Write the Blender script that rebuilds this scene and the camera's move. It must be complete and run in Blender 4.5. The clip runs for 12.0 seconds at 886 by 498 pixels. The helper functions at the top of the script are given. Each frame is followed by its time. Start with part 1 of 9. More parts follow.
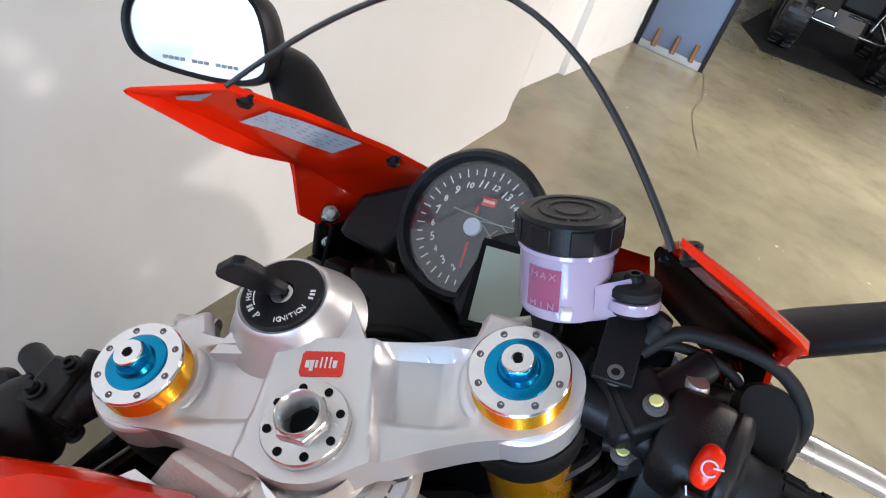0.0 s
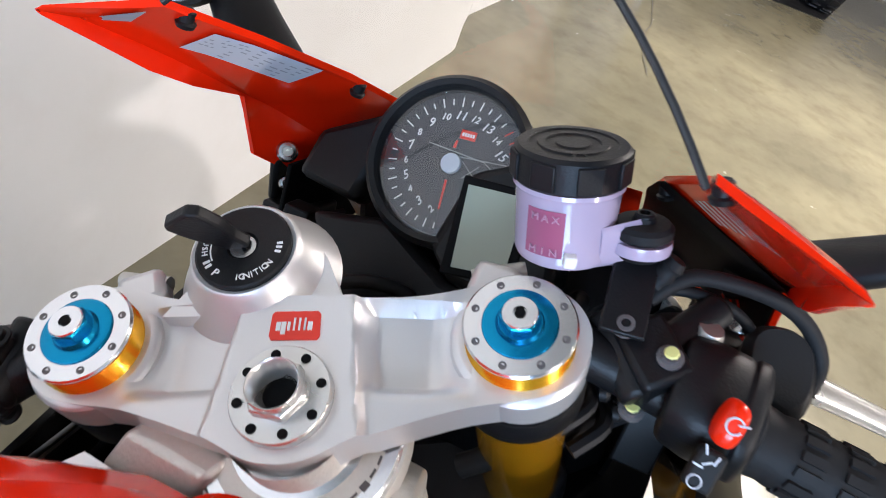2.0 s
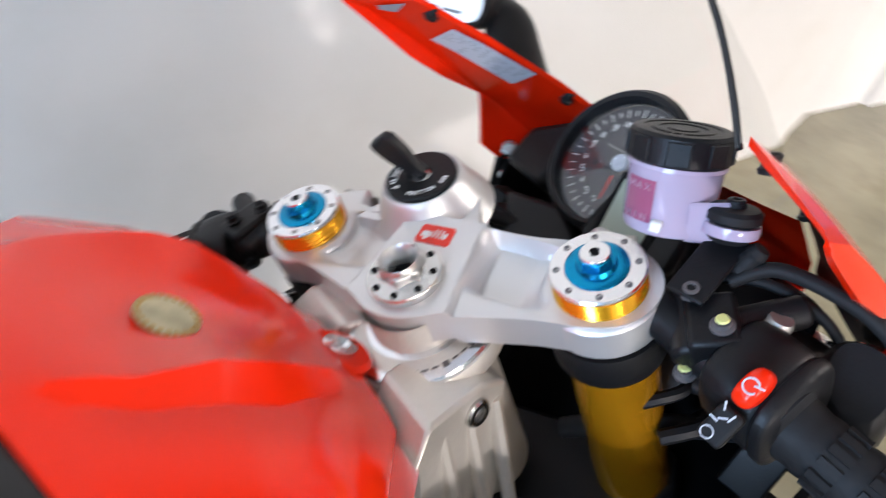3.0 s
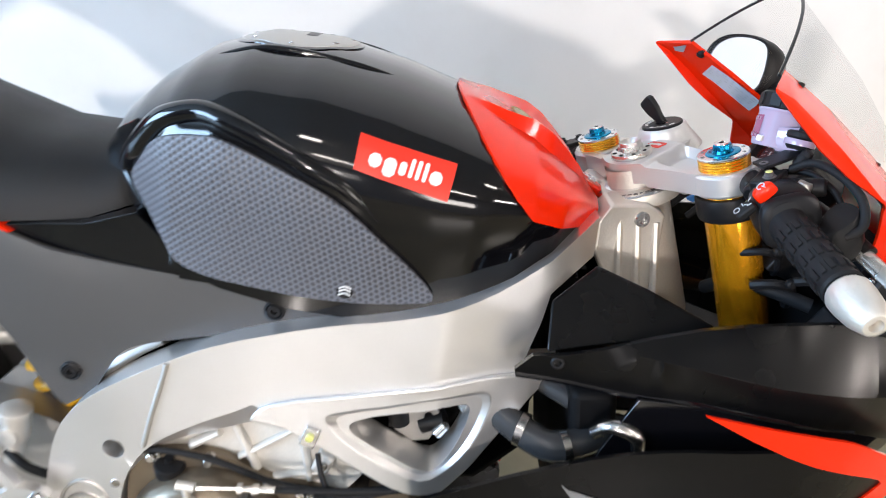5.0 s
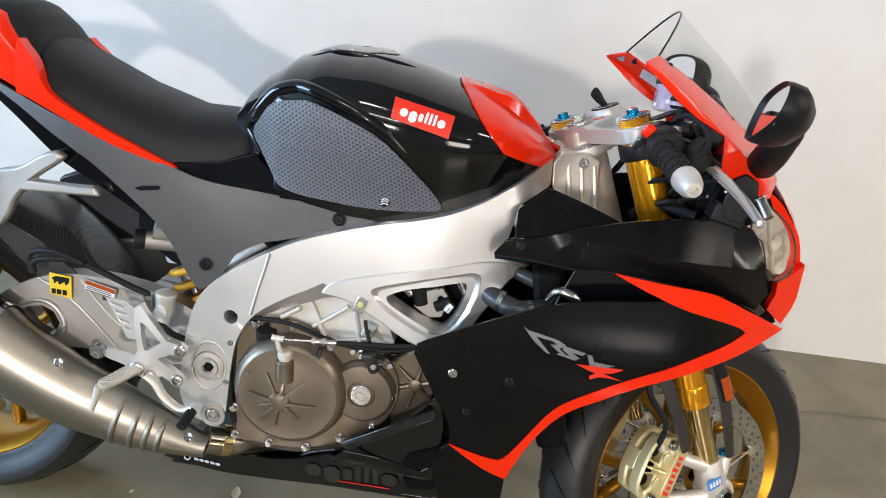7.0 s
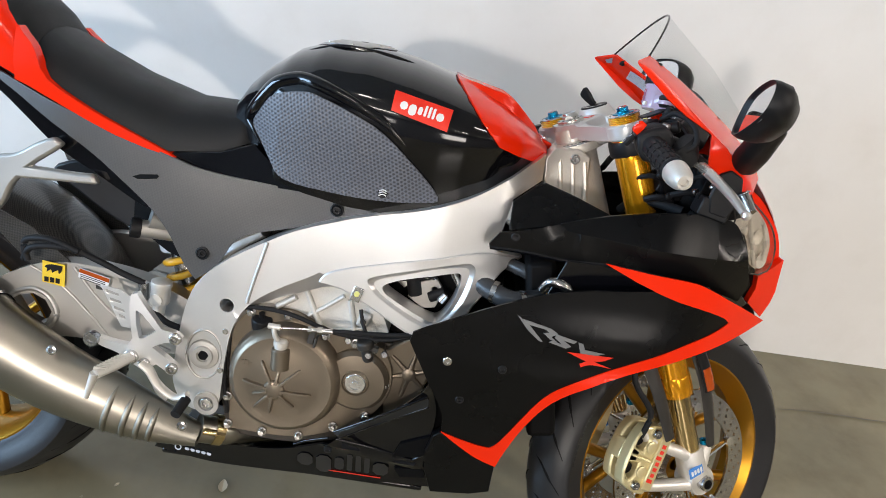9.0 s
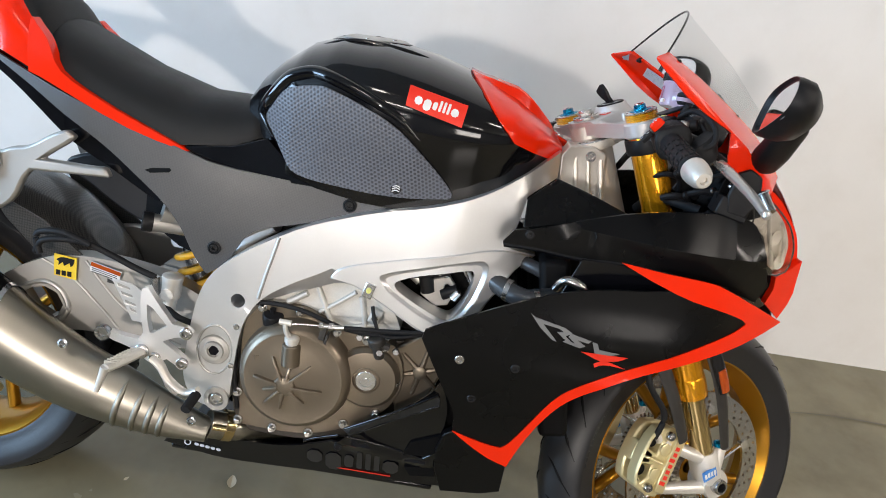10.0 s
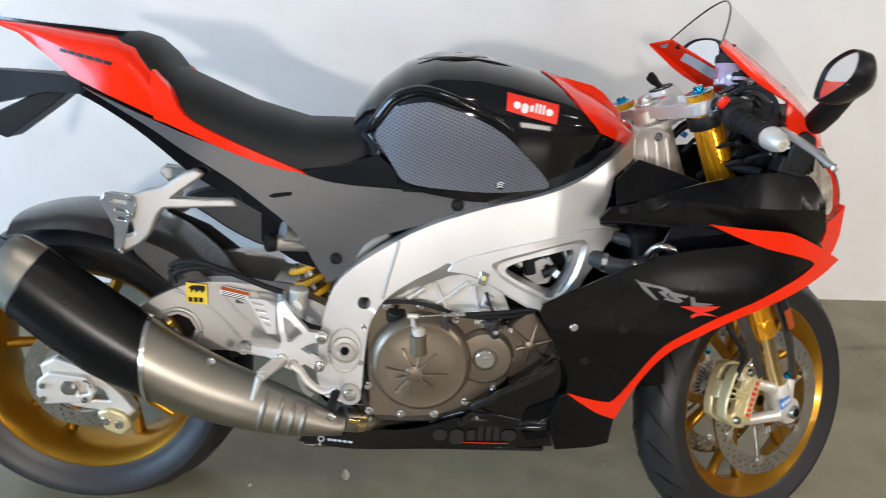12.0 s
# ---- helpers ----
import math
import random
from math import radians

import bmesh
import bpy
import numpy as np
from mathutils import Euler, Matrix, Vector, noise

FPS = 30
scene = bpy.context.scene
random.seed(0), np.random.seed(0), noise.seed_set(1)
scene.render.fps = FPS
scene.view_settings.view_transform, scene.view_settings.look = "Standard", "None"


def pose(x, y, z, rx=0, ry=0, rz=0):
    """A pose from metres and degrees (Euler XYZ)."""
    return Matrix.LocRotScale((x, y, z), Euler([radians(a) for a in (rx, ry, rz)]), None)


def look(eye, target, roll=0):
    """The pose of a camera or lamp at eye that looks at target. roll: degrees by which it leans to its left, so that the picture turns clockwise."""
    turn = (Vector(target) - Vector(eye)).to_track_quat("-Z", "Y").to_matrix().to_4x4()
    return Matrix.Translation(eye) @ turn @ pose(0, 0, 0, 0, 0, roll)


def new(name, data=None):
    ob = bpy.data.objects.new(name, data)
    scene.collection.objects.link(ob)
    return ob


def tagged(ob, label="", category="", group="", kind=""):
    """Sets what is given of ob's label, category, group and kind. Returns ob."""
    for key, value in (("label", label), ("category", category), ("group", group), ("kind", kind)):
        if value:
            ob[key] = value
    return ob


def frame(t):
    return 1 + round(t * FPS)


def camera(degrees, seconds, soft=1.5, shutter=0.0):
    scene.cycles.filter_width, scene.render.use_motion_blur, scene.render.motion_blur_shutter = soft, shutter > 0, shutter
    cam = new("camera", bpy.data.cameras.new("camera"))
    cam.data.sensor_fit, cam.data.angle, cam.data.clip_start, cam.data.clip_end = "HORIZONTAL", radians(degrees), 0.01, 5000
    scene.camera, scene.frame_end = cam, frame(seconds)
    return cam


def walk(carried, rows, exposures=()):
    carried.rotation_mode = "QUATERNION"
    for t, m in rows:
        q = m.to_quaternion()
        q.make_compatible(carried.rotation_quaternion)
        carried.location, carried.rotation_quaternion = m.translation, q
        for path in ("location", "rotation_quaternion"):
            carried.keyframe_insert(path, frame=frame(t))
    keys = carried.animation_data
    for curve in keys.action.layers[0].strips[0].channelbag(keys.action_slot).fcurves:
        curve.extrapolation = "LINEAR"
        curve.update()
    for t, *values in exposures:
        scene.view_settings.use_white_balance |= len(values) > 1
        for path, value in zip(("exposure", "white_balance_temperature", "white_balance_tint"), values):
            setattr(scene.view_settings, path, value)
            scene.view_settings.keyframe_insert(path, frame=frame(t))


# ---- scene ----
cam = camera(65.3, 12.0, 0.9, 0.5)
PATH = [
    (0, (0.895, -0.175, 1.182), (2.413, 0.687, 0.207), 6.8),
    (0.5, (0.912, -0.156, 1.167), (2.419, 0.657, 0.134), 7.5),
    (1, (0.93, -0.126, 1.157), (2.439, 0.615, 0.073), 9.2),
    (1.5, (0.94, -0.122, 1.155), (2.457, 0.564, 0.047), 8.2),
    (2, (0.921, -0.139, 1.162), (2.437, 0.528, 0.04), 8.2),
    (2.5, (0.889, -0.187, 1.174), (2.34, 0.686, 0.109), 9.0),
    (3, (0.903, -0.283, 1.152), (1.927, 1.098, 0.13), 6.4),
    (3.5, (0.867, -0.415, 1.146), (1.462, 1.256, 0.223), 9.4),
    (3.7, (0.837, -0.475, 1.138), (1.322, 1.241, 0.233), 9.7),
    (5.3, (0.864, -0.869, 1.077), (0.853, 0.993, 0.348), 11.7),
    (5.5, (0.926, -0.927, 1.055), (0.832, 0.936, 0.335), 12.1),
    (6, (1.003, -1.052, 1.068), (0.806, 0.81, 0.364), 10.2),
    (6.5, (0.959, -1.142, 1.065), (0.824, 0.757, 0.451), 9.9),
    (7, (0.932, -1.208, 1.048), (0.869, 0.698, 0.445), 9.2),
    (9, (0.899, -1.245, 1.024), (0.913, 0.673, 0.456), 10.5),
    (9.5, (0.889, -1.248, 1.019), (0.891, 0.671, 0.454), 11.8),
    (10, (0.893, -1.235, 1.017), (0.882, 0.68, 0.441), 10.9),
    (10.5, (0.877, -1.23, 1.009), (0.88, 0.673, 0.393), 9.7),
    (11, (0.861, -1.28, 0.997), (0.898, 0.631, 0.409), 7.6),
    (11.5, (0.802, -1.37, 0.997), (0.846, 0.55, 0.438), 6.5),
    (12, (0.641, -1.378, 1.012), (0.739, 0.537, 0.444), 4.6),
]
LEAN = pose(0, 0, 0.0075, -13, 0, 0)
EXPOSURES = [(0.0, 0.03, 6450, 16), (1.0, 0.08, 6450, 16), (2.5, 0.22, 6450, 17), (3.6, 0.18, 6450, 17), (5.3, 0.30, 6600, 15), (6.0, 0.12, 6650, 14), (7.0, -0.11, 6700, 14), (9.0, -0.20, 6700, 14), (12.0, -0.20, 6600, 14)]
walk(cam, [(t, LEAN @ look(eye, target, roll)) for t, eye, target, roll in PATH], EXPOSURES)

# ---- world and lights ----
world = bpy.data.worlds.new("world")
scene.world = world
world.use_nodes = True
wn = world.node_tree.nodes
sky = wn.new("ShaderNodeTexSky")
sky.sky_type, sky.sun_disc, sky.sun_elevation, sky.sun_rotation = "NISHITA", False, radians(35), radians(180)
wn["Background"].inputs["Strength"].default_value = 0.1
world.node_tree.links.new(sky.outputs[0], wn["Background"].inputs["Color"])


def area_lamp(name, at, target, sx, sy, watts, color):
    data = bpy.data.lights.new(name, "AREA")
    data.shape, data.size, data.size_y, data.energy, data.color = "RECTANGLE", sx, sy, watts, color
    ob = new(name, data)
    ob.matrix_world = look(at, target)
    return ob


# daylight key from an unseen window opposite the wall, doorway light and ceiling panels
area_lamp("unseen_window_light", (-0.35, -5.32, 1.98), (0.6, 0.6, 0.85), 0.26, 0.22, 135, (1.0, 0.95, 0.88))
area_lamp("shutter_light", (-4.35, -1.9, 1.5), (1.0, 0.5, 0.8), 2.4, 2.2, 375, (0.45, 0.71, 1.0))
# second unseen window lamp, added to put a sheen on the side fairing
area_lamp("unseen_window_light", (2.7, -5.34, 1.5), (1.1, 0.0, 0.6), 1.1, 0.8, 40, (1.0, 0.96, 0.90))
CEIL = 3.05
# the 90-degree entry is a fill lamp added to brighten the far floor
PANELS = [(0.2, -1.5, 10, 180), (2.6, -0.9, 9, 180), (5.0, -1.5, 130, 180), (4.6, -0.7, 42, 90), (0.2, -3.6, 11, 180), (2.6, -3.6, 16, 180), (5.0, -3.6, 60, 180)]
for px, py, watts, spread in PANELS:
    area_lamp("panel_and_fill_light", (px, py, CEIL - 0.05), (px, py, 0), 0.52, 0.17, watts, (1.0, 0.95, 0.87)).data.spread = radians(spread)


# ---- materials ----
def nodes_of(name):
    m = bpy.data.materials.new(name)
    m.use_nodes = True
    n, l = m.node_tree.nodes, m.node_tree.links
    return m, n, l, n["Principled BSDF"]


def mat(name, color, rough=0.5, metal=0.0, coat=0.0, grain=0.0, scale=200.0, var=0.12, vscale=9.0, bump=0.0, stretch=(1, 1, 1), coat_rough=0.04, spec=0.5):
    """A surface with colour varied at two scales, roughness varied, and fine relief."""
    m, n, l, b = nodes_of(name)
    tc = n.new("ShaderNodeTexCoord")
    mp = n.new("ShaderNodeMapping")
    mp.inputs["Scale"].default_value = stretch
    l.new(tc.outputs["Object"], mp.inputs[0])
    big, fine = n.new("ShaderNodeTexNoise"), n.new("ShaderNodeTexNoise")
    big.inputs["Scale"].default_value, big.inputs["Detail"].default_value = vscale, 4
    fine.inputs["Scale"].default_value, fine.inputs["Detail"].default_value = scale, 3
    l.new(tc.outputs["Object"], big.inputs[0])
    l.new(mp.outputs[0], fine.inputs[0])
    mix = n.new("ShaderNodeMix")
    mix.data_type = "RGBA"
    c = Vector(color)
    mix.inputs["A"].default_value = (*(c * (1 - var)), 1)
    mix.inputs["B"].default_value = (*[min(v, 1.0) for v in c * (1 + var)], 1)
    add = n.new("ShaderNodeMath")
    add.operation = "MULTIPLY_ADD"
    add.inputs[1].default_value = grain
    l.new(fine.outputs["Fac"], add.inputs[0])
    l.new(big.outputs["Fac"], add.inputs[2])
    l.new(add.outputs[0], mix.inputs["Factor"])
    l.new(mix.outputs["Result"], b.inputs["Base Color"])
    rr = n.new("ShaderNodeMapRange")
    rr.inputs["To Min"].default_value, rr.inputs["To Max"].default_value = rough * 0.8, min(rough * 1.2, 1)
    l.new(big.outputs["Fac"], rr.inputs["Value"])
    l.new(rr.outputs[0], b.inputs["Roughness"])
    b.inputs["Metallic"].default_value = metal
    b.inputs["Coat Weight"].default_value = coat
    b.inputs["Coat Roughness"].default_value = coat_rough
    b.inputs["Specular IOR Level"].default_value = spec
    if bump:
        bp = n.new("ShaderNodeBump")
        bp.inputs["Strength"].default_value, bp.inputs["Distance"].default_value = bump, 0.002
        l.new(fine.outputs["Fac"], bp.inputs["Height"])
        l.new(bp.outputs[0], b.inputs["Normal"])
    return m


def weave_mat(name, dark, light, size, rough=0.3, coat=0.3):
    """Twill carbon weave: two crossing bands that alternate."""
    m, n, l, b = nodes_of(name)
    tc = n.new("ShaderNodeTexCoord")
    mp = n.new("ShaderNodeMapping")
    mp.inputs["Rotation"].default_value = (0, radians(42), 0)
    l.new(tc.outputs["Object"], mp.inputs[0])
    w1 = n.new("ShaderNodeTexWave")
    w1.bands_direction = "X"
    w1.inputs["Scale"].default_value = size
    w1.inputs["Distortion"].default_value = 0.3
    ch = n.new("ShaderNodeTexChecker")
    ch.inputs["Scale"].default_value = size * 1.6
    l.new(mp.outputs[0], w1.inputs[0])
    l.new(mp.outputs[0], ch.inputs[0])
    mix = n.new("ShaderNodeMix")
    mix.data_type = "RGBA"
    mix.inputs["A"].default_value, mix.inputs["B"].default_value = (*dark, 1), (*light, 1)
    mul = n.new("ShaderNodeMath")
    mul.operation = "MULTIPLY_ADD"
    mul.inputs[1].default_value, mul.inputs[2].default_value = 0.6, 0.0
    l.new(w1.outputs["Fac"], mul.inputs[0])
    ad = n.new("ShaderNodeMath")
    ad.operation = "MULTIPLY_ADD"
    ad.inputs[1].default_value = 0.4
    l.new(ch.outputs["Fac"], ad.inputs[0])
    l.new(mul.outputs[0], ad.inputs[2])
    l.new(ad.outputs[0], mix.inputs["Factor"])
    l.new(mix.outputs["Result"], b.inputs["Base Color"])
    bp = n.new("ShaderNodeBump")
    bp.inputs["Strength"].default_value, bp.inputs["Distance"].default_value = 0.12, 0.001
    l.new(w1.outputs["Fac"], bp.inputs["Height"])
    l.new(bp.outputs[0], b.inputs["Normal"])
    b.inputs["Roughness"].default_value, b.inputs["Coat Weight"].default_value = rough, coat
    b.inputs["Metallic"].default_value = 0.2
    return m


RED = mat("red_paint", (0.84, 0.022, 0.002), 0.2, coat=0.3, var=0.05, vscale=5, spec=0.2)
DECAL_RED = mat("decal_red", (0.78, 0.03, 0.012), 0.4, var=0.05)
BLACK = mat("gloss_black_paint", (0.003, 0.003, 0.004), 0.10, coat=0.35, var=0.1, spec=0.35)
MATTE = mat("satin_black_paint", (0.003, 0.003, 0.0033), 0.28, var=0.15, scale=900, bump=0.02, spec=0.22)
PLASTIC = mat("black_plastic", (0.008, 0.008, 0.009), 0.42, var=0.2, scale=700, bump=0.12, spec=0.22)
# inner plastic, and painted shade for bores, slots, sockets and grooves
DARK = mat("dark_plastic_and_shade", (0.003, 0.003, 0.0035), 0.6, var=0.3, scale=300, bump=0.1, spec=0.1)
HOSE = mat("smooth_hose_rubber", (0.035, 0.036, 0.038), 0.26, var=0.2, scale=200, bump=0.05)
SATIN = mat("satin_black_plastic", (0.013, 0.014, 0.017), 0.35, var=0.2, vscale=40, scale=300, bump=0.05)
RUBBER = mat("black_rubber", (0.012, 0.012, 0.013), 0.6, var=0.25, scale=260, bump=0.12, spec=0.2)
TYRE = mat("tyre_rubber", (0.014, 0.014, 0.0155), 0.42, var=0.3, scale=150, bump=0.1, spec=0.4)
SEAT = mat("seat_vinyl", (0.008, 0.008, 0.0085), 0.5, var=0.15, scale=1100, bump=0.25, spec=0.3)
FRAME = mat("satin_aluminium_frame", (0.76, 0.75, 0.74), 0.33, metal=0.8, var=0.07, scale=500, grain=0.3, bump=0.05)
SILVER = mat("silver_paint", (0.66, 0.65, 0.645), 0.38, metal=0.62, coat=0.1, var=0.05, scale=1500, grain=0.5, bump=0.05)
CASTALU = mat("cast_aluminium", (0.47, 0.455, 0.43), 0.42, metal=0.85, var=0.10, scale=500, grain=0.3, bump=0.07)
MACHINED = mat("machined_aluminium", (0.78, 0.78, 0.79), 0.2, metal=1.0, var=0.05, scale=400, grain=0.4)
STEEL = mat("steel", (0.5, 0.49, 0.48), 0.25, metal=1.0, var=0.12, scale=300)
BRUSHED = mat("brushed_steel", (0.30, 0.277, 0.235), 0.36, metal=1.0, var=0.05, vscale=4, scale=420, grain=0.35, bump=0.02, stretch=(0.06, 0.3, 1))
BRONZE = mat("bronze_engine_paint", (0.190, 0.155, 0.115), 0.34, metal=0.75, var=0.14, scale=600, bump=0.1)
FORKGOLD = mat("gold_anodised_tube", (0.95, 0.40, 0.012), 0.20, metal=0.75, coat=0.4, var=0.03, vscale=3)
GOLD = mat("gold_anodised", (0.88, 0.42, 0.015), 0.2, metal=0.78, coat=0.5, var=0.03, vscale=3, scale=500, grain=0.1)
GOLDTUBE = mat("gold_slider", (0.62, 0.47, 0.24), 0.14, metal=1.0, var=0.06)
GOLDRIM = mat("gold_wheel_paint", (0.37, 0.178, 0.013), 0.33, metal=0.85, coat=0.15, var=0.05, vscale=4)
GOLDCAL = mat("gold_caliper_paint", (0.66, 0.57, 0.32), 0.33, metal=0.5, var=0.08)
BLUE = mat("blue_anodised", (0.0, 0.25, 0.46), 0.26, metal=0.9, var=0.08)
WHITEP = mat("white_print", (0.75, 0.75, 0.74), 0.5, var=0.05)
GREYP = mat("grey_print", (0.30, 0.30, 0.30), 0.4, var=0.08)
PAPER = mat("label_paper", (0.55, 0.57, 0.62), 0.45, var=0.08)
YELLOW = mat("yellow_decal", (0.80, 0.55, 0.03), 0.45, var=0.05)
YDAB = mat("yellow_paint_dab", (0.70, 0.70, 0.25), 0.5, var=0.2)
BLUEDEC = mat("blue_decal", (0.05, 0.22, 0.6), 0.4, var=0.05)
ORANGE = mat("orange_plastic", (0.38, 0.06, 0.006), 0.18, var=0.3, vscale=60)
CHROME = mat("silvered_reflector", (0.80, 0.77, 0.72), 0.28, metal=0.3, var=0.1, vscale=30)
CASTLIGHT = mat("bright_cast_aluminium", (0.66, 0.63, 0.58), 0.45, metal=0.6, var=0.12, scale=350, grain=0.4, bump=0.2)
MARKGREY = mat("model_mark_grey", (0.17, 0.165, 0.16), 0.38, var=0.08)
FADEMARK = mat("faded_mark", (0.016, 0.015, 0.014), 0.45, var=0.15)
STAY = mat("dark_stay_plastic", (0.024, 0.022, 0.020), 0.45, var=0.15, scale=500, bump=0.1)
HOLEGREY = mat("dark_hole_grey", (0.10, 0.09, 0.09), 0.5, var=0.2)
NUTSTEEL = mat("bright_nut_steel", (0.62, 0.61, 0.59), 0.27, metal=0.8, var=0.08, scale=300)
MIRROR = mat("mirror_glass", (0.9, 0.9, 0.92), 0.02, metal=1.0, var=0.01)
CHALK = mat("grey_chalk", (0.33, 0.35, 0.38), 0.7, var=0.3)
LCD = mat("lcd_screen", (0.31, 0.35, 0.28), 0.3, var=0.03)
DIAL = mat("dial_face", (0.030, 0.030, 0.036), 0.5, var=0.1)
CARBON = weave_mat("carbon_weave", (0.014, 0.014, 0.015), (0.075, 0.072, 0.068), 190.0)
CARBONGREY = weave_mat("grey_carbon_print", (0.052, 0.052, 0.054), (0.084, 0.082, 0.081), 340.0, 0.36, 0.06)


def glass_mat(name, tint, gloss, share=0.04):
    m, n, l, b = nodes_of(name)
    t, g, mx = n.new("ShaderNodeBsdfTransparent"), n.new("ShaderNodeBsdfGlossy"), n.new("ShaderNodeMixShader")
    t.inputs["Color"].default_value = (*tint, 1)
    g.inputs["Roughness"].default_value = gloss
    mx.inputs[0].default_value = share
    l.new(t.outputs[0], mx.inputs[1])
    l.new(g.outputs[0], mx.inputs[2])
    l.new(mx.outputs[0], n["Material Output"].inputs["Surface"])
    n.remove(b)
    return m


CLEAR = glass_mat("clear_screen", (0.95, 0.955, 0.955), 0.03)
LENS = glass_mat("headlight_lens", (0.90, 0.88, 0.85), 0.05, 0.12)

CUP, n_, l_, b_ = nodes_of("milky_plastic")
b_.inputs["Base Color"].default_value = (0.40, 0.33, 0.43, 1)
b_.inputs["Roughness"].default_value = 0.25
b_.inputs["Specular IOR Level"].default_value = 0.6
nz_ = n_.new("ShaderNodeTexNoise")
nz_.inputs["Scale"].default_value = 30
mr_ = n_.new("ShaderNodeMapRange")
mr_.inputs["To Min"].default_value, mr_.inputs["To Max"].default_value = 0.10, 0.16
l_.new(nz_.outputs["Fac"], mr_.inputs["Value"])
l_.new(mr_.outputs[0], b_.inputs["Roughness"])

PAD, n_, l_, b_ = nodes_of("tank_grip_rubber")
tc_, rp_ = n_.new("ShaderNodeTexCoord"), n_.new("ShaderNodeValToRGB")
last_ = None
for deg in (12, 72, 132):
    dot_, mul_, cos_ = n_.new("ShaderNodeVectorMath"), n_.new("ShaderNodeMath"), n_.new("ShaderNodeMath")
    dot_.operation, mul_.operation, cos_.operation = "DOT_PRODUCT", "MULTIPLY", "COSINE"
    dot_.inputs[1].default_value = (math.cos(radians(deg)), 0, math.sin(radians(deg)))
    mul_.inputs[1].default_value = 4 * math.pi / (math.sqrt(3) * 0.0066)
    l_.new(tc_.outputs["Object"], dot_.inputs[0])
    l_.new(dot_.outputs["Value"], mul_.inputs[0])
    l_.new(mul_.outputs[0], cos_.inputs[0])
    if last_:
        add_ = n_.new("ShaderNodeMath")
        l_.new(last_.outputs[0], add_.inputs[0])
        l_.new(cos_.outputs[0], add_.inputs[1])
        last_ = add_
    else:
        last_ = cos_
dome_ = n_.new("ShaderNodeMapRange")
dome_.inputs["From Min"].default_value, dome_.inputs["From Max"].default_value = -1.5, 3.0
l_.new(last_.outputs[0], dome_.inputs["Value"])
l_.new(dome_.outputs[0], rp_.inputs[0])
rp_.color_ramp.elements[0].position, rp_.color_ramp.elements[0].color = 0.28, (0.118, 0.123, 0.143, 1)
rp_.color_ramp.elements[1].position, rp_.color_ramp.elements[1].color = 0.50, (0.050, 0.052, 0.061, 1)
l_.new(rp_.outputs[0], b_.inputs["Base Color"])
bp_ = n_.new("ShaderNodeBump")
bp_.inputs["Strength"].default_value, bp_.inputs["Distance"].default_value = 0.5, 0.0015
l_.new(dome_.outputs[0], bp_.inputs["Height"])
l_.new(bp_.outputs[0], b_.inputs["Normal"])
b_.inputs["Roughness"].default_value = 0.42


def stained(name, base, stain, dark, sc, rough, bump, crack=False):
    """Painted wall or worn concrete: broad stains, small blotches and fine grain."""
    m, n, l, b = nodes_of(name)
    tc = n.new("ShaderNodeTexCoord")
    tex = []
    for s, d in ((sc, 6), (sc * 5.3, 5), (sc * 60, 4)):
        t = n.new("ShaderNodeTexNoise")
        t.inputs["Scale"].default_value, t.inputs["Detail"].default_value, t.inputs["Roughness"].default_value = s, d, 0.6
        l.new(tc.outputs["Object"], t.inputs[0])
        tex.append(t)
    r1, r2 = n.new("ShaderNodeValToRGB"), n.new("ShaderNodeValToRGB")
    r1.color_ramp.elements[0].position, r1.color_ramp.elements[1].position = 0.36, 0.68
    r1.color_ramp.elements[0].color, r1.color_ramp.elements[1].color = (*stain, 1), (*base, 1)
    l.new(tex[0].outputs["Fac"], r1.inputs[0])
    r2.color_ramp.elements[0].position, r2.color_ramp.elements[1].position = 0.27, 0.52
    r2.color_ramp.elements[0].color, r2.color_ramp.elements[1].color = (*dark, 1), (1, 1, 1, 1)
    l.new(tex[1].outputs["Fac"], r2.inputs[0])
    mx = n.new("ShaderNodeMix")
    mx.data_type, mx.blend_type = "RGBA", "MULTIPLY"
    mx.inputs["Factor"].default_value = 1.0
    l.new(r1.outputs[0], mx.inputs["A"])
    l.new(r2.outputs[0], mx.inputs["B"])
    l.new(mx.outputs["Result"], b.inputs["Base Color"])
    rr = n.new("ShaderNodeMapRange")
    rr.inputs["To Min"].default_value, rr.inputs["To Max"].default_value = rough * 0.75, min(1, rough * 1.3)
    l.new(tex[1].outputs["Fac"], rr.inputs["Value"])
    l.new(rr.outputs[0], b.inputs["Roughness"])
    bp = n.new("ShaderNodeBump")
    bp.inputs["Strength"].default_value, bp.inputs["Distance"].default_value = bump, 0.003
    l.new(tex[2].outputs["Fac"], bp.inputs["Height"])
    l.new(bp.outputs[0], b.inputs["Normal"])
    return m


WALL = stained("white_wall_paint", (0.80, 0.79, 0.775), (0.76, 0.75, 0.735), (0.96, 0.955, 0.945), 1.3, 0.55, 0.06)
CONCRETE = stained("worn_concrete", (0.243, 0.218, 0.140), (0.142, 0.129, 0.086), (0.80, 0.79, 0.77), 1.1, 0.24, 0.06)
# ceiling and walls out of view, darkened so black paint mirrors less light
CEILING = stained("ceiling_paint", (0.34, 0.335, 0.33), (0.3, 0.3, 0.29), (0.95, 0.95, 0.94), 0.8, 0.7, 0.04)
GREYWALL = stained("grey_wall_paint", (0.26, 0.26, 0.27), (0.22, 0.22, 0.23), (0.95, 0.95, 0.94), 0.8, 0.7, 0.04)
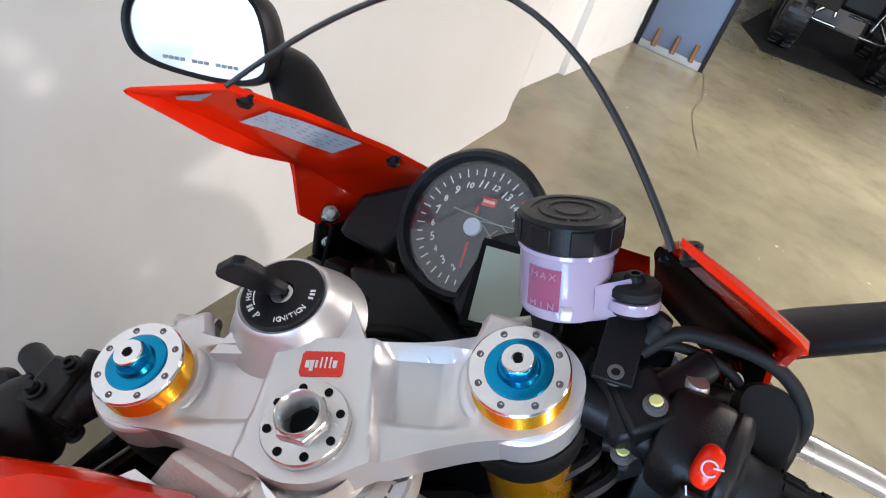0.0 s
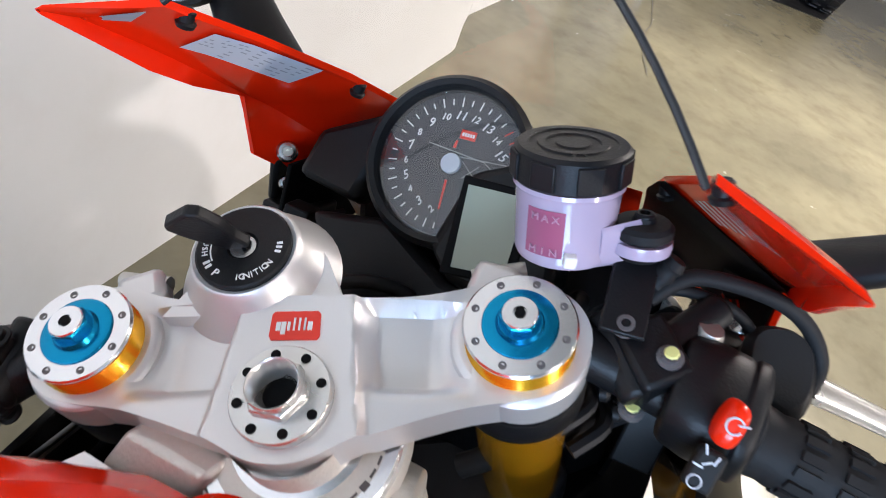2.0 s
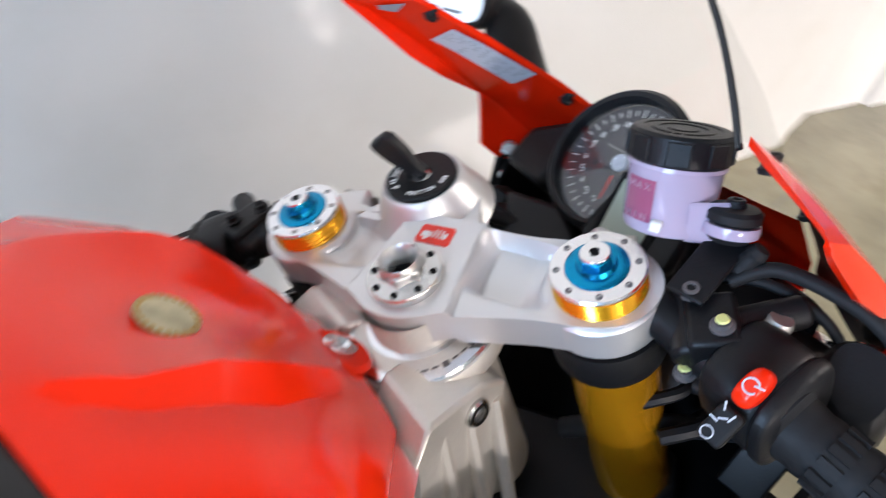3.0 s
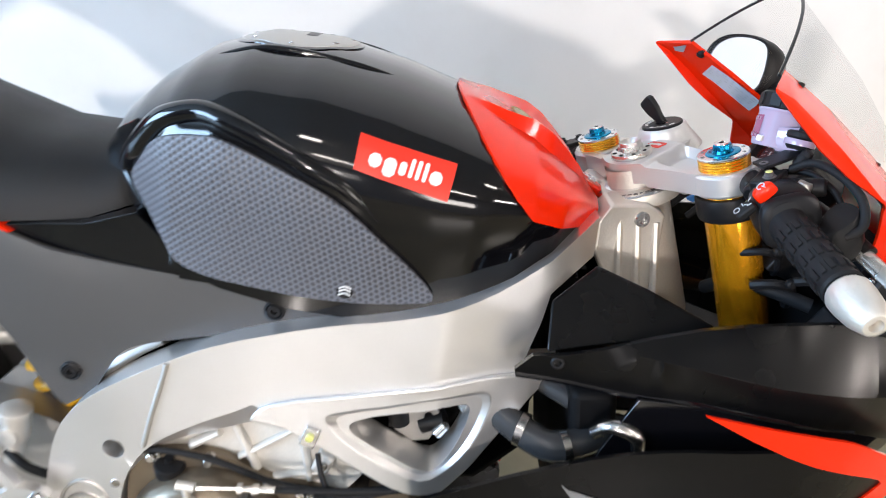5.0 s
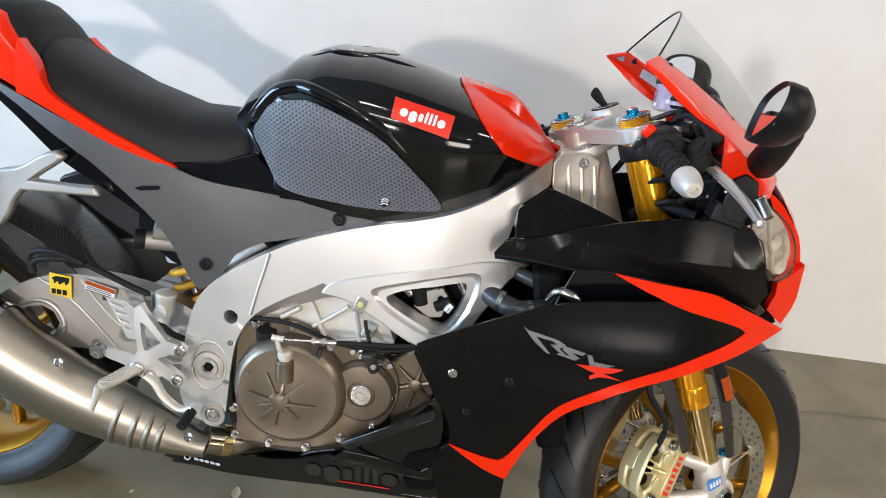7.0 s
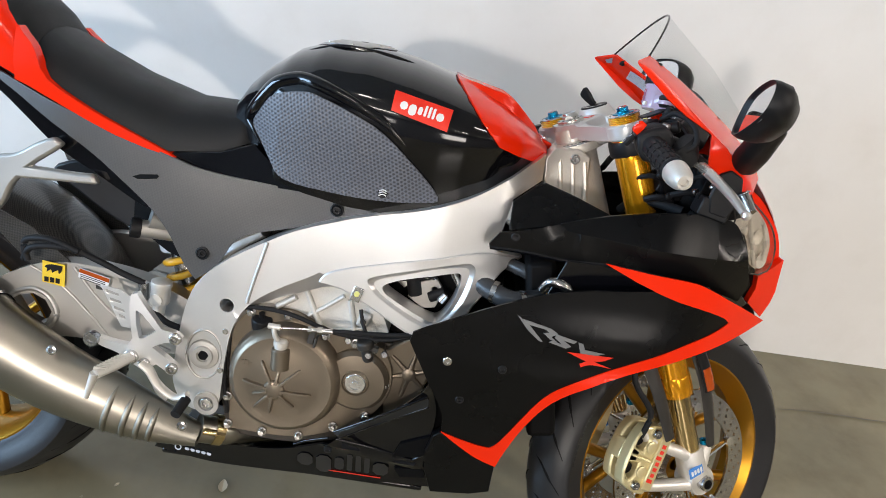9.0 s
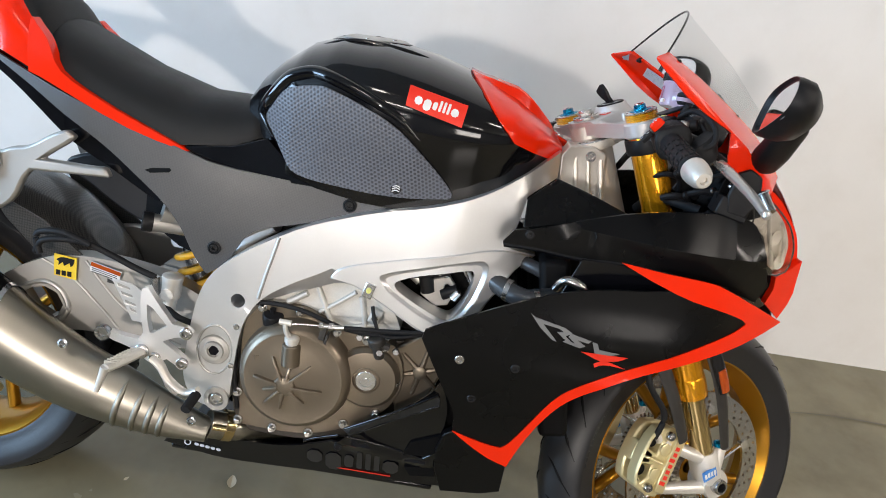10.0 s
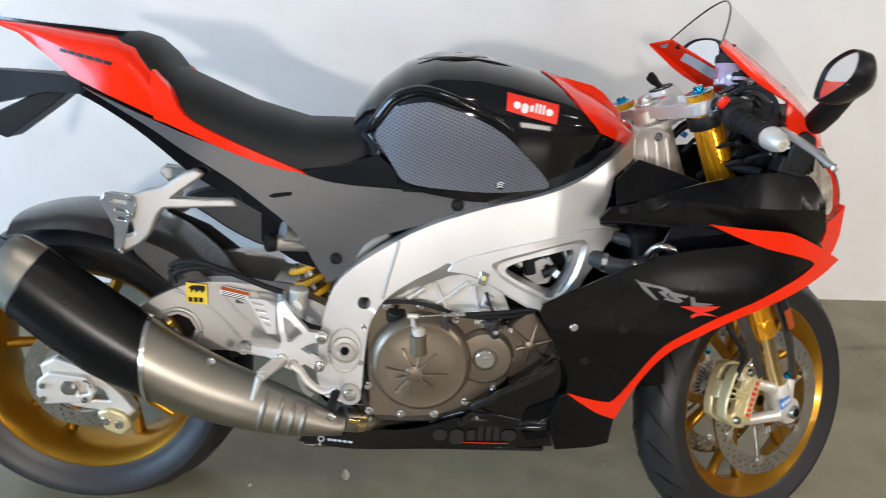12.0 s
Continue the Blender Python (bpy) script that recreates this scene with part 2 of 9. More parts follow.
GLOW, n_, l_, b_ = nodes_of("lit_diffuser")
b_.inputs["Emission Color"].default_value, b_.inputs["Emission Strength"].default_value = (1, 0.95, 0.86, 1), 6.0


# ---- shape tools ----
def finish(bm, sharp=38):
    bmesh.ops.recalc_face_normals(bm, faces=bm.faces[:])
    lim = radians(sharp)
    for f in bm.faces:
        f.smooth = True
    for e in bm.edges:
        if len(e.link_faces) != 2 or e.calc_face_angle(0) > lim:
            e.smooth = False


def mesh_of(bm, name, material, sharp=38, recalc=True):
    if recalc:
        finish(bm, sharp)
    me = bpy.data.meshes.new(name)
    bm.to_mesh(me)
    bm.free()
    me.materials.append(material)
    return me


def part(name, bm, material, parent, label="", bevel=0.0, sharp=38):
    ob = new(name, mesh_of(bm, name, material, sharp))
    ob.parent = parent
    if label:
        tagged(ob, label)
    if bevel:
        md = ob.modifiers.new("bevel", "BEVEL")
        md.width, md.segments, md.limit_method, md.angle_limit = bevel, 2, "ANGLE", radians(40)
    return ob


def thing(name, bm, material, label, category, kind="", group="", bevel=0.0, sharp=38):
    ob = part(name, bm, material, None, "", bevel, sharp)
    return tagged(ob, label, category, group, kind)


def frame_of(origin, axis, up=(0, 0, 1)):
    """A matrix with z along axis."""
    z = Vector(axis).normalized()
    x = Vector(up).cross(z)
    if x.length < 1e-4:
        x = Vector((1, 0, 0)).cross(z)
    x.normalize()
    y = z.cross(x)
    m = Matrix((x, y, z)).transposed().to_4x4()
    m.translation = Vector(origin)
    return m


def box(bm, at, size, turn=(0, 0, 0), m=None):
    mm = Matrix.LocRotScale(at, Euler([radians(a) for a in turn]), size)
    bmesh.ops.create_cube(bm, size=1.0, matrix=(m @ mm) if m else mm)


def lathe(bm, profile, origin, axis, seg=32, up=(0, 0, 1), squash=1.0):
    """Turns a profile of (radius, height) round an axis."""
    m = frame_of(origin, axis, up)
    rings = []
    for r, h in profile:
        if r < 1e-5:
            rings.append([bm.verts.new(m @ Vector((0, 0, h)))])
        else:
            rings.append([bm.verts.new(m @ Vector((r * math.cos(a) * squash, r * math.sin(a), h))) for a in [2 * math.pi * k / seg for k in range(seg)]])
    skin(bm, rings)


def skin(bm, rings, closed=True):
    for a, b in zip(rings, rings[1:]):
        n = max(len(a), len(b))
        for k in range(n if closed else n - 1):
            j = (k + 1) % n
            q = [a[k % len(a)], a[j % len(a)], b[j % len(b)], b[k % len(b)]]
            q = [v for i, v in enumerate(q) if v not in q[:i]]
            if len(q) >= 3:
                try:
                    bm.faces.new(q)
                except ValueError:
                    pass


def cyl(bm, p0, p1, r0, r1=None, seg=20, cap=True):
    d = Vector(p1) - Vector(p0)
    r1 = r0 if r1 is None else r1
    prof = [(r0, 0), (r1, d.length)]
    if cap:
        prof = [(0, 0)] + prof + [(0, d.length)]
    lathe(bm, prof, p0, d, seg)


def spline(pts, n=6, closed=False):
    """Catmull-Rom through points; a point given twice makes a corner."""
    P = [Vector(p) for p in pts]
    out, N = [], len(P)
    for i in range(N if closed else N - 1):
        p1, p2 = P[i], P[(i + 1) % N]
        if (p2 - p1).length < 1e-6:
            continue
        p0 = P[i - 1] if (i > 0 or closed) else p1
        p3 = P[(i + 2) % N] if (i + 2 < N or closed) else p2
        for k in range(n):
            t = k / n
            out.append(0.5 * ((2 * p1) + (p2 - p0) * t + (2 * p0 - 5 * p1 + 4 * p2 - p3) * t * t + (3 * p1 - p0 - 3 * p2 + p3) * t ** 3))
    if not closed:
        out.append(P[-1])
    return out


def tube(bm, pts, r, seg=12, n=6, squash=1.0, cap=True, up=(0, 0, 1)):
    """A round bar along a curve; r is one radius or one for each given point."""
    path = spline(pts, n) if n > 1 else [Vector(p) for p in pts]
    rings = []
    for i, p in enumerate(path):
        d = path[min(i + 1, len(path) - 1)] - path[max(i - 1, 0)]
        if d.length < 1e-8:
            continue
        m = frame_of(p, d, up)
        rr = r if not isinstance(r, (list, tuple)) else float(np.interp(i / (len(path) - 1), np.linspace(0, 1, len(r)), r))
        rings.append([bm.verts.new(m @ Vector((rr * math.cos(2 * math.pi * k / seg), squash * rr * math.sin(2 * math.pi * k / seg), 0))) for k in range(seg)])
    skin(bm, rings)
    if cap:
        bm.faces.new(rings[0])
        bm.faces.new(rings[-1])


def loop_edges(bm, pts):
    vs = [bm.verts.new(p) for p in pts]
    return [bm.edges.new((vs[i], vs[(i + 1) % len(vs)])) for i in range(len(vs))]


def gentle(outline, limit=40.0):
    """Cuts the shallow corners of an outline twice, so that curves run smooth and sharp corners stay."""
    for _ in range(2):
        res = []
        n = len(outline)
        for i, (x, z) in enumerate(outline):
            (ax, az), (bx, bz) = outline[i - 1], outline[(i + 1) % n]
            turn = abs(math.degrees(math.atan2((x - ax) * (bz - z) - (z - az) * (bx - x), (x - ax) * (bx - x) + (z - az) * (bz - z))))
            if turn < 4 or turn > limit:
                res.append((x, z))
            else:
                res += [(x + (ax - x) * 0.25, z + (az - z) * 0.25), (x + (bx - x) * 0.25, z + (bz - z) * 0.25)]
        outline = res
    return outline


def panel(bm, outline, yfun, thick, step=0.04, holes=(), m=None, smooth=0, inward=1):
    """A curved plate: an outline in x and z, bent onto y = yfun(x, z), with thickness towards +y (inward=1)."""
    tmp = bmesh.new()
    if len(outline) >= 10 and not smooth:
        outline = gentle(outline)
    pts = spline([(a, 0, b) for a, b in outline], smooth, True) if smooth else [Vector((a, 0, b)) for a, b in outline]
    es = loop_edges(tmp, pts)
    for h in holes:
        es += loop_edges(tmp, [Vector((a, 0, b)) for a, b in h])
    bmesh.ops.triangle_fill(tmp, use_beauty=True, use_dissolve=False, edges=es)
    lo = [min(v.co[k] for v in tmp.verts) for k in (0, 2)]
    hi = [max(v.co[k] for v in tmp.verts) for k in (0, 2)]
    if step:
        for k, no in ((0, (1, 0, 0)), (1, (0, 0, 1))):
            for c in np.arange(lo[k] + step * 0.5, hi[k], step):
                co = (c, 0, 0) if k == 0 else (0, 0, c)
                bmesh.ops.bisect_plane(tmp, geom=tmp.verts[:] + tmp.edges[:] + tmp.faces[:], plane_co=co, plane_no=no, dist=1e-5)
    front, back = {}, {}
    for v in tmp.verts:
        y = yfun(v.co.x, v.co.z) if callable(yfun) else yfun
        p, q = Vector((v.co.x, y, v.co.z)), Vector((v.co.x, y + thick * inward, v.co.z))
        front[v] = bm.verts.new(m @ p if m else p)
        back[v] = bm.verts.new(m @ q if m else q)
    for f in tmp.faces:
        bm.faces.new([front[v] for v in f.verts])
        bm.faces.new([back[v] for v in reversed(f.verts)])
    for e in tmp.edges:
        if len(e.link_faces) == 1:
            a, b = e.verts
            bm.faces.new((front[a], front[b], back[b], back[a]))
    tmp.free()


def mirror_y(bm):
    for v in bm.verts:
        v.co.y = -v.co.y
    return bm


def moved(bm, m):
    bmesh.ops.transform(bm, matrix=m, verts=bm.verts[:])
    return bm


def both(name, make, material, parent, label="", bevel=0.0, sharp=38):
    """A part for the side towards the room and its twin towards the wall."""
    obs = []
    for flip in (False, True):
        bm = bmesh.new()
        make(bm)
        if flip:
            mirror_y(bm)
        obs.append(part(name, bm, material, parent, label, bevel, sharp))
    return obs


def hex_bolt(bm, at, axis, r, h, socket=True):
    """A round bolt head with a hexagon socket."""
    lathe(bm, [(0, 0), (r, 0), (r, h * 0.75), (r * 0.86, h), (r * 0.55, h), (r * 0.5, h * 0.35), (0, h * 0.35)] if socket else [(0, 0), (r, 0), (r, h * 0.8), (r * 0.8, h), (0, h)], at, axis, 14 if socket else 6)


def lerp(x, xs, ys):
    return float(np.interp(x, xs, ys))


def text_mesh(body, size, m, depth=0.0004, name="text", shear=0.0):
    """Lettering as a mesh, lying in the x-y plane of m, centred."""
    cu = bpy.data.curves.new(name, "FONT")
    cu.body, cu.size, cu.extrude, cu.align_x, cu.align_y, cu.resolution_u = body, size, depth, "CENTER", "CENTER", 2
    cu.shear = shear
    ob = bpy.data.objects.new(name, cu)
    me = bpy.data.meshes.new_from_object(ob)
    me.transform(m)
    bpy.data.objects.remove(ob)
    bpy.data.curves.remove(cu)
    return me


def lettering(body, size, m, material, parent, name="lettering", label="", shear=0.0):
    me = text_mesh(body, size, m, name=name, shear=shear)
    me.materials.append(material)
    ob = new(name, me)
    ob.parent = parent
    if label:
        tagged(ob, label)
    return ob


# ---- the room ----
def wall_y(x):
    """The face of the long wall behind the machine."""
    return 0.965 + 0.0714 * (x - 1.72)


def prism(bm, plan, z0, z1):
    """An upright block over a plan of (x, y) corners."""
    lo = [bm.verts.new((a, b, z0)) for a, b in plan]
    hi = [bm.verts.new((a, b, z1)) for a, b in plan]
    bm.faces.new(lo[::-1])
    bm.faces.new(hi)
    for i in range(len(plan)):
        j = (i + 1) % len(plan)
        bm.faces.new((lo[i], lo[j], hi[j], hi[i]))


bm = bmesh.new()
box(bm, (2.6, -2.0, -0.1), (15.4, 8.2, 0.2))
thing("floor", bm, CONCRETE, "worn grey-green concrete floor with stains and cracks", "floor", "structure")

bm = bmesh.new()
corner = [(3.44, wall_y(3.44)), (3.50, wall_y(3.5) + 0.006), (3.54, 1.115), (3.56, 1.13)]
prism(bm, [(-4.6, wall_y(-4.6))] + corner + [(3.88, 1.235), (3.88, 1.6), (-4.6, 1.6)], 0, CEIL)
thing("wall_north", bm, WALL, "white painted wall with faint scuffs behind the motorcycle", "wall", "structure", sharp=50)
bm = bmesh.new()
prism(bm, [(3.882, 1.235), (4.33, 1.24), (4.332, 1.205), (4.68, 1.205), (4.682, 1.24), (9.6, 1.26), (9.6, 1.6), (3.882, 1.6)], 0, CEIL)
thing("wall_recess", bm, WALL, "white painted recessed wall with a shallow pilaster", "wall", "structure")
bm = bmesh.new()
box(bm, (9.7, -2.1, CEIL / 2), (0.2, 7.6, CEIL))
thing("wall_east", bm, GREYWALL, "plain grey painted end wall", "wall", "structure")
# wall out of view, with openings added for the two window lamps
bm = bmesh.new()
y0, y1 = -5.7, -5.5
for x0, x1, z0, z1 in ((-4.6, -0.85, 0, CEIL), (-0.85, 0.15, 0, 1.6), (-0.85, 0.15, 2.4, CEIL), (0.15, 2.1, 0, CEIL), (2.1, 3.3, 0, 1.05), (2.1, 3.3, 1.95, CEIL), (3.3, 9.6, 0, CEIL)):
    box(bm, ((x0 + x1) / 2, (y0 + y1) / 2, (z0 + z1) / 2), (x1 - x0, y1 - y0, z1 - z0))
thing("wall_south", bm, GREYWALL, "plain grey painted wall out of view with two added windows", "wall", "structure")
# wall with the roller door opening
bm = bmesh.new()
for ya, yb, z0, z1 in ((-5.5, -3.2, 0, CEIL), (-0.6, 0.5, 0, CEIL), (-3.2, -0.6, 2.7, CEIL)):
    box(bm, (-4.7, (ya + yb) / 2, (z0 + z1) / 2), (0.2, yb - ya, z1 - z0))
thing("wall_west", bm, GREYWALL, "plain grey wall with a wide open doorway", "wall", "structure")
bm = bmesh.new()
box(bm, (2.6, -2.0, CEIL + 0.1), (15.4, 8.2, 0.2))
thing("ceiling", bm, CEILING, "plain grey ceiling out of view", "ceiling", "structure")


def ceiling_light(px, py):
    root = tagged(new("ceiling_light"), "slim rectangular ceiling light with a lit diffuser", "ceiling light", "ceiling lights")
    root.matrix_world = pose(px, py, CEIL)
    bm = bmesh.new()
    for x, y, sx, sy in ((0, 0.10, 0.60, 0.02), (0, -0.10, 0.60, 0.02), (0.29, 0, 0.02, 0.18), (-0.29, 0, 0.02, 0.18)):
        box(bm, (x, y, -0.02), (sx, sy, 0.04))
    part("light_frame", bm, WHITEP, root, "", 0.002)
    bm = bmesh.new()
    box(bm, (0, 0, -0.02), (0.56, 0.18, 0.02))
    part("diffuser", bm, GLOW, root)


# a fixture for each entry, the added fill lamp included
for px, py, _, _ in PANELS:
    ceiling_light(px, py)

# floor joints and cracks: thin recessed-looking dark seams laid as narrow strips
SEAM = mat("crack_dirt", (0.10, 0.09, 0.07), 0.8, var=0.3, scale=80)


def seam(pts, w, name, label):
    bm = bmesh.new()
    path = spline([(a, b, 0.004) for a, b in pts], 8)
    rng = random.Random(len(pts) * 7)
    top = []
    for i, p in enumerate(path):
        d = path[min(i + 1, len(path) - 1)] - path[max(i - 1, 0)]
        nrm = Vector((-d.y, d.x, 0)).normalized()
        j = w * rng.uniform(0.4, 1.2)
        c = p + nrm * rng.uniform(-1, 1) * w * 1.2
        top.append([bm.verts.new(c + nrm * j), bm.verts.new(c - nrm * j)])
    skin(bm, top, False)
    thing(name, bm, SEAM, label, "crack", "structure")


seam([(5.58, 0.74), (5.1, 0.62), (4.75, 0.58), (4.3, 0.42)], 0.004, "floor_crack", "dark hairline crack in the concrete floor")
seam([(1.62, 0.62), (2.1, 0.70), (2.6, 0.74), (3.3, 0.86)], 0.003, "floor_crack", "dark hairline crack in the concrete floor")

# the narrow metal panel with three bronze pegs
root = tagged(new("standing_panel"), "grey-blue metal door panel with dark frame and three bronze pegs", "door panel")
root.matrix_world = pose(5.575, 1.0, 0, 0, 0, math.degrees(math.atan2(-0.46, 0.07)))
PANELBLUE = mat("grey_blue_metal", (0.13, 0.17, 0.25), 0.4, metal=0.3, var=0.1, scale=90)
PEG = mat("bronze_peg", (0.22, 0.12, 0.06), 0.5, metal=0.4, var=0.2)
bm = bmesh.new()
box(bm, (0, 0.0, 1.03), (0.42, 0.02, 1.96))
part("sheet", bm, PANELBLUE, root, "", 0.002)
bm = bmesh.new()
for x in (-0.225, 0.225):
    box(bm, (x, 0, 1.02), (0.03, 0.045, 2.04))
box(bm, (0, 0, 2.025), (0.42, 0.045, 0.03))
part("panel_frame", bm, PLASTIC, root, "", 0.003)
bm = bmesh.new()
box(bm, (0, 0, 0.025), (0.42, 0.05, 0.05))
part("bottom_rail", bm, CASTALU, root, "", 0.003)
for x in (-0.12, 0.01, 0.14):
    bm = bmesh.new()
    cyl(bm, (x, -0.028, 0.035), (x, -0.028, 0.15), 0.018, 0.014, 12)
    part("peg", bm, PEG, root)

# a dark off-road quad parked farther back, on a black floor sheet
bm = bmesh.new()
prism(bm, [(6.95, 0.62), (7.35, -0.32), (9.4, -0.55), (9.4, 0.95), (7.6, 0.95)], 0.0, 0.006)
thing("dark_floor_sheet", bm, RUBBER, "black sheet on the floor under the parked quad bike", "mat")


def quad_bike():
    root = tagged(new("quad_bike"), "dark parked quad bike with knobbly tyres", "quad bike")
    root.matrix_world = pose(7.95, 0.25, 0.006, 0, 0, 100)
    bm = bmesh.new()
    box(bm, (0, 0, 0), (0.07, 0.035, 0.022))
    lug_mesh = mesh_of(bm, "tread_lug", TYRE)
    for wx, wy in ((-0.42, 0.38), (0.42, 0.38), (-0.42, -0.6), (0.42, -0.6)):
        bm = bmesh.new()
        lathe(bm, [(0.12, -0.1), (0.2, -0.11), (0.255, -0.09), (0.27, -0.05), (0.27, 0.05), (0.255, 0.09), (0.2, 0.11), (0.12, 0.1)], (wx, wy, 0.28), (1, 0, 0), 36)
        t = part("wheel", bm, TYRE, root)
        for k in range(22):
            for o in (-0.055, 0.055):
                aa = 2 * math.pi * k / 22 + (0.14 if o > 0 else 0)
                lug = new("tread_lug", lug_mesh)
                lug.parent = t
                lug.matrix_local = pose(wx + o, wy + 0.27 * math.cos(aa), 0.28 + 0.27 * math.sin(aa), math.degrees(aa) - 90)
        bm = bmesh.new()
        lathe(bm, [(0, 0.03), (0.05, 0.05), (0.12, 0.03), (0.13, 0.09), (0.13, -0.09), (0.1, -0.03), (0, -0.03)], (wx, wy, 0.28), (1, 0, 0), 24)
        part("rim", bm, STEEL, t)
    bm = bmesh.new()
    box(bm, (0, -0.1, 0.55), (0.34, 1.1, 0.26))
    box(bm, (0, -0.35, 0.78), (0.3, 0.6, 0.12), (6, 0, 0))
    part("body", bm, PLASTIC, root, "", 0.04)
    bm = bmesh.new()
    for s in (-1, 1):
        tube(bm, [(0.15 * s, 0.45, 0.35), (0.2 * s, 0.3, 0.6), (0.2 * s, -0.6, 0.6)], 0.016, 10)
        tube(bm, [(0.1 * s, 0.4, 0.28), (0.36 * s, 0.38, 0.28)], 0.014, 10)
        tube(bm, [(0.1 * s, -0.6, 0.28), (0.36 * s, -0.6, 0.28)], 0.014, 10)
        tube(bm, [(0.12 * s, 0.3, 0.5), (0.33 * s, 0.38, 0.3)], 0.02, 10)
    tube(bm, [(-0.38, 0.2, 1.0), (-0.1, 0.28, 0.92), (0.1, 0.28, 0.92), (0.38, 0.2, 1.0)], 0.014, 10)
    part("tube_frame", bm, STEEL, root)
    for s in (-1, 1):
        for yy in (0.38, -0.6):
            bm = bmesh.new()
            panel(bm, [(-0.3, 0.45), (-0.2, 0.6), (0, 0.66), (0.2, 0.6), (0.32, 0.42), (0.26, 0.42), (0.15, 0.54), (0, 0.6), (-0.15, 0.54), (-0.24, 0.45)], 0, 0.2, 0, m=pose(0.28 * s + 0.1, yy, 0, 0, 0, 90))
            part("mudguard", bm, PLASTIC, root, "", 0.01)


quad_bike()


# ---- the motorcycle: built upright, x ahead, y to its left, then leaned onto its stand ----
bike = tagged(new("motorcycle"), "red and black sports motorcycle leaning on its side stand", "motorcycle")
bike.matrix_world = LEAN

# the steering frame: x ahead, y left, z up the steering axis, turned to the left
RAKE, STEER = radians(25), radians(27)
a_ = Vector((-math.sin(RAKE), 0, math.cos(RAKE)))
f0_, l0_ = Vector((math.cos(RAKE), 0, math.sin(RAKE))), Vector((0, 1, 0))
f_, s_ = f0_ * math.cos(STEER) + l0_ * math.sin(STEER), l0_ * math.cos(STEER) - f0_ * math.sin(STEER)
SM = Matrix((f_, s_, a_)).transposed().to_4x4()
SM.translation = Vector((1.083, 0.0, 0.935))


def spart(name, bm, material, parent, label="", bevel=0.0, sharp=38):
    """A part that turns with the steering."""
    return part(name, moved(bm, SM), material, parent, label, bevel, sharp)


# -- fuel tank --
T_X = [0.525, 0.545, 0.57, 0.613, 0.667, 0.741, 0.816, 0.875, 0.915, 0.963, 1.0, 1.025, 1.052]
T_TOP = [0.880, 0.912, 0.939, 0.973, 0.994, 0.998, 0.988, 0.974, 0.962, 0.943, 0.920, 0.903, 0.880]
T_LOW = [0.82, 0.82, 0.80, 0.762, 0.75, 0.742, 0.742, 0.752, 0.768, 0.80, 0.825, 0.845, 0.86]
T_WS = [0.085, 0.105, 0.128, 0.155, 0.172, 0.184, 0.186, 0.180, 0.174, 0.158, 0.130, 0.095, 0.055]
T_WL = [0.075, 0.09, 0.115, 0.140, 0.150, 0.155, 0.155, 0.152, 0.148, 0.138, 0.118, 0.085, 0.05]


def tank_half(x, z):
    """Half the tank's width at a place on its side."""
    top, low, ws, wl = (lerp(x, T_X, t) for t in (T_TOP, T_LOW, T_WS, T_WL))
    u = min(max((z - low) / (top - low), 0), 1)
    us = 0.62
    if u < us:
        k = u / us
        return wl + (ws - wl) * k * k * (3 - 2 * k)
    k = (u - us) / (1 - us)
    return ws * max(1 - k ** 2.3, 0) ** 0.55


def tank_shell(grow=0.0):
    bm = bmesh.new()
    xs = spline([(x, 0, 0) for x in T_X], 4)
    rings = []
    us = [0, 0.1, 0.2, 0.32, 0.44, 0.54, 0.62, 0.7, 0.78, 0.85, 0.91, 0.955, 0.985, 1.0]
    for p in xs:
        x = p.x
        top, low = lerp(x, T_X, T_TOP), lerp(x, T_X, T_LOW)
        half = [(tank_half(x, low + u * (top - low)), low + u * (top - low)) for u in us]
        ring = [(-w - grow, z) for w, z in half[:-1]] + [(0, top + grow)] + [(w + grow, z) for w, z in half[-2::-1]]
        rings.append([bm.verts.new((x, y, z)) for y, z in ring])
    skin(bm, rings)
    bm.faces.new(rings[0])
    bm.faces.new(rings[-1])
    return bm


# the red cover ends along a slanting seam
CUT_CO, CUT_NO = Vector((0.878, 0, 0.976)), Vector((0.101, 0, 0.094)).normalized()


def cut(bm, co, no):
    """Keeps what lies behind the plane."""
    bmesh.ops.bisect_plane(bm, geom=bm.verts[:] + bm.edges[:] + bm.faces[:], plane_co=co, plane_no=no, clear_outer=True, dist=1e-6)
    return bm


tank = part("fuel_tank", tank_shell(), BLACK, bike, "gloss black fuel tank", 0, 45)


def tank_z(x, y):
    """Height of the tank's top over a place of the plan."""
    lo, hi = lerp(x, T_X, T_LOW) + 0.62 * (lerp(x, T_X, T_TOP) - lerp(x, T_X, T_LOW)), lerp(x, T_X, T_TOP)
    for _ in range(30):
        mid = (lo + hi) / 2
        lo, hi = (mid, hi) if tank_half(x, mid) > abs(y) else (lo, mid)
    return lo


def cover_fin(x, y):
    """Rise of the two pressed ridges that run along the top of the red cover."""
    crest = lerp(x, [0.87, 0.93, 0.985, 1.04], [0.046, 0.060, 0.056, 0.030])
    rise = lerp(x, [0.885, 0.925, 0.965, 0.985, 1.025, 1.042], [0.0, 0.008, 0.016, 0.018, 0.008, 0.0])
    d = abs(y) - crest
    return rise * max(0.0, 1 - (abs(d) / (0.036 if d < 0 else 0.009)))


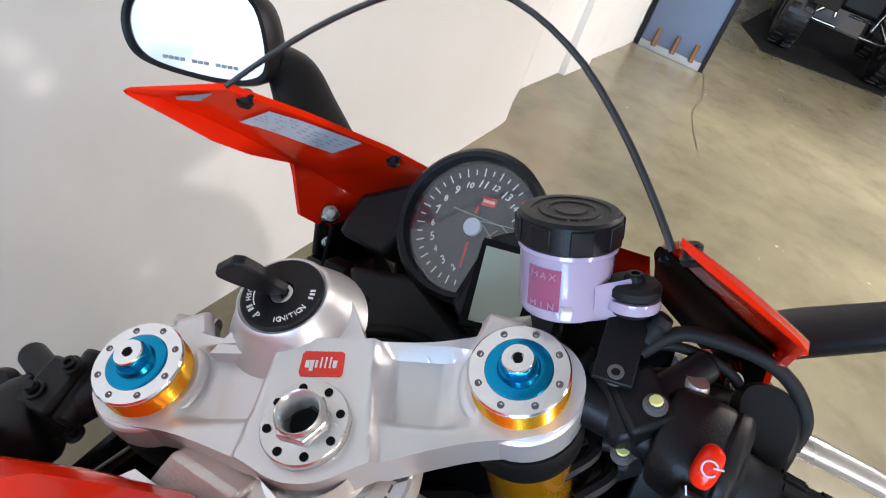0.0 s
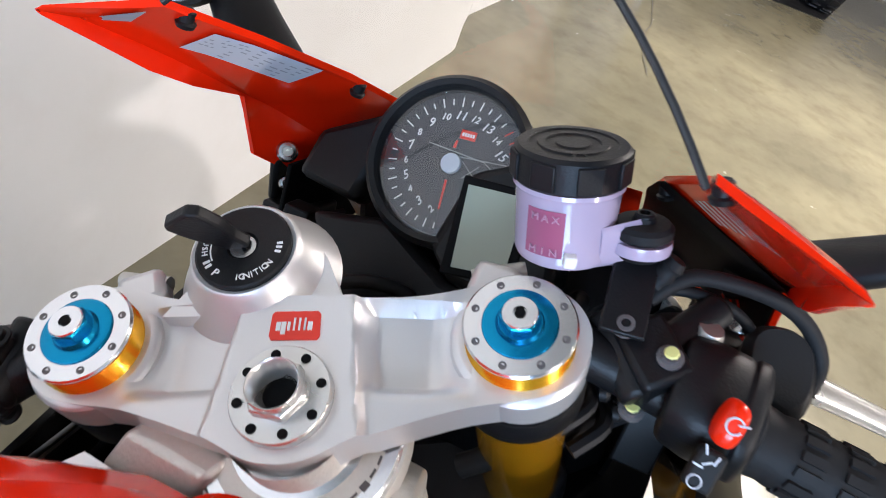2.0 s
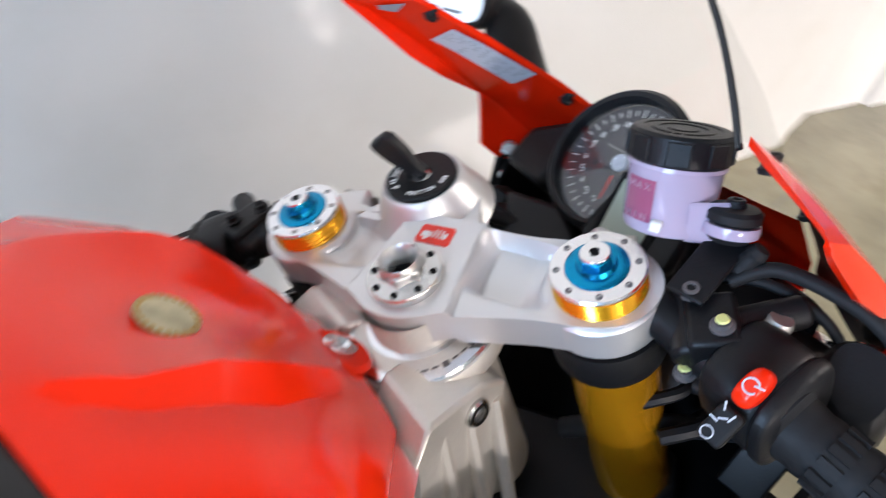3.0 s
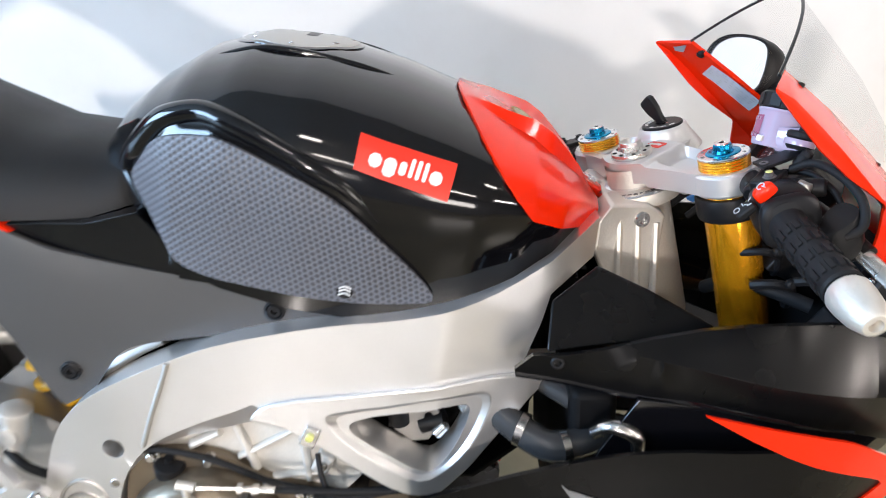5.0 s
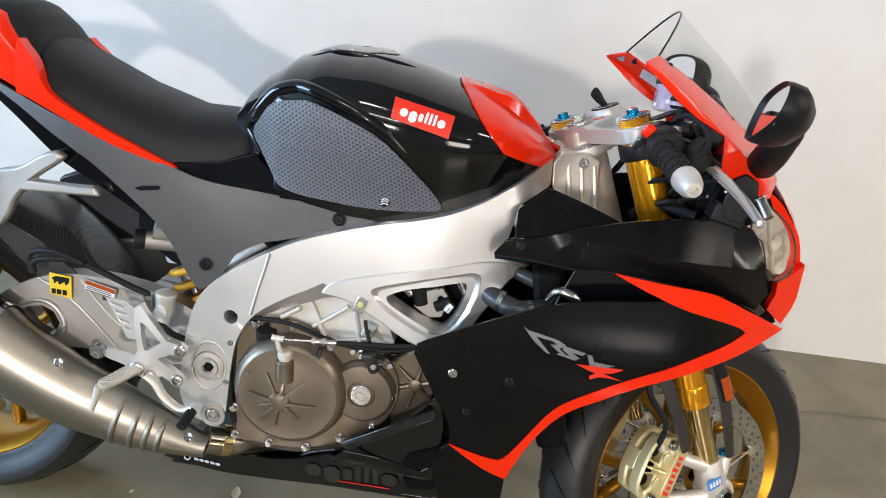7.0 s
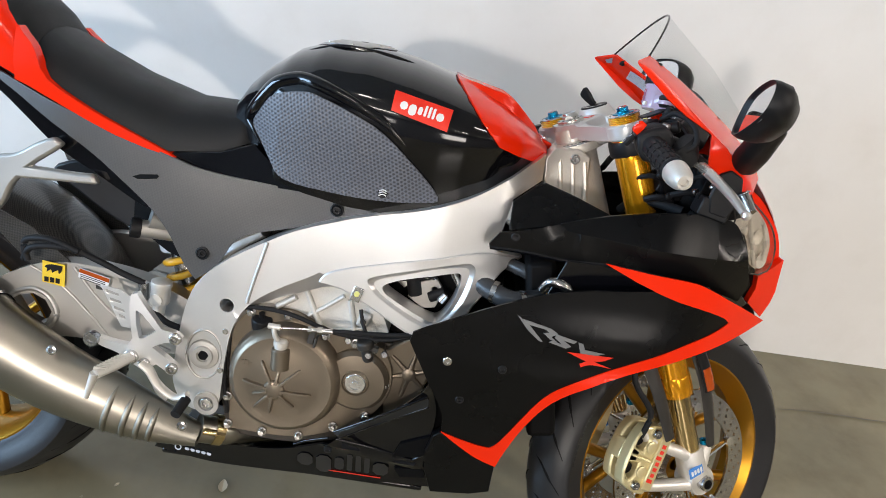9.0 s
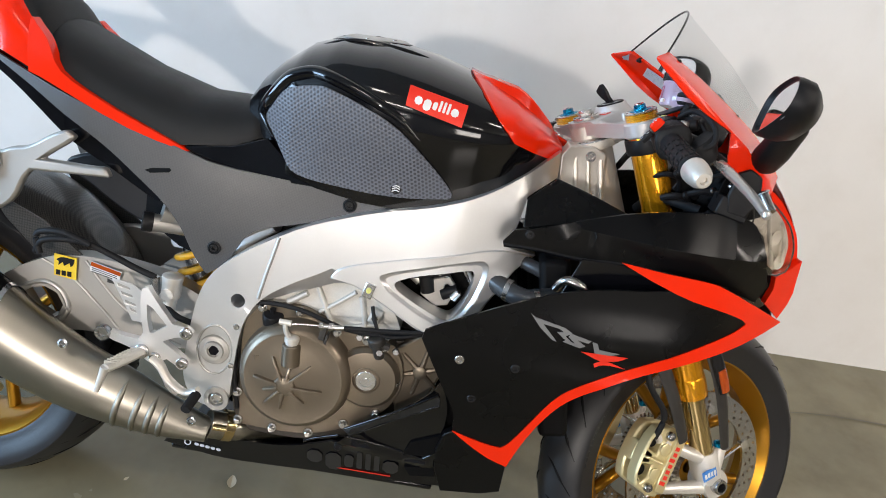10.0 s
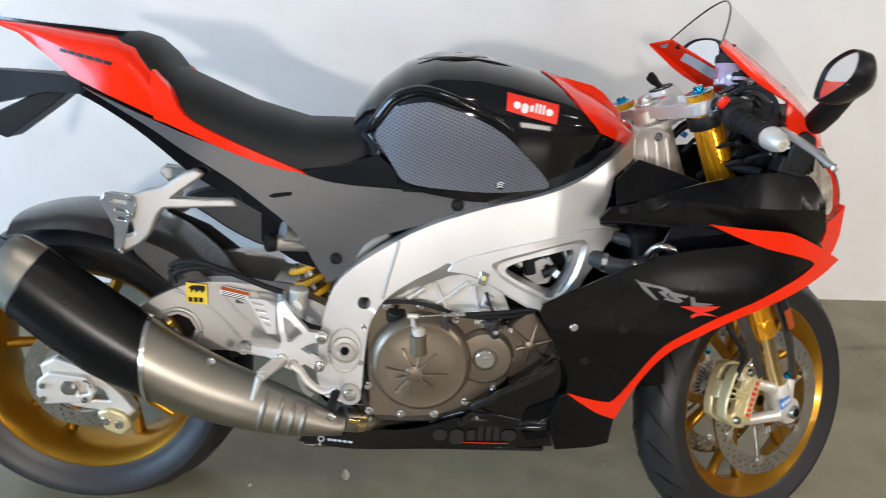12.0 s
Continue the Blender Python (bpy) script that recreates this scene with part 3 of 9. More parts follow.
# the red cover: a pressed shell over the front of the tank with two sharp ridges
bm = bmesh.new()
rings = []
for k in range(41):
    x = 0.862 + 0.190 * k / 40
    top, low = lerp(x, T_X, T_TOP), lerp(x, T_X, T_LOW)
    crest = lerp(x, [0.87, 0.93, 0.985, 1.04], [0.046, 0.060, 0.056, 0.030])
    ws = lerp(x, T_X, T_WS)
    half = []
    for y in (0.0, crest * 0.3, crest * 0.6, crest * 0.85, crest, crest + 0.0045, crest + 0.009, crest + 0.020):
        y = min(y, ws * 0.9)
        half.append((y, tank_z(x, y) + 0.0042 + cover_fin(x, y)))
    z9 = tank_z(x, min(crest + 0.020, ws * 0.9))
    for q in range(1, 15):
        z = z9 + (low - z9) * q / 14
        half.append((tank_half(x, z) + 0.0052 - 0.003 * math.exp(-((z - (0.925 - 0.5 * (x - 0.93))) / 0.010) ** 2), z + 0.002))
    rings.append([bm.verts.new((x, -y, z)) for y, z in half[::-1]] + [bm.verts.new((x, y, z)) for y, z in half[1:]])
skin(bm, rings, False)
cut(bm, CUT_CO, -CUT_NO)
cut(bm, Vector((0.959, 0, 0.884)), Vector((-0.33, 0, -0.94)))
red_cover = part("tank_cover", bm, RED, bike, "glossy red front tank cover with a round emblem", 0, 24)
sd = red_cover.modifiers.new("thick", "SOLIDIFY")
sd.thickness, sd.offset = 0.003, -1
# screw tongue at the front of the cover
bm = bmesh.new()
lathe(bm, [(0, 0), (0.020, 0), (0.022, 0.008), (0.019, 0.011), (0, 0.011)], (1.042, 0.0, 0.882), (0.35, 0, 0.94), 24)
part("screw_tongue", bm, RED, red_cover)
bm = bmesh.new()
lathe(bm, [(0, 0), (0.0105, 0), (0.0105, 0.003), (0.006, 0.004), (0.004, 0.001), (0, 0.001)], (1.046, 0.0, 0.892), (0.35, 0, 0.94), 20)
for k in range(6):
    a = k * math.pi / 3
    m = frame_of((1.046, 0, 0.892), (0.35, 0, 0.94))
    p = m @ Vector((0.0078 * math.cos(a), 0.0078 * math.sin(a), 0.0028))
    cyl(bm, p, p + Vector((0.35, 0, 0.94)) * 0.0014, 0.0012, None, 8)
part("screw", bm, MACHINED, red_cover)
# round emblem on the cover: plain rings and bars
bm = bmesh.new()
m = frame_of((0.953, -0.012, tank_z(0.953, 0.012) + 0.0066), (0.38, -0.10, 0.92))
lathe(bm, [(0, 0), (0.0155, 0), (0.0155, 0.0008), (0.012, 0.001), (0, 0.001)], m.translation, (0.38, -0.10, 0.92), 28)
emblem = part("emblem", bm, mat("emblem_print", (0.42, 0.37, 0.22), 0.35, var=0.6, vscale=90), red_cover, "grey and green round emblem")
bm = bmesh.new()
for k in range(24):
    a = k * 2 * math.pi / 24
    box(bm, (0.0138 * math.cos(a), 0.0138 * math.sin(a), 0.0011), (0.0028, 0.0022, 0.0005), (0, 0, math.degrees(a)), m)
tagged(part("emblem_bars", bm, mat("gold_print", (0.40, 0.24, 0.05), 0.4, var=0.2), emblem), kind="stuff")

# filler cap, lying flush on the curve of the tank
CAP_X = 0.700


def cap_rings(bm, prof, seg=48):
    rings = []
    for r, h in prof:
        ring = []
        for k in range(seg):
            a = 2 * math.pi * k / seg
            x, y = CAP_X + r * math.cos(a), r * math.sin(a)
            ring.append(bm.verts.new((x, y, tank_z(x, y) + h)))
        rings.append(ring)
    skin(bm, rings)
    bm.faces.new(rings[-1])


bm = bmesh.new()
cap_rings(bm, [(0.068, -0.004), (0.068, 0.0006), (0.064, 0.0010), (0.045, 0.0010), (0.025, 0.0010), (0.008, 0.0010)])
filler = part("filler_cap", bm, BLACK, tank, "pale metal filler cap in a black ring")
bm = bmesh.new()
cap_rings(bm, [(0.0630, 0.0), (0.0625, 0.0014), (0.059, 0.0018), (0.045, 0.0018), (0.030, 0.0018), (0.015, 0.0018), (0.005, 0.0018)])
part("cap_disc", bm, CASTALU, filler, "", 0, 50)
bm = bmesh.new()
cz_ = tank_z(CAP_X, 0) + 0.0020
box(bm, (CAP_X + 0.012, 0.0, cz_), (0.012, 0.026, 0.0016))
part("lock_flap", bm, HOLEGREY, filler, "", 0.0006)
for k in range(7):
    a = k * 2 * math.pi / 7 + 0.2
    bm = bmesh.new()
    x, y = CAP_X + 0.054 * math.cos(a), 0.054 * math.sin(a)
    hex_bolt(bm, (x, y, tank_z(x, y) + 0.0014), (0, 0, 1), 0.0032, 0.0010)
    part("cap_bolt", bm, STEEL, filler)

# two low ridges along the top of the tank, on either side of the cap
for sgn in (1, -1):
    bm = bmesh.new()
    tube(bm, [(x, sgn * y, tank_z(x, y) + d) for x, y, d in ((0.60, 0.060, -0.006), (0.635, 0.068, -0.003), (0.675, 0.074, -0.0005), (0.72, 0.076, 0.0), (0.77, 0.074, -0.001), (0.81, 0.069, -0.004), (0.84, 0.064, -0.007))], [0.002, 0.0032, 0.0040, 0.0042, 0.0040, 0.0032, 0.002], 14, 6)
    part("tank_ridge", bm, BLACK, tank)

# knee pads
PAD_OUT = [(0.567, 0.845), (0.581, 0.872), (0.603, 0.899), (0.646, 0.912), (0.68, 0.911), (0.77, 0.882), (0.829, 0.840), (0.884, 0.785), (0.857, 0.772), (0.787, 0.763), (0.715, 0.762), (0.632, 0.767), (0.605, 0.792), (0.585, 0.819)]


def make_pad(bm):
    panel(bm, PAD_OUT, lambda x, z: -tank_half(x, z) - 0.006, 0.005, 0.02, smooth=4)


both("knee_pad", make_pad, PAD, bike, "dimpled dark grey rubber tank grip pad")

# rounded lip of the tank round the upper edge of the pad
LIP = [(0.588, 0.808), (0.568, 0.834), (0.556, 0.849), (0.563, 0.862), (0.575, 0.879), (0.597, 0.908), (0.615, 0.921), (0.643, 0.930), (0.672, 0.928), (0.712, 0.918), (0.753, 0.904), (0.788, 0.889), (0.82, 0.862)]
both("recess_lip", lambda bm: tube(bm, [(x, -tank_half(x, z) + 0.004, z) for x, z in LIP], [0.004, 0.008, 0.0100, 0.0115, 0.0125, 0.0125, 0.0120, 0.0115, 0.0110, 0.0100, 0.009, 0.007, 0.004], 20, 6), BLACK, tank, "rounded gloss lip")
for sgn in (1, -1):
    bm = bmesh.new()
    cyl(bm, (0.796, -sgn * (tank_half(0.796, 0.778) + 0.0055), 0.778), (0.796, -sgn * (tank_half(0.796, 0.778) + 0.0068), 0.778), 0.0085, None, 20)
    pl = part("pad_badge", bm, PLASTIC, tank)
    bm = bmesh.new()
    for dz in (-0.003, 0.001, 0.0045):
        tube(bm, [(0.790, -sgn * (tank_half(0.796, 0.778) + 0.0073), 0.776 + dz), (0.796, -sgn * (tank_half(0.796, 0.778) + 0.0073), 0.779 + dz), (0.802, -sgn * (tank_half(0.796, 0.778) + 0.0073), 0.777 + dz)], 0.0009, 6, 3)
    part("badge_mark", bm, WHITEP, pl)

# tank decals: red plate with a white word mark kept as plain bars
LAB = [(0.792, 0.941), (0.884, 0.926), (0.880, 0.893), (0.791, 0.911)]


def word_bars(p0, p1, h, yf, off, widths, sgn, material, parent, low=(), tall=()):
    """Rounded blocks standing for a word mark between two points of a decal, each a part of its own."""
    (x0, z0), (x1, z1) = p0, p1
    ux, uz = (x1 - x0), (z1 - z0)
    ln = math.hypot(ux, uz)
    ux, uz = ux / ln, uz / ln
    unit, at = ln / sum(widths), 0.0
    for k, wd in enumerate(widths):
        bm = bmesh.new()
        a, b = at + unit * 0.09, at + unit * wd - unit * 0.09
        at += unit * wd
        lo, hi = -h / 2 - (h * 0.38 if k in low else 0), h / 2 + (h * 0.38 if k in tall else 0)
        c = min((b - a), h) * 0.28
        q = [(a + c, lo), (b - c, lo), (b, lo + c), (b, hi - c), (b - c, hi), (a + c, hi), (a, hi - c), (a, lo + c)]
        panel(bm, [(x0 + ux * u - uz * r, z0 + uz * u + ux * r) for u, r in q], lambda x, z: yf(x, z) - off, 0.0006, 0)
        if sgn < 0:
            mirror_y(bm)
        part("word_bar", bm, material, parent)


WORD7 = (1.0, 1.0, 0.66, 0.46, 0.46, 0.46, 1.0)
for sgn in (1, -1):
    bm = bmesh.new()
    panel(bm, LAB, lambda x, z: -tank_half(x, z) - 0.0015, 0.001, 0.01)
    if sgn < 0:
        mirror_y(bm)
    dec = part("tank_decal", bm, DECAL_RED, bike, "red rectangular decal with a white word mark")
    word_bars((0.802, 0.9225), (0.873, 0.9115), 0.0115, lambda x, z: -tank_half(x, z), 0.0022, WORD7, sgn, WHITEP, dec, (1,), (3, 4, 5))

# -- seat and tail --
S_X = [0.176, 0.19, 0.225, 0.319, 0.426, 0.512, 0.545, 0.57]
S_TOP = [0.938, 0.932, 0.918, 0.881, 0.856, 0.860, 0.866, 0.85]
S_LOW = [0.85, 0.845, 0.835, 0.80, 0.772, 0.785, 0.80, 0.81]
S_W = [0.105, 0.112, 0.122, 0.130, 0.127, 0.112, 0.104, 0.09]


def seat_half(x, z):
    top, low, w = lerp(x, S_X, S_TOP), lerp(x, S_X, S_LOW), lerp(x, S_X, S_W)
    u = min(max((z - low) / (top - low), 0), 1)
    return w * (max(1 - u ** 2.6, 0) ** 0.42 * 0.9 + 0.1 * (1 - u))


def loft_x(bm, xs, top, low, half, n=4, us=None):
    """A body with the same cross-section rule all along x."""
    us = us or [0, 0.15, 0.3, 0.45, 0.6, 0.72, 0.82, 0.9, 0.96, 1.0]
    rings = []
    for p in spline([(x, 0, 0) for x in xs], n):
        x = p.x
        t, l = lerp(x, xs, top), lerp(x, xs, low)
        hs = [(half(x, l + u * (t - l)), l + u * (t - l)) for u in us]
        ring = [(-w, z) for w, z in hs[:-1]] + [(0, t)] + [(w, z) for w, z in hs[-2::-1]]
        rings.append([bm.verts.new((x, y, z)) for y, z in ring])
    skin(bm, rings)
    bm.faces.new(rings[0])
    bm.faces.new(rings[-1])


bm = bmesh.new()
loft_x(bm, S_X, S_TOP, S_LOW, seat_half)
seat = part("seat", bm, SEAT, bike, "black textured vinyl rider seat", 0, 50)
# upholstered hump behind the rider
H_X = [0.055, 0.075, 0.11, 0.14, 0.165, 0.19]
H_TOP = [0.975, 0.986, 0.992, 0.985, 0.965, 0.93]
H_LOW = [0.965, 0.955, 0.94, 0.92, 0.90, 0.88]
bm = bmesh.new()
loft_x(bm, H_X, H_TOP, H_LOW, lambda x, z: lerp(x, H_X, [0.06, 0.075, 0.085, 0.092, 0.098, 0.1]) * max(1 - min(max((z - lerp(x, H_X, H_LOW)) / (lerp(x, H_X, H_TOP) - lerp(x, H_X, H_LOW)), 0), 1) ** 2.4, 0) ** 0.45)
part("seat_hump", bm, SEAT, bike, "black padded hump behind the seat", 0, 50)
# tail unit
R_X = [-0.15, -0.09, -0.04, 0.02, 0.09, 0.13, 0.165, 0.185]
R_TOP = [0.993, 0.991, 0.989, 0.987, 0.984, 0.972, 0.935, 0.90]
R_LOW = [0.985, 0.972, 0.945, 0.905, 0.878, 0.864, 0.85, 0.848]
R_W = [0.02, 0.05, 0.075, 0.095, 0.112, 0.118, 0.12, 0.12]


def tail_half(x, z):
    t, l, w = lerp(x, R_X, R_TOP), lerp(x, R_X, R_LOW), lerp(x, R_X, R_W)
    u = min(max((z - l) / (t - l), 0), 1)
    return w * (0.93 + 0.07 * u) * max(1 - u ** 5, 0) ** 0.4


bm = bmesh.new()
loft_x(bm, R_X, R_TOP, R_LOW, tail_half)
tail = part("tail_fairing", bm, RED, bike, "glossy red tail fairing with dark script bars", 0, 50)
bm = bmesh.new()
loft_x(bm, [-0.145, -0.05, 0.05, 0.1], [0.998, 0.994, 0.992, 0.99], [0.988, 0.98, 0.978, 0.97], lambda x, z: lerp(x, [-0.145, 0.1], [0.012, 0.055]))
part("tail_top", bm, BLACK, tail)
for sgn in (1, -1):
    bm = bmesh.new()
    for k in range(6):
        x0 = 0.0 + k * 0.017
        q = [(x0, 0.947 - k * 0.0028), (x0 + 0.014, 0.9445 - k * 0.0028), (x0 + 0.016, 0.9505 - k * 0.0028), (x0 + 0.002, 0.953 - k * 0.0028)]
        panel(bm, q, lambda x, z: -tail_half(x, z) - 0.0012, 0.001, 0)
    if sgn < 0:
        mirror_y(bm)
    part("script_bars", bm, PLASTIC, tail)
# red side strip of the seat
SIDE = [(0.168, 0.925), (0.182, 0.918), (0.203, 0.898), (0.231, 0.855), (0.30, 0.822), (0.38, 0.792), (0.447, 0.766), (0.35, 0.785), (0.196, 0.840), (0.176, 0.850)]


def side_y(x, z):
    return -max(lerp(x, [0.16, 0.23, 0.32, 0.45], [0.124, 0.128, 0.134, 0.130]) - 0.25 * max(z - 0.86, 0), 0.05) - 0.003


both("seat_side_cover", lambda bm: panel(bm, SIDE, side_y, 0.02, 0.03, smooth=3), RED, bike, "red cover along the seat", 0.002)


# carbon-look side panel below the seat
def sub_y(x, z):
    return -lerp(x, [0.03, 0.25, 0.5, 0.72, 0.82], [0.105, 0.128, 0.138, 0.142, 0.150]) + 0.04 * max(0.66 - z, 0) + 0.16 * min(max(z - (0.787 - 0.268 * (x - 0.34)), 0), 0.06) * (1 if x < 0.5 else max(1 - (x - 0.5) / 0.08, 0))


SUB = [(0.045, 0.889), (0.141, 0.853), (0.246, 0.816), (0.352, 0.790), (0.452, 0.764), (0.498, 0.753), (0.619, 0.752), (0.711, 0.750), (0.80, 0.736), (0.734, 0.717), (0.662, 0.688), (0.589, 0.664), (0.560, 0.648), (0.540, 0.610), (0.531, 0.589), (0.497, 0.562), (0.489, 0.566), (0.466, 0.597), (0.446, 0.635), (0.430, 0.654), (0.411, 0.675), (0.357, 0.714), (0.313, 0.745), (0.264, 0.772), (0.229, 0.790), (0.16, 0.832)]
both("side_panel", lambda bm: panel(bm, SUB, sub_y, 0.006, 0.03), CARBONGREY, bike, "grey carbon-look panel below the seat", 0.0015)
both("side_panel_slot", lambda bm: panel(bm, [(0.378, 0.722), (0.391, 0.728), (0.420, 0.733), (0.423, 0.730), (0.420, 0.726), (0.388, 0.719)], lambda x, z: sub_y(x, z) - 0.0015, 0.003, 0.01), DARK, bike)
for bx, bz in ((0.724, 0.731), (0.506, 0.612)):
    for sgn in (1, -1):
        bm = bmesh.new()
        y = sub_y(bx, bz)
        lathe(bm, [(0, 0), (0.0115, 0), (0.0115, 0.003), (0.009, 0.004), (0.008, 0.0025), (0.0065, 0.0045), (0.0035, 0.0045), (0.003, 0.001), (0, 0.001)], (bx, y * sgn, bz), (0, -sgn, 0), 20)
        part("panel_bolt", bm, PLASTIC, bike)
# black rail under the tail and the gloss filler between seat and tank
RAIL = [(0.05, 0.884), (0.13, 0.850), (0.201, 0.815), (0.264, 0.780), (0.313, 0.752), (0.357, 0.720), (0.404, 0.685), (0.409, 0.677), (0.404, 0.672), (0.394, 0.673), (0.356, 0.692), (0.312, 0.714), (0.273, 0.731), (0.236, 0.750), (0.19, 0.785), (0.150, 0.815), (0.10, 0.846), (0.04, 0.876)]
both("tail_rail", lambda bm: panel(bm, RAIL, lambda x, z: sub_y(x, z) + 0.005 + 0.18 * max(z - (0.735 - 0.72 * (x - 0.330)), 0) - 0.16 * min(max(z - (0.787 - 0.268 * (x - 0.34)), 0), 0.06), 0.03, 0.02), BLACK, bike, "gloss black rail under the tail", 0.003)
both("tank_foot", lambda bm: panel(bm, [(0.432, 0.770), (0.470, 0.778), (0.52, 0.788), (0.575, 0.812), (0.64, 0.76), (0.70, 0.752), (0.62, 0.748), (0.5, 0.748)], lambda x, z: -lerp(x, [0.47, 0.6, 0.7], [0.126, 0.138, 0.148]), 0.03, 0.04), BLACK, bike, "gloss black filler panel below the tank", 0.002)
bm = bmesh.new()
loft_x(bm, [0.02, 0.2, 0.4, 0.6], [0.895, 0.84, 0.78, 0.76], [0.87, 0.80, 0.70, 0.66], lambda x, z: 0.06)
part("undertray", bm, DARK, bike)


# -- aluminium frame --
def frame_y(x, z):
    return -lerp(x, [0.47, 0.56, 0.75, 0.9, 1.0, 1.05], [0.158, 0.165, 0.172, 0.177, 0.152, 0.108]) + 0.25 * max(z - 0.79, 0)


SPAR = [(1.048, 0.875), (0.996, 0.835), (0.944, 0.797), (0.860, 0.760), (0.781, 0.739), (0.668, 0.693), (0.616, 0.660), (0.554, 0.617), (0.508, 0.571), (0.489, 0.514), (0.480, 0.428), (0.477, 0.372), (0.497, 0.335), (0.52, 0.326), (0.545, 0.328), (0.566, 0.350), (0.570, 0.444), (0.575, 0.498), (0.600, 0.548), (0.650, 0.587), (0.691, 0.612), (0.714, 0.628), (0.757, 0.612), (0.771, 0.598), (0.792, 0.590), (0.838, 0.567), (0.880, 0.546), (0.930, 0.545), (0.961, 0.586), (0.975, 0.614), (0.996, 0.653), (1.010, 0.679), (1.042, 0.700), (0.990, 0.715), (1.000, 0.77), (1.004, 0.802), (1.050, 0.833)]
WINDOW = gentle([(0.818, 0.622), (0.826, 0.631), (0.855, 0.645), (0.934, 0.669), (0.945, 0.667), (0.946, 0.648), (0.937, 0.608), (0.922, 0.581), (0.908, 0.576), (0.83, 0.609)], 89)
ROUND = lambda cx, cz, r, n=16: [(cx + r * math.cos(2 * math.pi * k / n), cz + r * math.sin(2 * math.pi * k / n)) for k in range(n)]
both("frame_spar", lambda bm: panel(bm, SPAR, frame_y, 0.045, 0.02, [WINDOW, ROUND(0.564, 0.537, 0.0125)]), FRAME, bike, "satin aluminium frame spar", 0.006)
PLATE = [(0.714, 0.612), (0.720, 0.626), (0.742, 0.641), (0.828, 0.669), (0.905, 0.692), (0.968, 0.710), (1.004, 0.710), (1.037, 0.699), (1.007, 0.677), (0.993, 0.652), (0.972, 0.613), (0.958, 0.585), (0.929, 0.548), (0.882, 0.549), (0.840, 0.569), (0.794, 0.592), (0.773, 0.600), (0.757, 0.608), (0.734, 0.610)]
# window plate and weld seam
for sgn in (1, -1):
    # raised plate round the window, with a bevelled opening
    WIDE = gentle([(0.794, 0.628), (0.800, 0.638), (0.858, 0.659), (0.948, 0.688), (0.963, 0.685), (0.966, 0.668), (0.956, 0.622), (0.936, 0.586), (0.905, 0.5645), (0.822, 0.602)], 89)
    bm = bmesh.new()
    panel(bm, PLATE, lambda x, z: frame_y(max(x, 0.72), z) - 0.006, 0.0055, 0, [WIDE])
    if sgn < 0:
        mirror_y(bm)
    part("window_plate", bm, FRAME, bike, "raised plate round the triangular opening", 0.003)
    bm = bmesh.new()
    rings = [[bm.verts.new((x, sgn * (frame_y(x, z) + d), z)) for x, z in o] for o, d in ((WIDE, -0.0062), (WINDOW, 0.010))]
    skin(bm, rings)
    part("window_bevel", bm, FRAME, bike, "", 0, 50)
    # underside of the spar, falling inwards from its fold
    bm = bmesh.new()
    fold = [(0.575, 0.498), (0.600, 0.548), (0.650, 0.587), (0.691, 0.612), (0.714, 0.628), (0.750, 0.620)]
    low = [(0.576, 0.496), (0.606, 0.540), (0.648, 0.563), (0.688, 0.582), (0.718, 0.597), (0.752, 0.606)]
    rings = [[bm.verts.new((x, sgn * (frame_y(x, z) + d), z)) for x, z in o] for o, d in ((gentle(fold, 0), 0.001), (gentle(low, 0), 0.016), (gentle(low, 0), 0.04))]
    skin(bm, rings, False)
    part("spar_underside", bm, FRAME, bike, "", 0, 25)
    bm = bmesh.new()
    tube(bm, [(x, sgn * (frame_y(x, z) - 0.0005), z) for x, z in ((0.622, 0.662), (0.614, 0.625), (0.607, 0.595), (0.598, 0.549))], 0.003, 8, 4)
    part("weld_seam", bm, CASTALU, bike)
    bm = bmesh.new()
    y = frame_y(0.532, 0.438) * sgn
    lathe(bm, [(0, 0.004), (0.011, 0.004), (0.011, 0.009), (0.017, 0.009), (0.018, 0.005), (0.026, 0.004), (0.028, 0.0), (0, 0)], (0.532, y, 0.438), (0, -sgn, 0), 24)
    pv = part("pivot_nut", bm, CASTALU, bike, "aluminium swingarm pivot nut")
    bm = bmesh.new()
    cyl(bm, (0.532, y, 0.438), (0.532, y - sgn * 0.0062, 0.438), 0.0092, None, 6)
    part("hex_socket", bm, DARK, pv)
    bm = bmesh.new()
    tube(bm, [(0.532 + 0.031 * math.cos(t), y - sgn * 0.0004, 0.438 + 0.046 * math.sin(t)) for t in np.linspace(0, 2 * math.pi, 28)], 0.0022, 8, 1)
    part("pocket_edge", bm, CASTALU, pv)
    bm = bmesh.new()
    lathe(bm, [(0, 0.0), (0.022, 0.0), (0.022, 0.006), (0.014, 0.006), (0.012, 0.001), (0, 0.001)], (0.545, frame_y(0.56, 0.345) * sgn, 0.347), (0, -sgn, 0), 24)
    lm = part("lower_mount", bm, CASTALU, bike)
    bm = bmesh.new()
    hex_bolt(bm, (0.545, frame_y(0.56, 0.345) * sgn - sgn * 0.001, 0.347), (0, -sgn, 0), 0.011, 0.006)
    part("mount_bolt", bm, STEEL, lm)
    bm = bmesh.new()
    box(bm, (0.781, (frame_y(0.783, 0.6) - 0.0075) * sgn, 0.606), (0.017, 0.005, 0.026), (0, 14, 0))
    mb = part("engine_mount_plate", bm, MACHINED, bike, "", 0.0015)
    bm = bmesh.new()
    hex_bolt(bm, (0.781, (frame_y(0.783, 0.6) - 0.010) * sgn, 0.607), (0, -sgn, 0), 0.0045, 0.003)
    part("mount_bolt", bm, YDAB, mb)
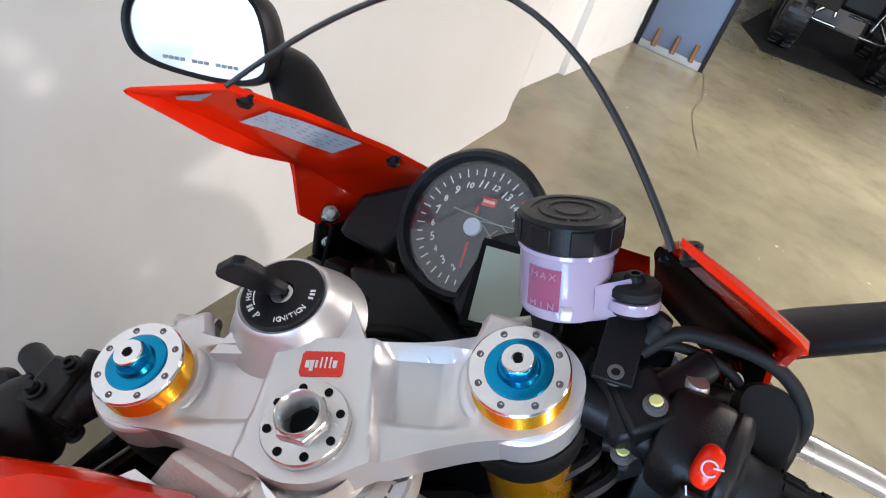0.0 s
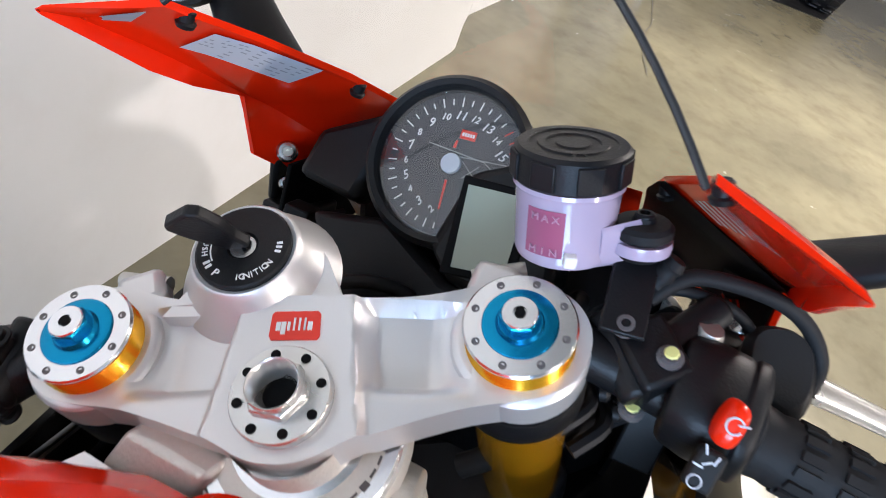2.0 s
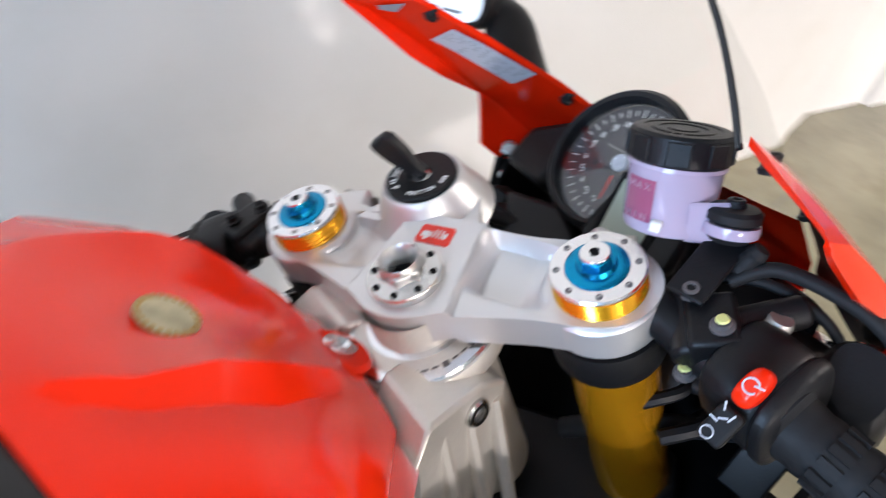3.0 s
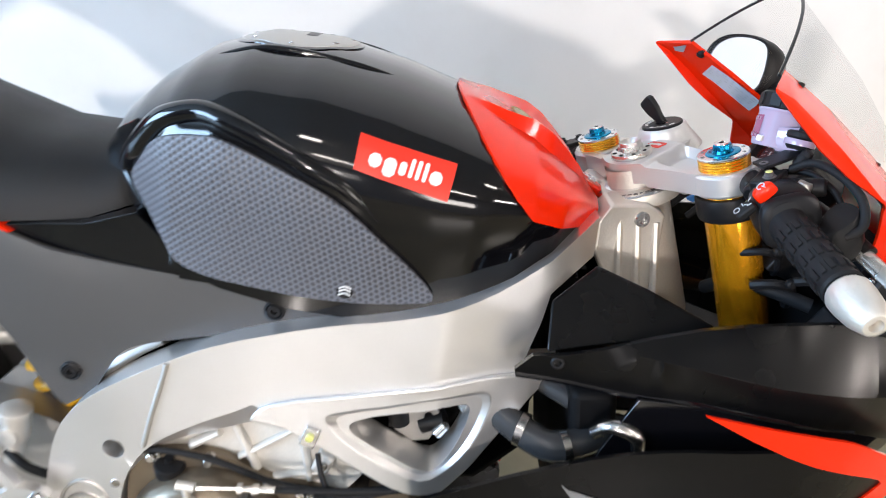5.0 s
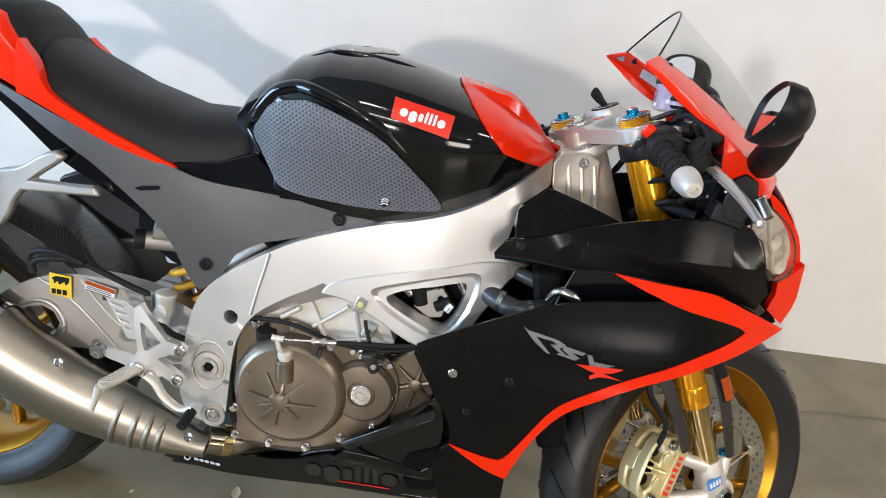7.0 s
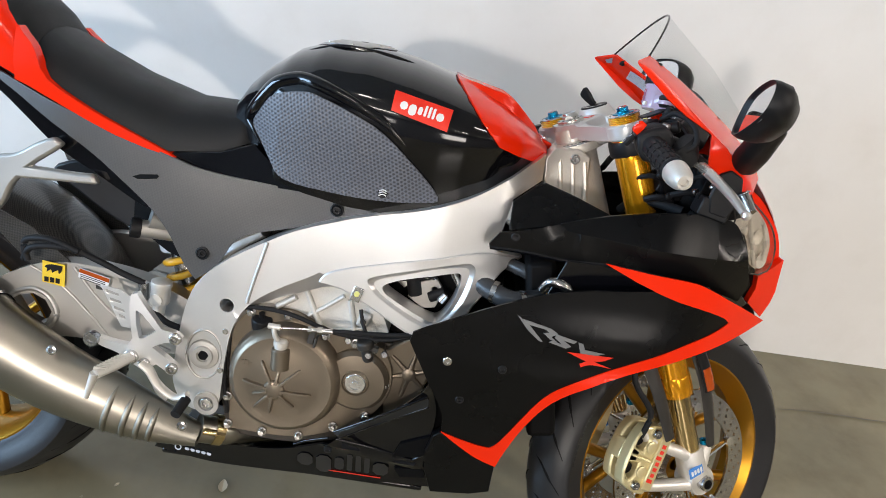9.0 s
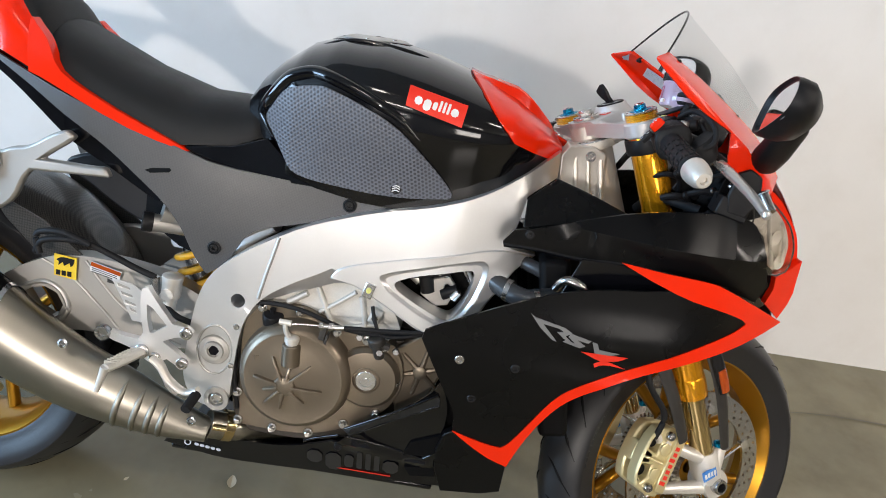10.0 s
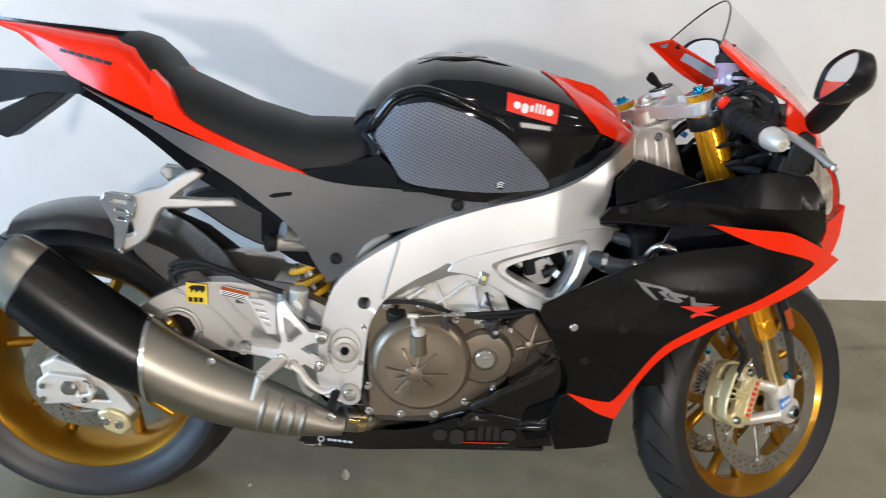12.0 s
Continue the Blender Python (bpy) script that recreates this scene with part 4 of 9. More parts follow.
# steering head casting
bm = bmesh.new()
cyl(bm, (0.0, 0, -0.052), (0.0, 0, -0.215), 0.037, 0.036, 36)
lathe(bm, [(0.030, -0.018), (0.030, -0.04), (0.036, -0.040), (0.052, -0.044), (0.054, -0.050), (0.052, -0.058), (0.04, -0.06)], (0, 0, 0), (0, 0, 1), 40)
spart("steering_head", bm, CASTLIGHT, bike, "cast aluminium steering head")
bm = bmesh.new()
lathe(bm, [(0.020, -0.030), (0.029, -0.030), (0.029, -0.039), (0.034, -0.040), (0.035, -0.0415), (0.049, -0.0420), (0.0505, -0.0435), (0.0505, -0.050)], (0, 0, 0), (0, 0, 1), 48)
bring = spart("bearing_ring", bm, MACHINED, bike, "machined ring round the steering stem")
for k in range(7):
    bm = bmesh.new()
    a = radians(205 + k * 9)
    box(bm, (0.042 * math.cos(a), 0.042 * math.sin(a), -0.0415), (0.0012 if k % 3 else 0.004, 0.0045, 0.0006), (0, 0, math.degrees(a)))
    spart("ring_mark", bm, HOLEGREY, bring)
for sgn in (1, -1):
    bm = bmesh.new()
    panel(bm, [(1.050, 0.868), (1.062, 0.886), (1.105, 0.890), (1.128, 0.880), (1.136, 0.815), (1.125, 0.76), (1.10, 0.77), (1.075, 0.80), (1.055, 0.83)], lambda x, z: -lerp(x, [1.02, 1.06, 1.15], [0.105, 0.075, 0.052]) - 0.10 * max(0.85 - z, 0), 0.05, 0.03)
    if sgn < 0:
        mirror_y(bm)
    part("head_casting", bm, CASTLIGHT, bike, "", 0.006)
    bm = bmesh.new()
    for k in range(3):
        x = 1.075 + k * 0.022
        tube(bm, [(x, -sgn * (0.066 - 0.2 * (x - 1.075)), 0.87), (x + 0.02, -sgn * (0.078 - 0.2 * (x - 1.075)), 0.78)], 0.005, 8, 2)
    part("casting_rib", bm, CASTLIGHT, bike)
    bm = bmesh.new()
    hex_bolt(bm, (1.10, -sgn * 0.063, 0.873), (0.2, -sgn, 0.1), 0.009, 0.006)
    part("head_bolt", bm, STEEL, bike)


# -- fairings --
def low_y(x, z):
    w = 0.235 - 0.28 * (0.542 - z) if z < 0.542 else 0.235 + 0.06 * (z - 0.542)
    w += 0.010 * math.exp(-((z - 0.622 - 0.06 * (x - 1.15)) / 0.032) ** 2 - ((x - 1.19) / 0.13) ** 2)
    return -(w - (2.2 * (x - 1.25) ** 2 if x > 1.25 else 0))


def up_y(x, z):
    w = 0.19 + 0.12 * (x - 1.0)
    fold = 0.770 + 0.05 * (x - 1.0)
    return -(w - (1.6 * (x - 1.2) ** 2 if x > 1.2 else 0) + 0.012 - 0.75 * max(z - fold, 0) - 0.28 * max(fold - z, 0))


# upper red fairing: its top edge, outer fold and lower edge from the rear tip forwards
RED_ST = [((1.138, 0.186, 1.0475), (1.136, 0.190, 1.045), (1.138, 0.189, 1.042)), ((1.165, 0.133, 1.058), (1.155, 0.190, 1.039), (1.160, 0.188, 1.026)),
          ((1.194, 0.131, 1.044), (1.190, 0.190, 1.018), (1.195, 0.188, 1.000)), ((1.225, 0.125, 1.029), (1.215, 0.190, 1.002), (1.228, 0.188, 0.981)),
          ((1.288, 0.105, 0.995), (1.262, 0.187, 0.970), (1.271, 0.186, 0.962)), ((1.335, 0.095, 0.966), (1.300, 0.188, 0.945), (1.276, 0.187, 0.936)),
          ((1.360, 0.093, 0.945), (1.335, 0.170, 0.915), (1.279, 0.186, 0.913)), ((1.387, 0.090, 0.921), (1.362, 0.155, 0.895), (1.322, 0.182, 0.880)), ((1.402, 0.086, 0.900), (1.376, 0.142, 0.880), (1.338, 0.176, 0.868))]


def red_at(s, v, drop):
    """A point on the upper face of the red fairing (right side): s along, v from its top edge to the fold, let down by drop."""
    i = min(int(s), 7)
    t = Vector(RED_ST[i][0]).lerp(Vector(RED_ST[i + 1][0]), s - i)
    f = Vector(RED_ST[i][1]).lerp(Vector(RED_ST[i + 1][1]), s - i)
    p = t.lerp(f, v)
    return Vector((p.x, -(p.y - 0.3 * drop), p.z - drop))


def red_patch(bm, corners, drop, n=6):
    """A thin sheet on the inside of the upper face, from four corners (s, v)."""
    (s0, v0), (s1, v1), (s2, v2), (s3, v3) = corners
    rows = []
    for j in range(n + 1):
        a = j / n
        row = []
        for k in range(3):
            b = k / 2
            s = (s0 * (1 - b) + s3 * b) * (1 - a) + (s1 * (1 - b) + s2 * b) * a
            v = (v0 * (1 - b) + v3 * b) * (1 - a) + (v1 * (1 - b) + v2 * b) * a
            row.append(bm.verts.new(red_at(s, v, drop)))
        rows.append(row)
    skin(bm, rows, False)


def red_shell(bm):
    rings = []
    for i in range(33):
        s = i / 4
        t, f = red_at(s, 0, 0), red_at(s, 1, 0)
        k = min(int(s), 7)
        b = Vector(RED_ST[k][2]).lerp(Vector(RED_ST[k + 1][2]), s - k)
        b.y = -b.y
        m1 = red_at(s, 0.5, -0.0015 * min(s, 1))
        edge = min(1.0, 0.3 + s)
        pts = [t, red_at(s, 0.25, -0.001 * min(s, 1)), m1, red_at(s, 0.8, -0.001 * min(s, 1)), f, (f + b) / 2 + Vector((0, -0.0008, 0)), b]
        inner = [q + Vector((0, 0.0035, -0.0006)) * edge for q in (b, f)] + [red_at(s, v, 0.0035 * edge) for v in (0.8, 0.5, 0.25, 0.03)]
        rings.append([bm.verts.new(q) for q in pts + inner])
    skin(bm, rings)
    bm.faces.new(rings[0])
    bm.faces.new(rings[-1][::-1])


SIDE_FAIR = [(0.881, 0.566), (0.884, 0.582), (0.908, 0.597), (0.988, 0.643), (1.066, 0.683), (1.130, 0.703), (1.212, 0.716), (1.262, 0.730), (1.322, 0.725), (1.40, 0.702), (1.444, 0.681), (1.374, 0.650), (1.303, 0.620), (1.247, 0.590), (1.194, 0.556), (1.141, 0.517), (1.113, 0.480), (1.089, 0.423), (1.073, 0.364), (1.067, 0.335), (1.032, 0.343), (0.993, 0.366), (0.960, 0.390), (0.958, 0.430), (0.925, 0.486), (0.900, 0.533)]
both("side_fairing", lambda bm: panel(bm, SIDE_FAIR, low_y, 0.005, 0.016), MATTE, bike, "satin black side fairing", 0.0015)
BAND = [(1.150, 0.752), (1.220, 0.748), (1.289, 0.747), (1.320, 0.738), (1.384, 0.711), (1.448, 0.681), (1.374, 0.647), (1.303, 0.617), (1.247, 0.587), (1.194, 0.553), (1.141, 0.514), (1.113, 0.477), (1.089, 0.420), (1.073, 0.361), (1.067, 0.330), (1.032, 0.341), (0.993, 0.365), (0.960, 0.390),
        (0.990, 0.381), (1.026, 0.373), (1.048, 0.372), (1.060, 0.384), (1.084, 0.442), (1.108, 0.500), (1.136, 0.533), (1.190, 0.571), (1.243, 0.606), (1.296, 0.639), (1.352, 0.667), (1.370, 0.683), (1.360, 0.692), (1.322, 0.703), (1.254, 0.716), (1.20, 0.733)]
both("fairing_band", lambda bm: panel(bm, BAND, lambda x, z: low_y(x, z) - 0.0025, 0.004, 0.016), RED, bike, "red band edging the side fairing", 0.001)
BELLY_FRONT = [(0.960, 0.387), (1.032, 0.338), (1.066, 0.327), (1.069, 0.263), (1.035, 0.248), (0.964, 0.236), (0.945, 0.29), (0.940, 0.335), (0.948, 0.375)]
both("belly_pan_front", lambda bm: panel(bm, BELLY_FRONT, low_y, 0.02, 0.03), MATTE, bike, "satin black front of the belly pan", 0.002)
BELLY = [(0.441, 0.211), (0.461, 0.246), (0.524, 0.252), (0.649, 0.256), (0.73, 0.283), (0.789, 0.321), (0.903, 0.442), (0.925, 0.484), (0.949, 0.428), (0.945, 0.334), (0.945, 0.29), (0.962, 0.237), (0.860, 0.225), (0.649, 0.205), (0.543, 0.197)]


def fold_rise(x, z, a, b, wide):
    """Height of a pressed fold between two points of a panel's side view."""
    d, p = Vector((b[0] - a[0], b[1] - a[1])), Vector((x - a[0], z - a[1]))
    t = min(max(p.dot(d) / d.dot(d), 0), 1)
    return max(0.0, 1 - (p - d * t).length / wide)


def belly_y(x, z):
    rise = 0.014 * fold_rise(x, z, (0.765, 0.318), (0.918, 0.474), 0.020) + 0.008 * fold_rise(x, z, (0.765, 0.305), (0.935, 0.285), 0.014)
    return low_y(x, z) + 0.013 + 0.03 * max(0.55 - x, 0) - rise


both("belly_pan", lambda bm: panel(bm, BELLY, belly_y, 0.006, 0.012), BLACK, bike, "gloss black belly pan with a faint word mark", 0.002)
# raised strip along its upper edge, pressed edges below it, and a dark sheet added behind the open joint with the
# fairing
both("belly_strip", lambda bm: panel(bm, [(0.777, 0.340), (0.925, 0.451), (0.930, 0.446), (0.931, 0.432), (0.798, 0.333), (0.786, 0.329)], lambda x, z: belly_y(x, z) - 0.003, 0.004, 0.02), SATIN, bike, "dark strip along the belly pan", 0.0015)
for line in ([(0.777, 0.341), (0.85, 0.396), (0.926, 0.453)], [(0.786, 0.327), (0.86, 0.378), (0.931, 0.430)], [(0.705, 0.286), (0.729, 0.301), (0.768, 0.326)], [(0.781, 0.325), (0.845, 0.313), (0.923, 0.299)], [(0.923, 0.300), (0.945, 0.322), (0.966, 0.344)]):
    both("pressed_edge", lambda bm: tube(bm, [(x, belly_y(x, z) - 0.0015, z) for x, z in line], 0.0026, 10, 4), BLACK, bike)
both("added_dark_sheet", lambda bm: panel(bm, [(0.92, 0.46), (0.99, 0.43), (1.00, 0.36), (0.93, 0.34)], lambda x, z: low_y(x, z) + 0.030, 0.004, 0.03), DARK, bike)
bm = bmesh.new()
box(bm, (0.70, 0, 0.205), (0.5, 0.23, 0.012), (0, -2, 0))
part("belly_floor", bm, BLACK, bike, "", 0.004)
both("belly_vent", lambda bm: panel(bm, [(0.895, 0.335), (0.945, 0.365), (0.942, 0.315), (0.885, 0.30)], lambda x, z: low_y(x, z) + 0.009, 0.004, 0), DARK, bike)
both("belly_vent", lambda bm: panel(bm, [(0.892, 0.272), (0.944, 0.282), (0.95, 0.262), (0.905, 0.252)], lambda x, z: low_y(x, z) + 0.009, 0.004, 0), DARK, bike)
for sgn in (1, -1):
    bel_y = lambda x, z: low_y(x, z) + 0.012 + 0.03 * max(0.55 - x, 0)
    word_bars((0.500, 0.2225), (0.552, 0.2195), 0.007, bel_y, 0.0012, (1, 1, 1, 1, 1), sgn, PAPER, bike)
    bm = bmesh.new()
    lathe(bm, [(0.0045, 0), (0.0065, 0), (0.0065, 0.001), (0.0045, 0.001)], (0.488, (bel_y(0.488, 0.223) - 0.0005) * sgn, 0.223), (0, -sgn, 0), 18)
    part("sponsor_ring", bm, PAPER, bike)
    word_bars((0.71, 0.252), (0.885, 0.262), 0.030, lambda x, z: low_y(x, z) + 0.012, 0.0012, WORD7, sgn, FADEMARK, bike, (1,), (3, 4, 5))
    bm = bmesh.new()
    panel(bm, [(0.77, 0.2355), (0.87, 0.2395), (0.87, 0.2375), (0.77, 0.2335)], lambda x, z: low_y(x, z) + 0.0108, 0.001, 0)
    if sgn < 0:
        mirror_y(bm)
    part("belly_pinstripe", bm, DECAL_RED, bike)
    for bx, bz, yf, mt in ((0.946, 0.542, low_y, STEEL), (0.979, 0.468, low_y, PLASTIC), (0.768, 0.289, lambda x, z: low_y(x, z) + 0.010, PLASTIC), (1.015, 0.755, up_y, PLASTIC), (1.035, 0.545, low_y, PLASTIC)):
        bm = bmesh.new()
        lathe(bm, [(0, 0), (0.0075, 0), (0.0075, 0.0012), (0.006, 0.0024), (0.0036, 0.0024), (0.0032, 0.0006), (0, 0.0006)], (bx, (yf(bx, bz) + 0.0005) * sgn, bz), (0, -sgn, 0), 18)
        part("fairing_bolt", bm, mt, bike)
    # slanted model lettering kept as plain strokes

    def stroke(pts, material, label):
        bm = bmesh.new()
        panel(bm, pts, lambda x, z: low_y(x, z) - 0.0018, 0.001, 0)
        if sgn < 0:
            mirror_y(bm)
        part("model_stroke", bm, material, bike, label)

    for mark in ([(1.038, 0.645), (1.059, 0.633), (1.086, 0.608), (1.079, 0.609), (1.057, 0.625)], [(1.048, 0.640), (1.094, 0.633), (1.106, 0.627), (1.097, 0.620), (1.083, 0.624), (1.093, 0.626), (1.086, 0.630), (1.059, 0.6325)],
                 [(1.083, 0.624), (1.097, 0.620), (1.107, 0.613), (1.096, 0.615)], [(1.104, 0.626), (1.137, 0.621), (1.133, 0.616), (1.116, 0.618), (1.130, 0.610), (1.123, 0.605), (1.095, 0.610), (1.099, 0.614), (1.115, 0.611), (1.102, 0.620)],
                 [(1.139, 0.620), (1.147, 0.619), (1.152, 0.609), (1.184, 0.608), (1.172, 0.602), (1.147, 0.601)]):
        stroke(mark, MARKGREY, "grey slanted model mark")
    stroke([(1.127, 0.599), (1.199, 0.604), (1.185, 0.593), (1.171, 0.590), (1.201, 0.582), (1.167, 0.584), (1.154, 0.575), (1.151, 0.581), (1.160, 0.588), (1.149, 0.591)], DECAL_RED, "red slanted model numeral")

UPPER = [(0.980, 0.724), (0.977, 0.734), (0.990, 0.757), (1.019, 0.766), (1.130, 0.807), (1.208, 0.828), (1.290, 0.840), (1.345, 0.838), (1.362, 0.826), (1.384, 0.77), (1.405, 0.738), (1.395, 0.706), (1.335, 0.727), (1.231, 0.737), (1.160, 0.740), (1.130, 0.733), (1.060, 0.734), (1.025, 0.732)]
both("upper_side_fairing", lambda bm: panel(bm, UPPER, up_y, 0.006, 0.03), MATTE, bike, "satin black upper side fairing", 0.004)
both("fairing_lip", lambda bm: tube(bm, [(x, up_y(x, z) + 0.002, z) for x, z in ((0.98, 0.728), (1.03, 0.732), (1.10, 0.732), (1.16, 0.739), (1.24, 0.738), (1.33, 0.728))], 0.004, 8, 4), BLACK, bike)
both("dash_side_cover", lambda bm: panel(bm, [(1.003, 0.762), (1.003, 0.802), (1.046, 0.838), (1.10, 0.826), (1.170, 0.806), (1.14, 0.795)], lambda x, z: -lerp(z, [0.76, 0.84], [0.196, 0.135]) - 0.05 * (x - 1.0), 0.005, 0.02), MATTE, bike, "matte black angular cover beside the frame", 0.002)
# inner black panel between the fairings, with the gap
both("inner_fairing", lambda bm: panel(bm, [(1.06, 0.60), (1.10, 0.735), (1.36, 0.75), (1.42, 0.70), (1.30, 0.64), (1.15, 0.56)], lambda x, z: low_y(x, z) + 0.035, 0.005, 0.04), BLACK, bike, "gloss black inner fairing", 0.002)
bm = bmesh.new()
box(bm, (1.10, 0, 0.56), (0.05, 0.36, 0.32), (0, -12, 0))
part("radiator", bm, DARK, bike, "", 0.01)
# coolant pipe in the gap
both("coolant_pipe", lambda bm: tube(bm, [(0.965, -0.14, 0.66), (1.0, -0.165, 0.648), (1.04, -0.185, 0.645), (1.09, -0.17, 0.66)], 0.017, 14, 5), HOSE, bike, "black coolant pipe")
both("hose_clamp", lambda bm: tube(bm, [(1.045, -0.185, 0.645), (1.053, -0.183, 0.647)], 0.019, 14, 1), STEEL, bike)
both("small_hose", lambda bm: tube(bm, [(1.075, -0.19, 0.675), (1.085, -0.205, 0.695), (1.11, -0.21, 0.69), (1.12, -0.205, 0.668), (1.14, -0.2, 0.66)], 0.008, 12, 5), STEEL, bike, "grey hose with clip")
both("radiator_hose", lambda bm: tube(bm, [(1.02, -0.13, 0.69), (1.06, -0.155, 0.685), (1.10, -0.165, 0.672), (1.15, -0.16, 0.668)], 0.012, 14, 5), HOSE, bike, "black radiator hose")
both("hose_clamp", lambda bm: tube(bm, [(1.001, -0.1655, 0.648), (1.009, -0.169, 0.6475)], 0.019, 14, 1), STEEL, bike)

# red upper fairing
both("upper_fairing", red_shell, RED, bike, "glossy red upper fairing beside the screen", 0, 40)
# dark sheet standing in for shade inside the forward part, towards the room
bm = bmesh.new()
red_patch(bm, [(3.75, -0.02), (7.9, -0.02), (7.9, 1.0), (3.95, 1.0)], 0.0052, 14)
rows = []
for i in range(13):
    q = 3.95 + i * 0.3
    k = min(int(q), 7)
    lo = Vector(RED_ST[k][2]).lerp(Vector(RED_ST[k + 1][2]), q - k)
    rows.append([bm.verts.new(red_at(q, 1.0, 0.0) + Vector((0, 0.0046, 0))), bm.verts.new((lo.x, -lo.y + 0.0046, lo.z))])
skin(bm, rows, False)
part("added_dark_sheet", bm, DARK, bike, "dark sheet for the shade inside the upper fairing")
# nose: closes the front between the two sides, below the screen
bm = bmesh.new()
rings = []
for x, zc, ze, w in ((1.335, 0.950, 0.958, 0.090), (1.385, 0.912, 0.910, 0.086), (1.425, 0.878, 0.872, 0.072), (1.458, 0.843, 0.836, 0.058), (1.483, 0.805, 0.80, 0.048), (1.494, 0.745, 0.745, 0.045), (1.492, 0.70, 0.70, 0.045)):
    rings.append([bm.verts.new((x + 0.012 * (1 - (k / 6 - 1) ** 2), (k / 6 - 1) * w, ze + (zc - ze) * (1 - (k / 6 - 1) ** 2))) for k in range(13)])
skin(bm, rings, False)
part("nose", bm, RED, bike, "red nose of the fairing", 0, 60)
# dark cowl that carries the instruments and hides the lamps from behind
bm = bmesh.new()
loft_x(bm, [1.25, 1.29, 1.34, 1.39, 1.42], [0.86, 0.90, 0.915, 0.89, 0.85], [0.70, 0.69, 0.69, 0.70, 0.72], lambda x, z: lerp(x, [1.25, 1.34, 1.42], [0.06, 0.125, 0.075]))
part("instrument_cowl", bm, DARK, bike, "dark inner cowl behind the instruments")
both("inner_liner", lambda bm: panel(bm, [(1.285, 0.865), (1.295, 0.905), (1.33, 0.905), (1.365, 0.885), (1.37, 0.84), (1.30, 0.81)], lambda x, z: -lerp(x, [1.19, 1.28, 1.37], [0.178, 0.168, 0.145]) - 0.0 * z, 0.004, 0.03), DARK, bike, "", 0.001)
# dark lining between the side fairings and the nose
both("nose_liner", lambda bm: panel(bm, [(1.33, 0.84), (1.375, 0.81), (1.41, 0.765), (1.445, 0.745), (1.452, 0.70), (1.482, 0.656), (1.44, 0.640), (1.40, 0.645), (1.33, 0.69), (1.30, 0.78)], lambda x, z: -lerp(x, [1.30, 1.40, 1.48], [0.135, 0.118, 0.058]), 0.004, 0.03), DARK, bike, "", 0.001)
# dark plate added to shut out the bright floor under the bars
bm = bmesh.new()
box(bm, (1.225, 0, 0.700), (0.31, 0.33, 0.004), (0, -4, 0))
part("added_dark_plate", bm, DARK, bike, "added dark plate below the bars")
# chin below the headlights
CHIN = [(1.445, 0.738), (1.475, 0.752), (1.498, 0.766), (1.502, 0.707), (1.499, 0.686), (1.484, 0.659), (1.439, 0.691), (1.449, 0.716)]
both("chin", lambda bm: panel(bm, CHIN, lambda x, z: -lerp(x, [1.38, 1.5], [0.15, 0.062]), 0.02, 0.02), RED, bike, "red chin fairing", 0.003)
# red edge running down the front beside the lamps
EDGE = [(1.359, 0.893), (1.392, 0.882), (1.425, 0.866), (1.458, 0.834), (1.483, 0.806), (1.499, 0.766), (1.503, 0.735), (1.470, 0.732), (1.452, 0.80), (1.424, 0.838), (1.385, 0.862), (1.355, 0.875)]
both("front_edge", lambda bm: panel(bm, EDGE, lambda x, z: -lerp(x, [1.35, 1.50], [0.096, 0.042]), 0.012, 0.02), RED, bike, "red front edge of the fairing", 0.003)
# headlights
LAMP = [(1.336, 0.878), (1.375, 0.869), (1.408, 0.851), (1.439, 0.828), (1.460, 0.800), (1.468, 0.775), (1.463, 0.747), (1.424, 0.744), (1.402, 0.782), (1.384, 0.811), (1.357, 0.823), (1.356, 0.838)]


def lamp_y(x, z):
    return -lerp(x, [1.33, 1.38, 1.43, 1.47], [0.174, 0.146, 0.114, 0.088])


lamp_c = Vector((1.408, 0, 0.80))
for obj in both("headlight", lambda bm: panel(bm, LAMP, lamp_y, 0.003, 0.02), LENS, bike, "clear headlight lens", 0.0008):
    obj.visible_shadow = False
both("headlight_shell", lambda bm: panel(bm, LAMP, lambda x, z: lamp_y(x, z) + 0.024, 0.008, 0.02), CHROME, bike, "pale silver reflector", 0.002)
both("reflector_bowl", lambda bm: lathe(bm, [(0.013, 0.009), (0.012, 0.008), (0.008, 0.003), (0.003, 0.0), (0, 0.0)], (1.416, lamp_y(1.416, 0.805) + 0.022, 0.805), (0.55, -0.8, 0.05), 24), CHROME, bike)
both("reflector_bowl", lambda bm: lathe(bm, [(0.015, 0.010), (0.013, 0.009), (0.009, 0.003), (0.003, 0.0), (0, 0.0)], (1.440, lamp_y(1.440, 0.765) + 0.022, 0.765), (0.55, -0.8, 0.05), 24), CHROME, bike)
both("reflector_rib", lambda bm: [tube(bm, [(x, lamp_y(x, z) + 0.012, z) for x, z in pts], 0.0035, 8, 4) for pts in (((1.385, 0.855), (1.400, 0.82), (1.432, 0.757)),)], CHROME, bike)
both("reflector_rib", lambda bm: tube(bm, [(x, lamp_y(x, z) + 0.014, z) for x, z in ((1.425, 0.83), (1.443, 0.80), (1.452, 0.762))], 0.003, 8, 4), CHROME, bike)
both("lens_rim", lambda bm: tube(bm, [(x, lamp_y(x, z) + 0.004, z) for x, z in LAMP + LAMP[:1]], 0.0014, 8, 2), STAY, bike)

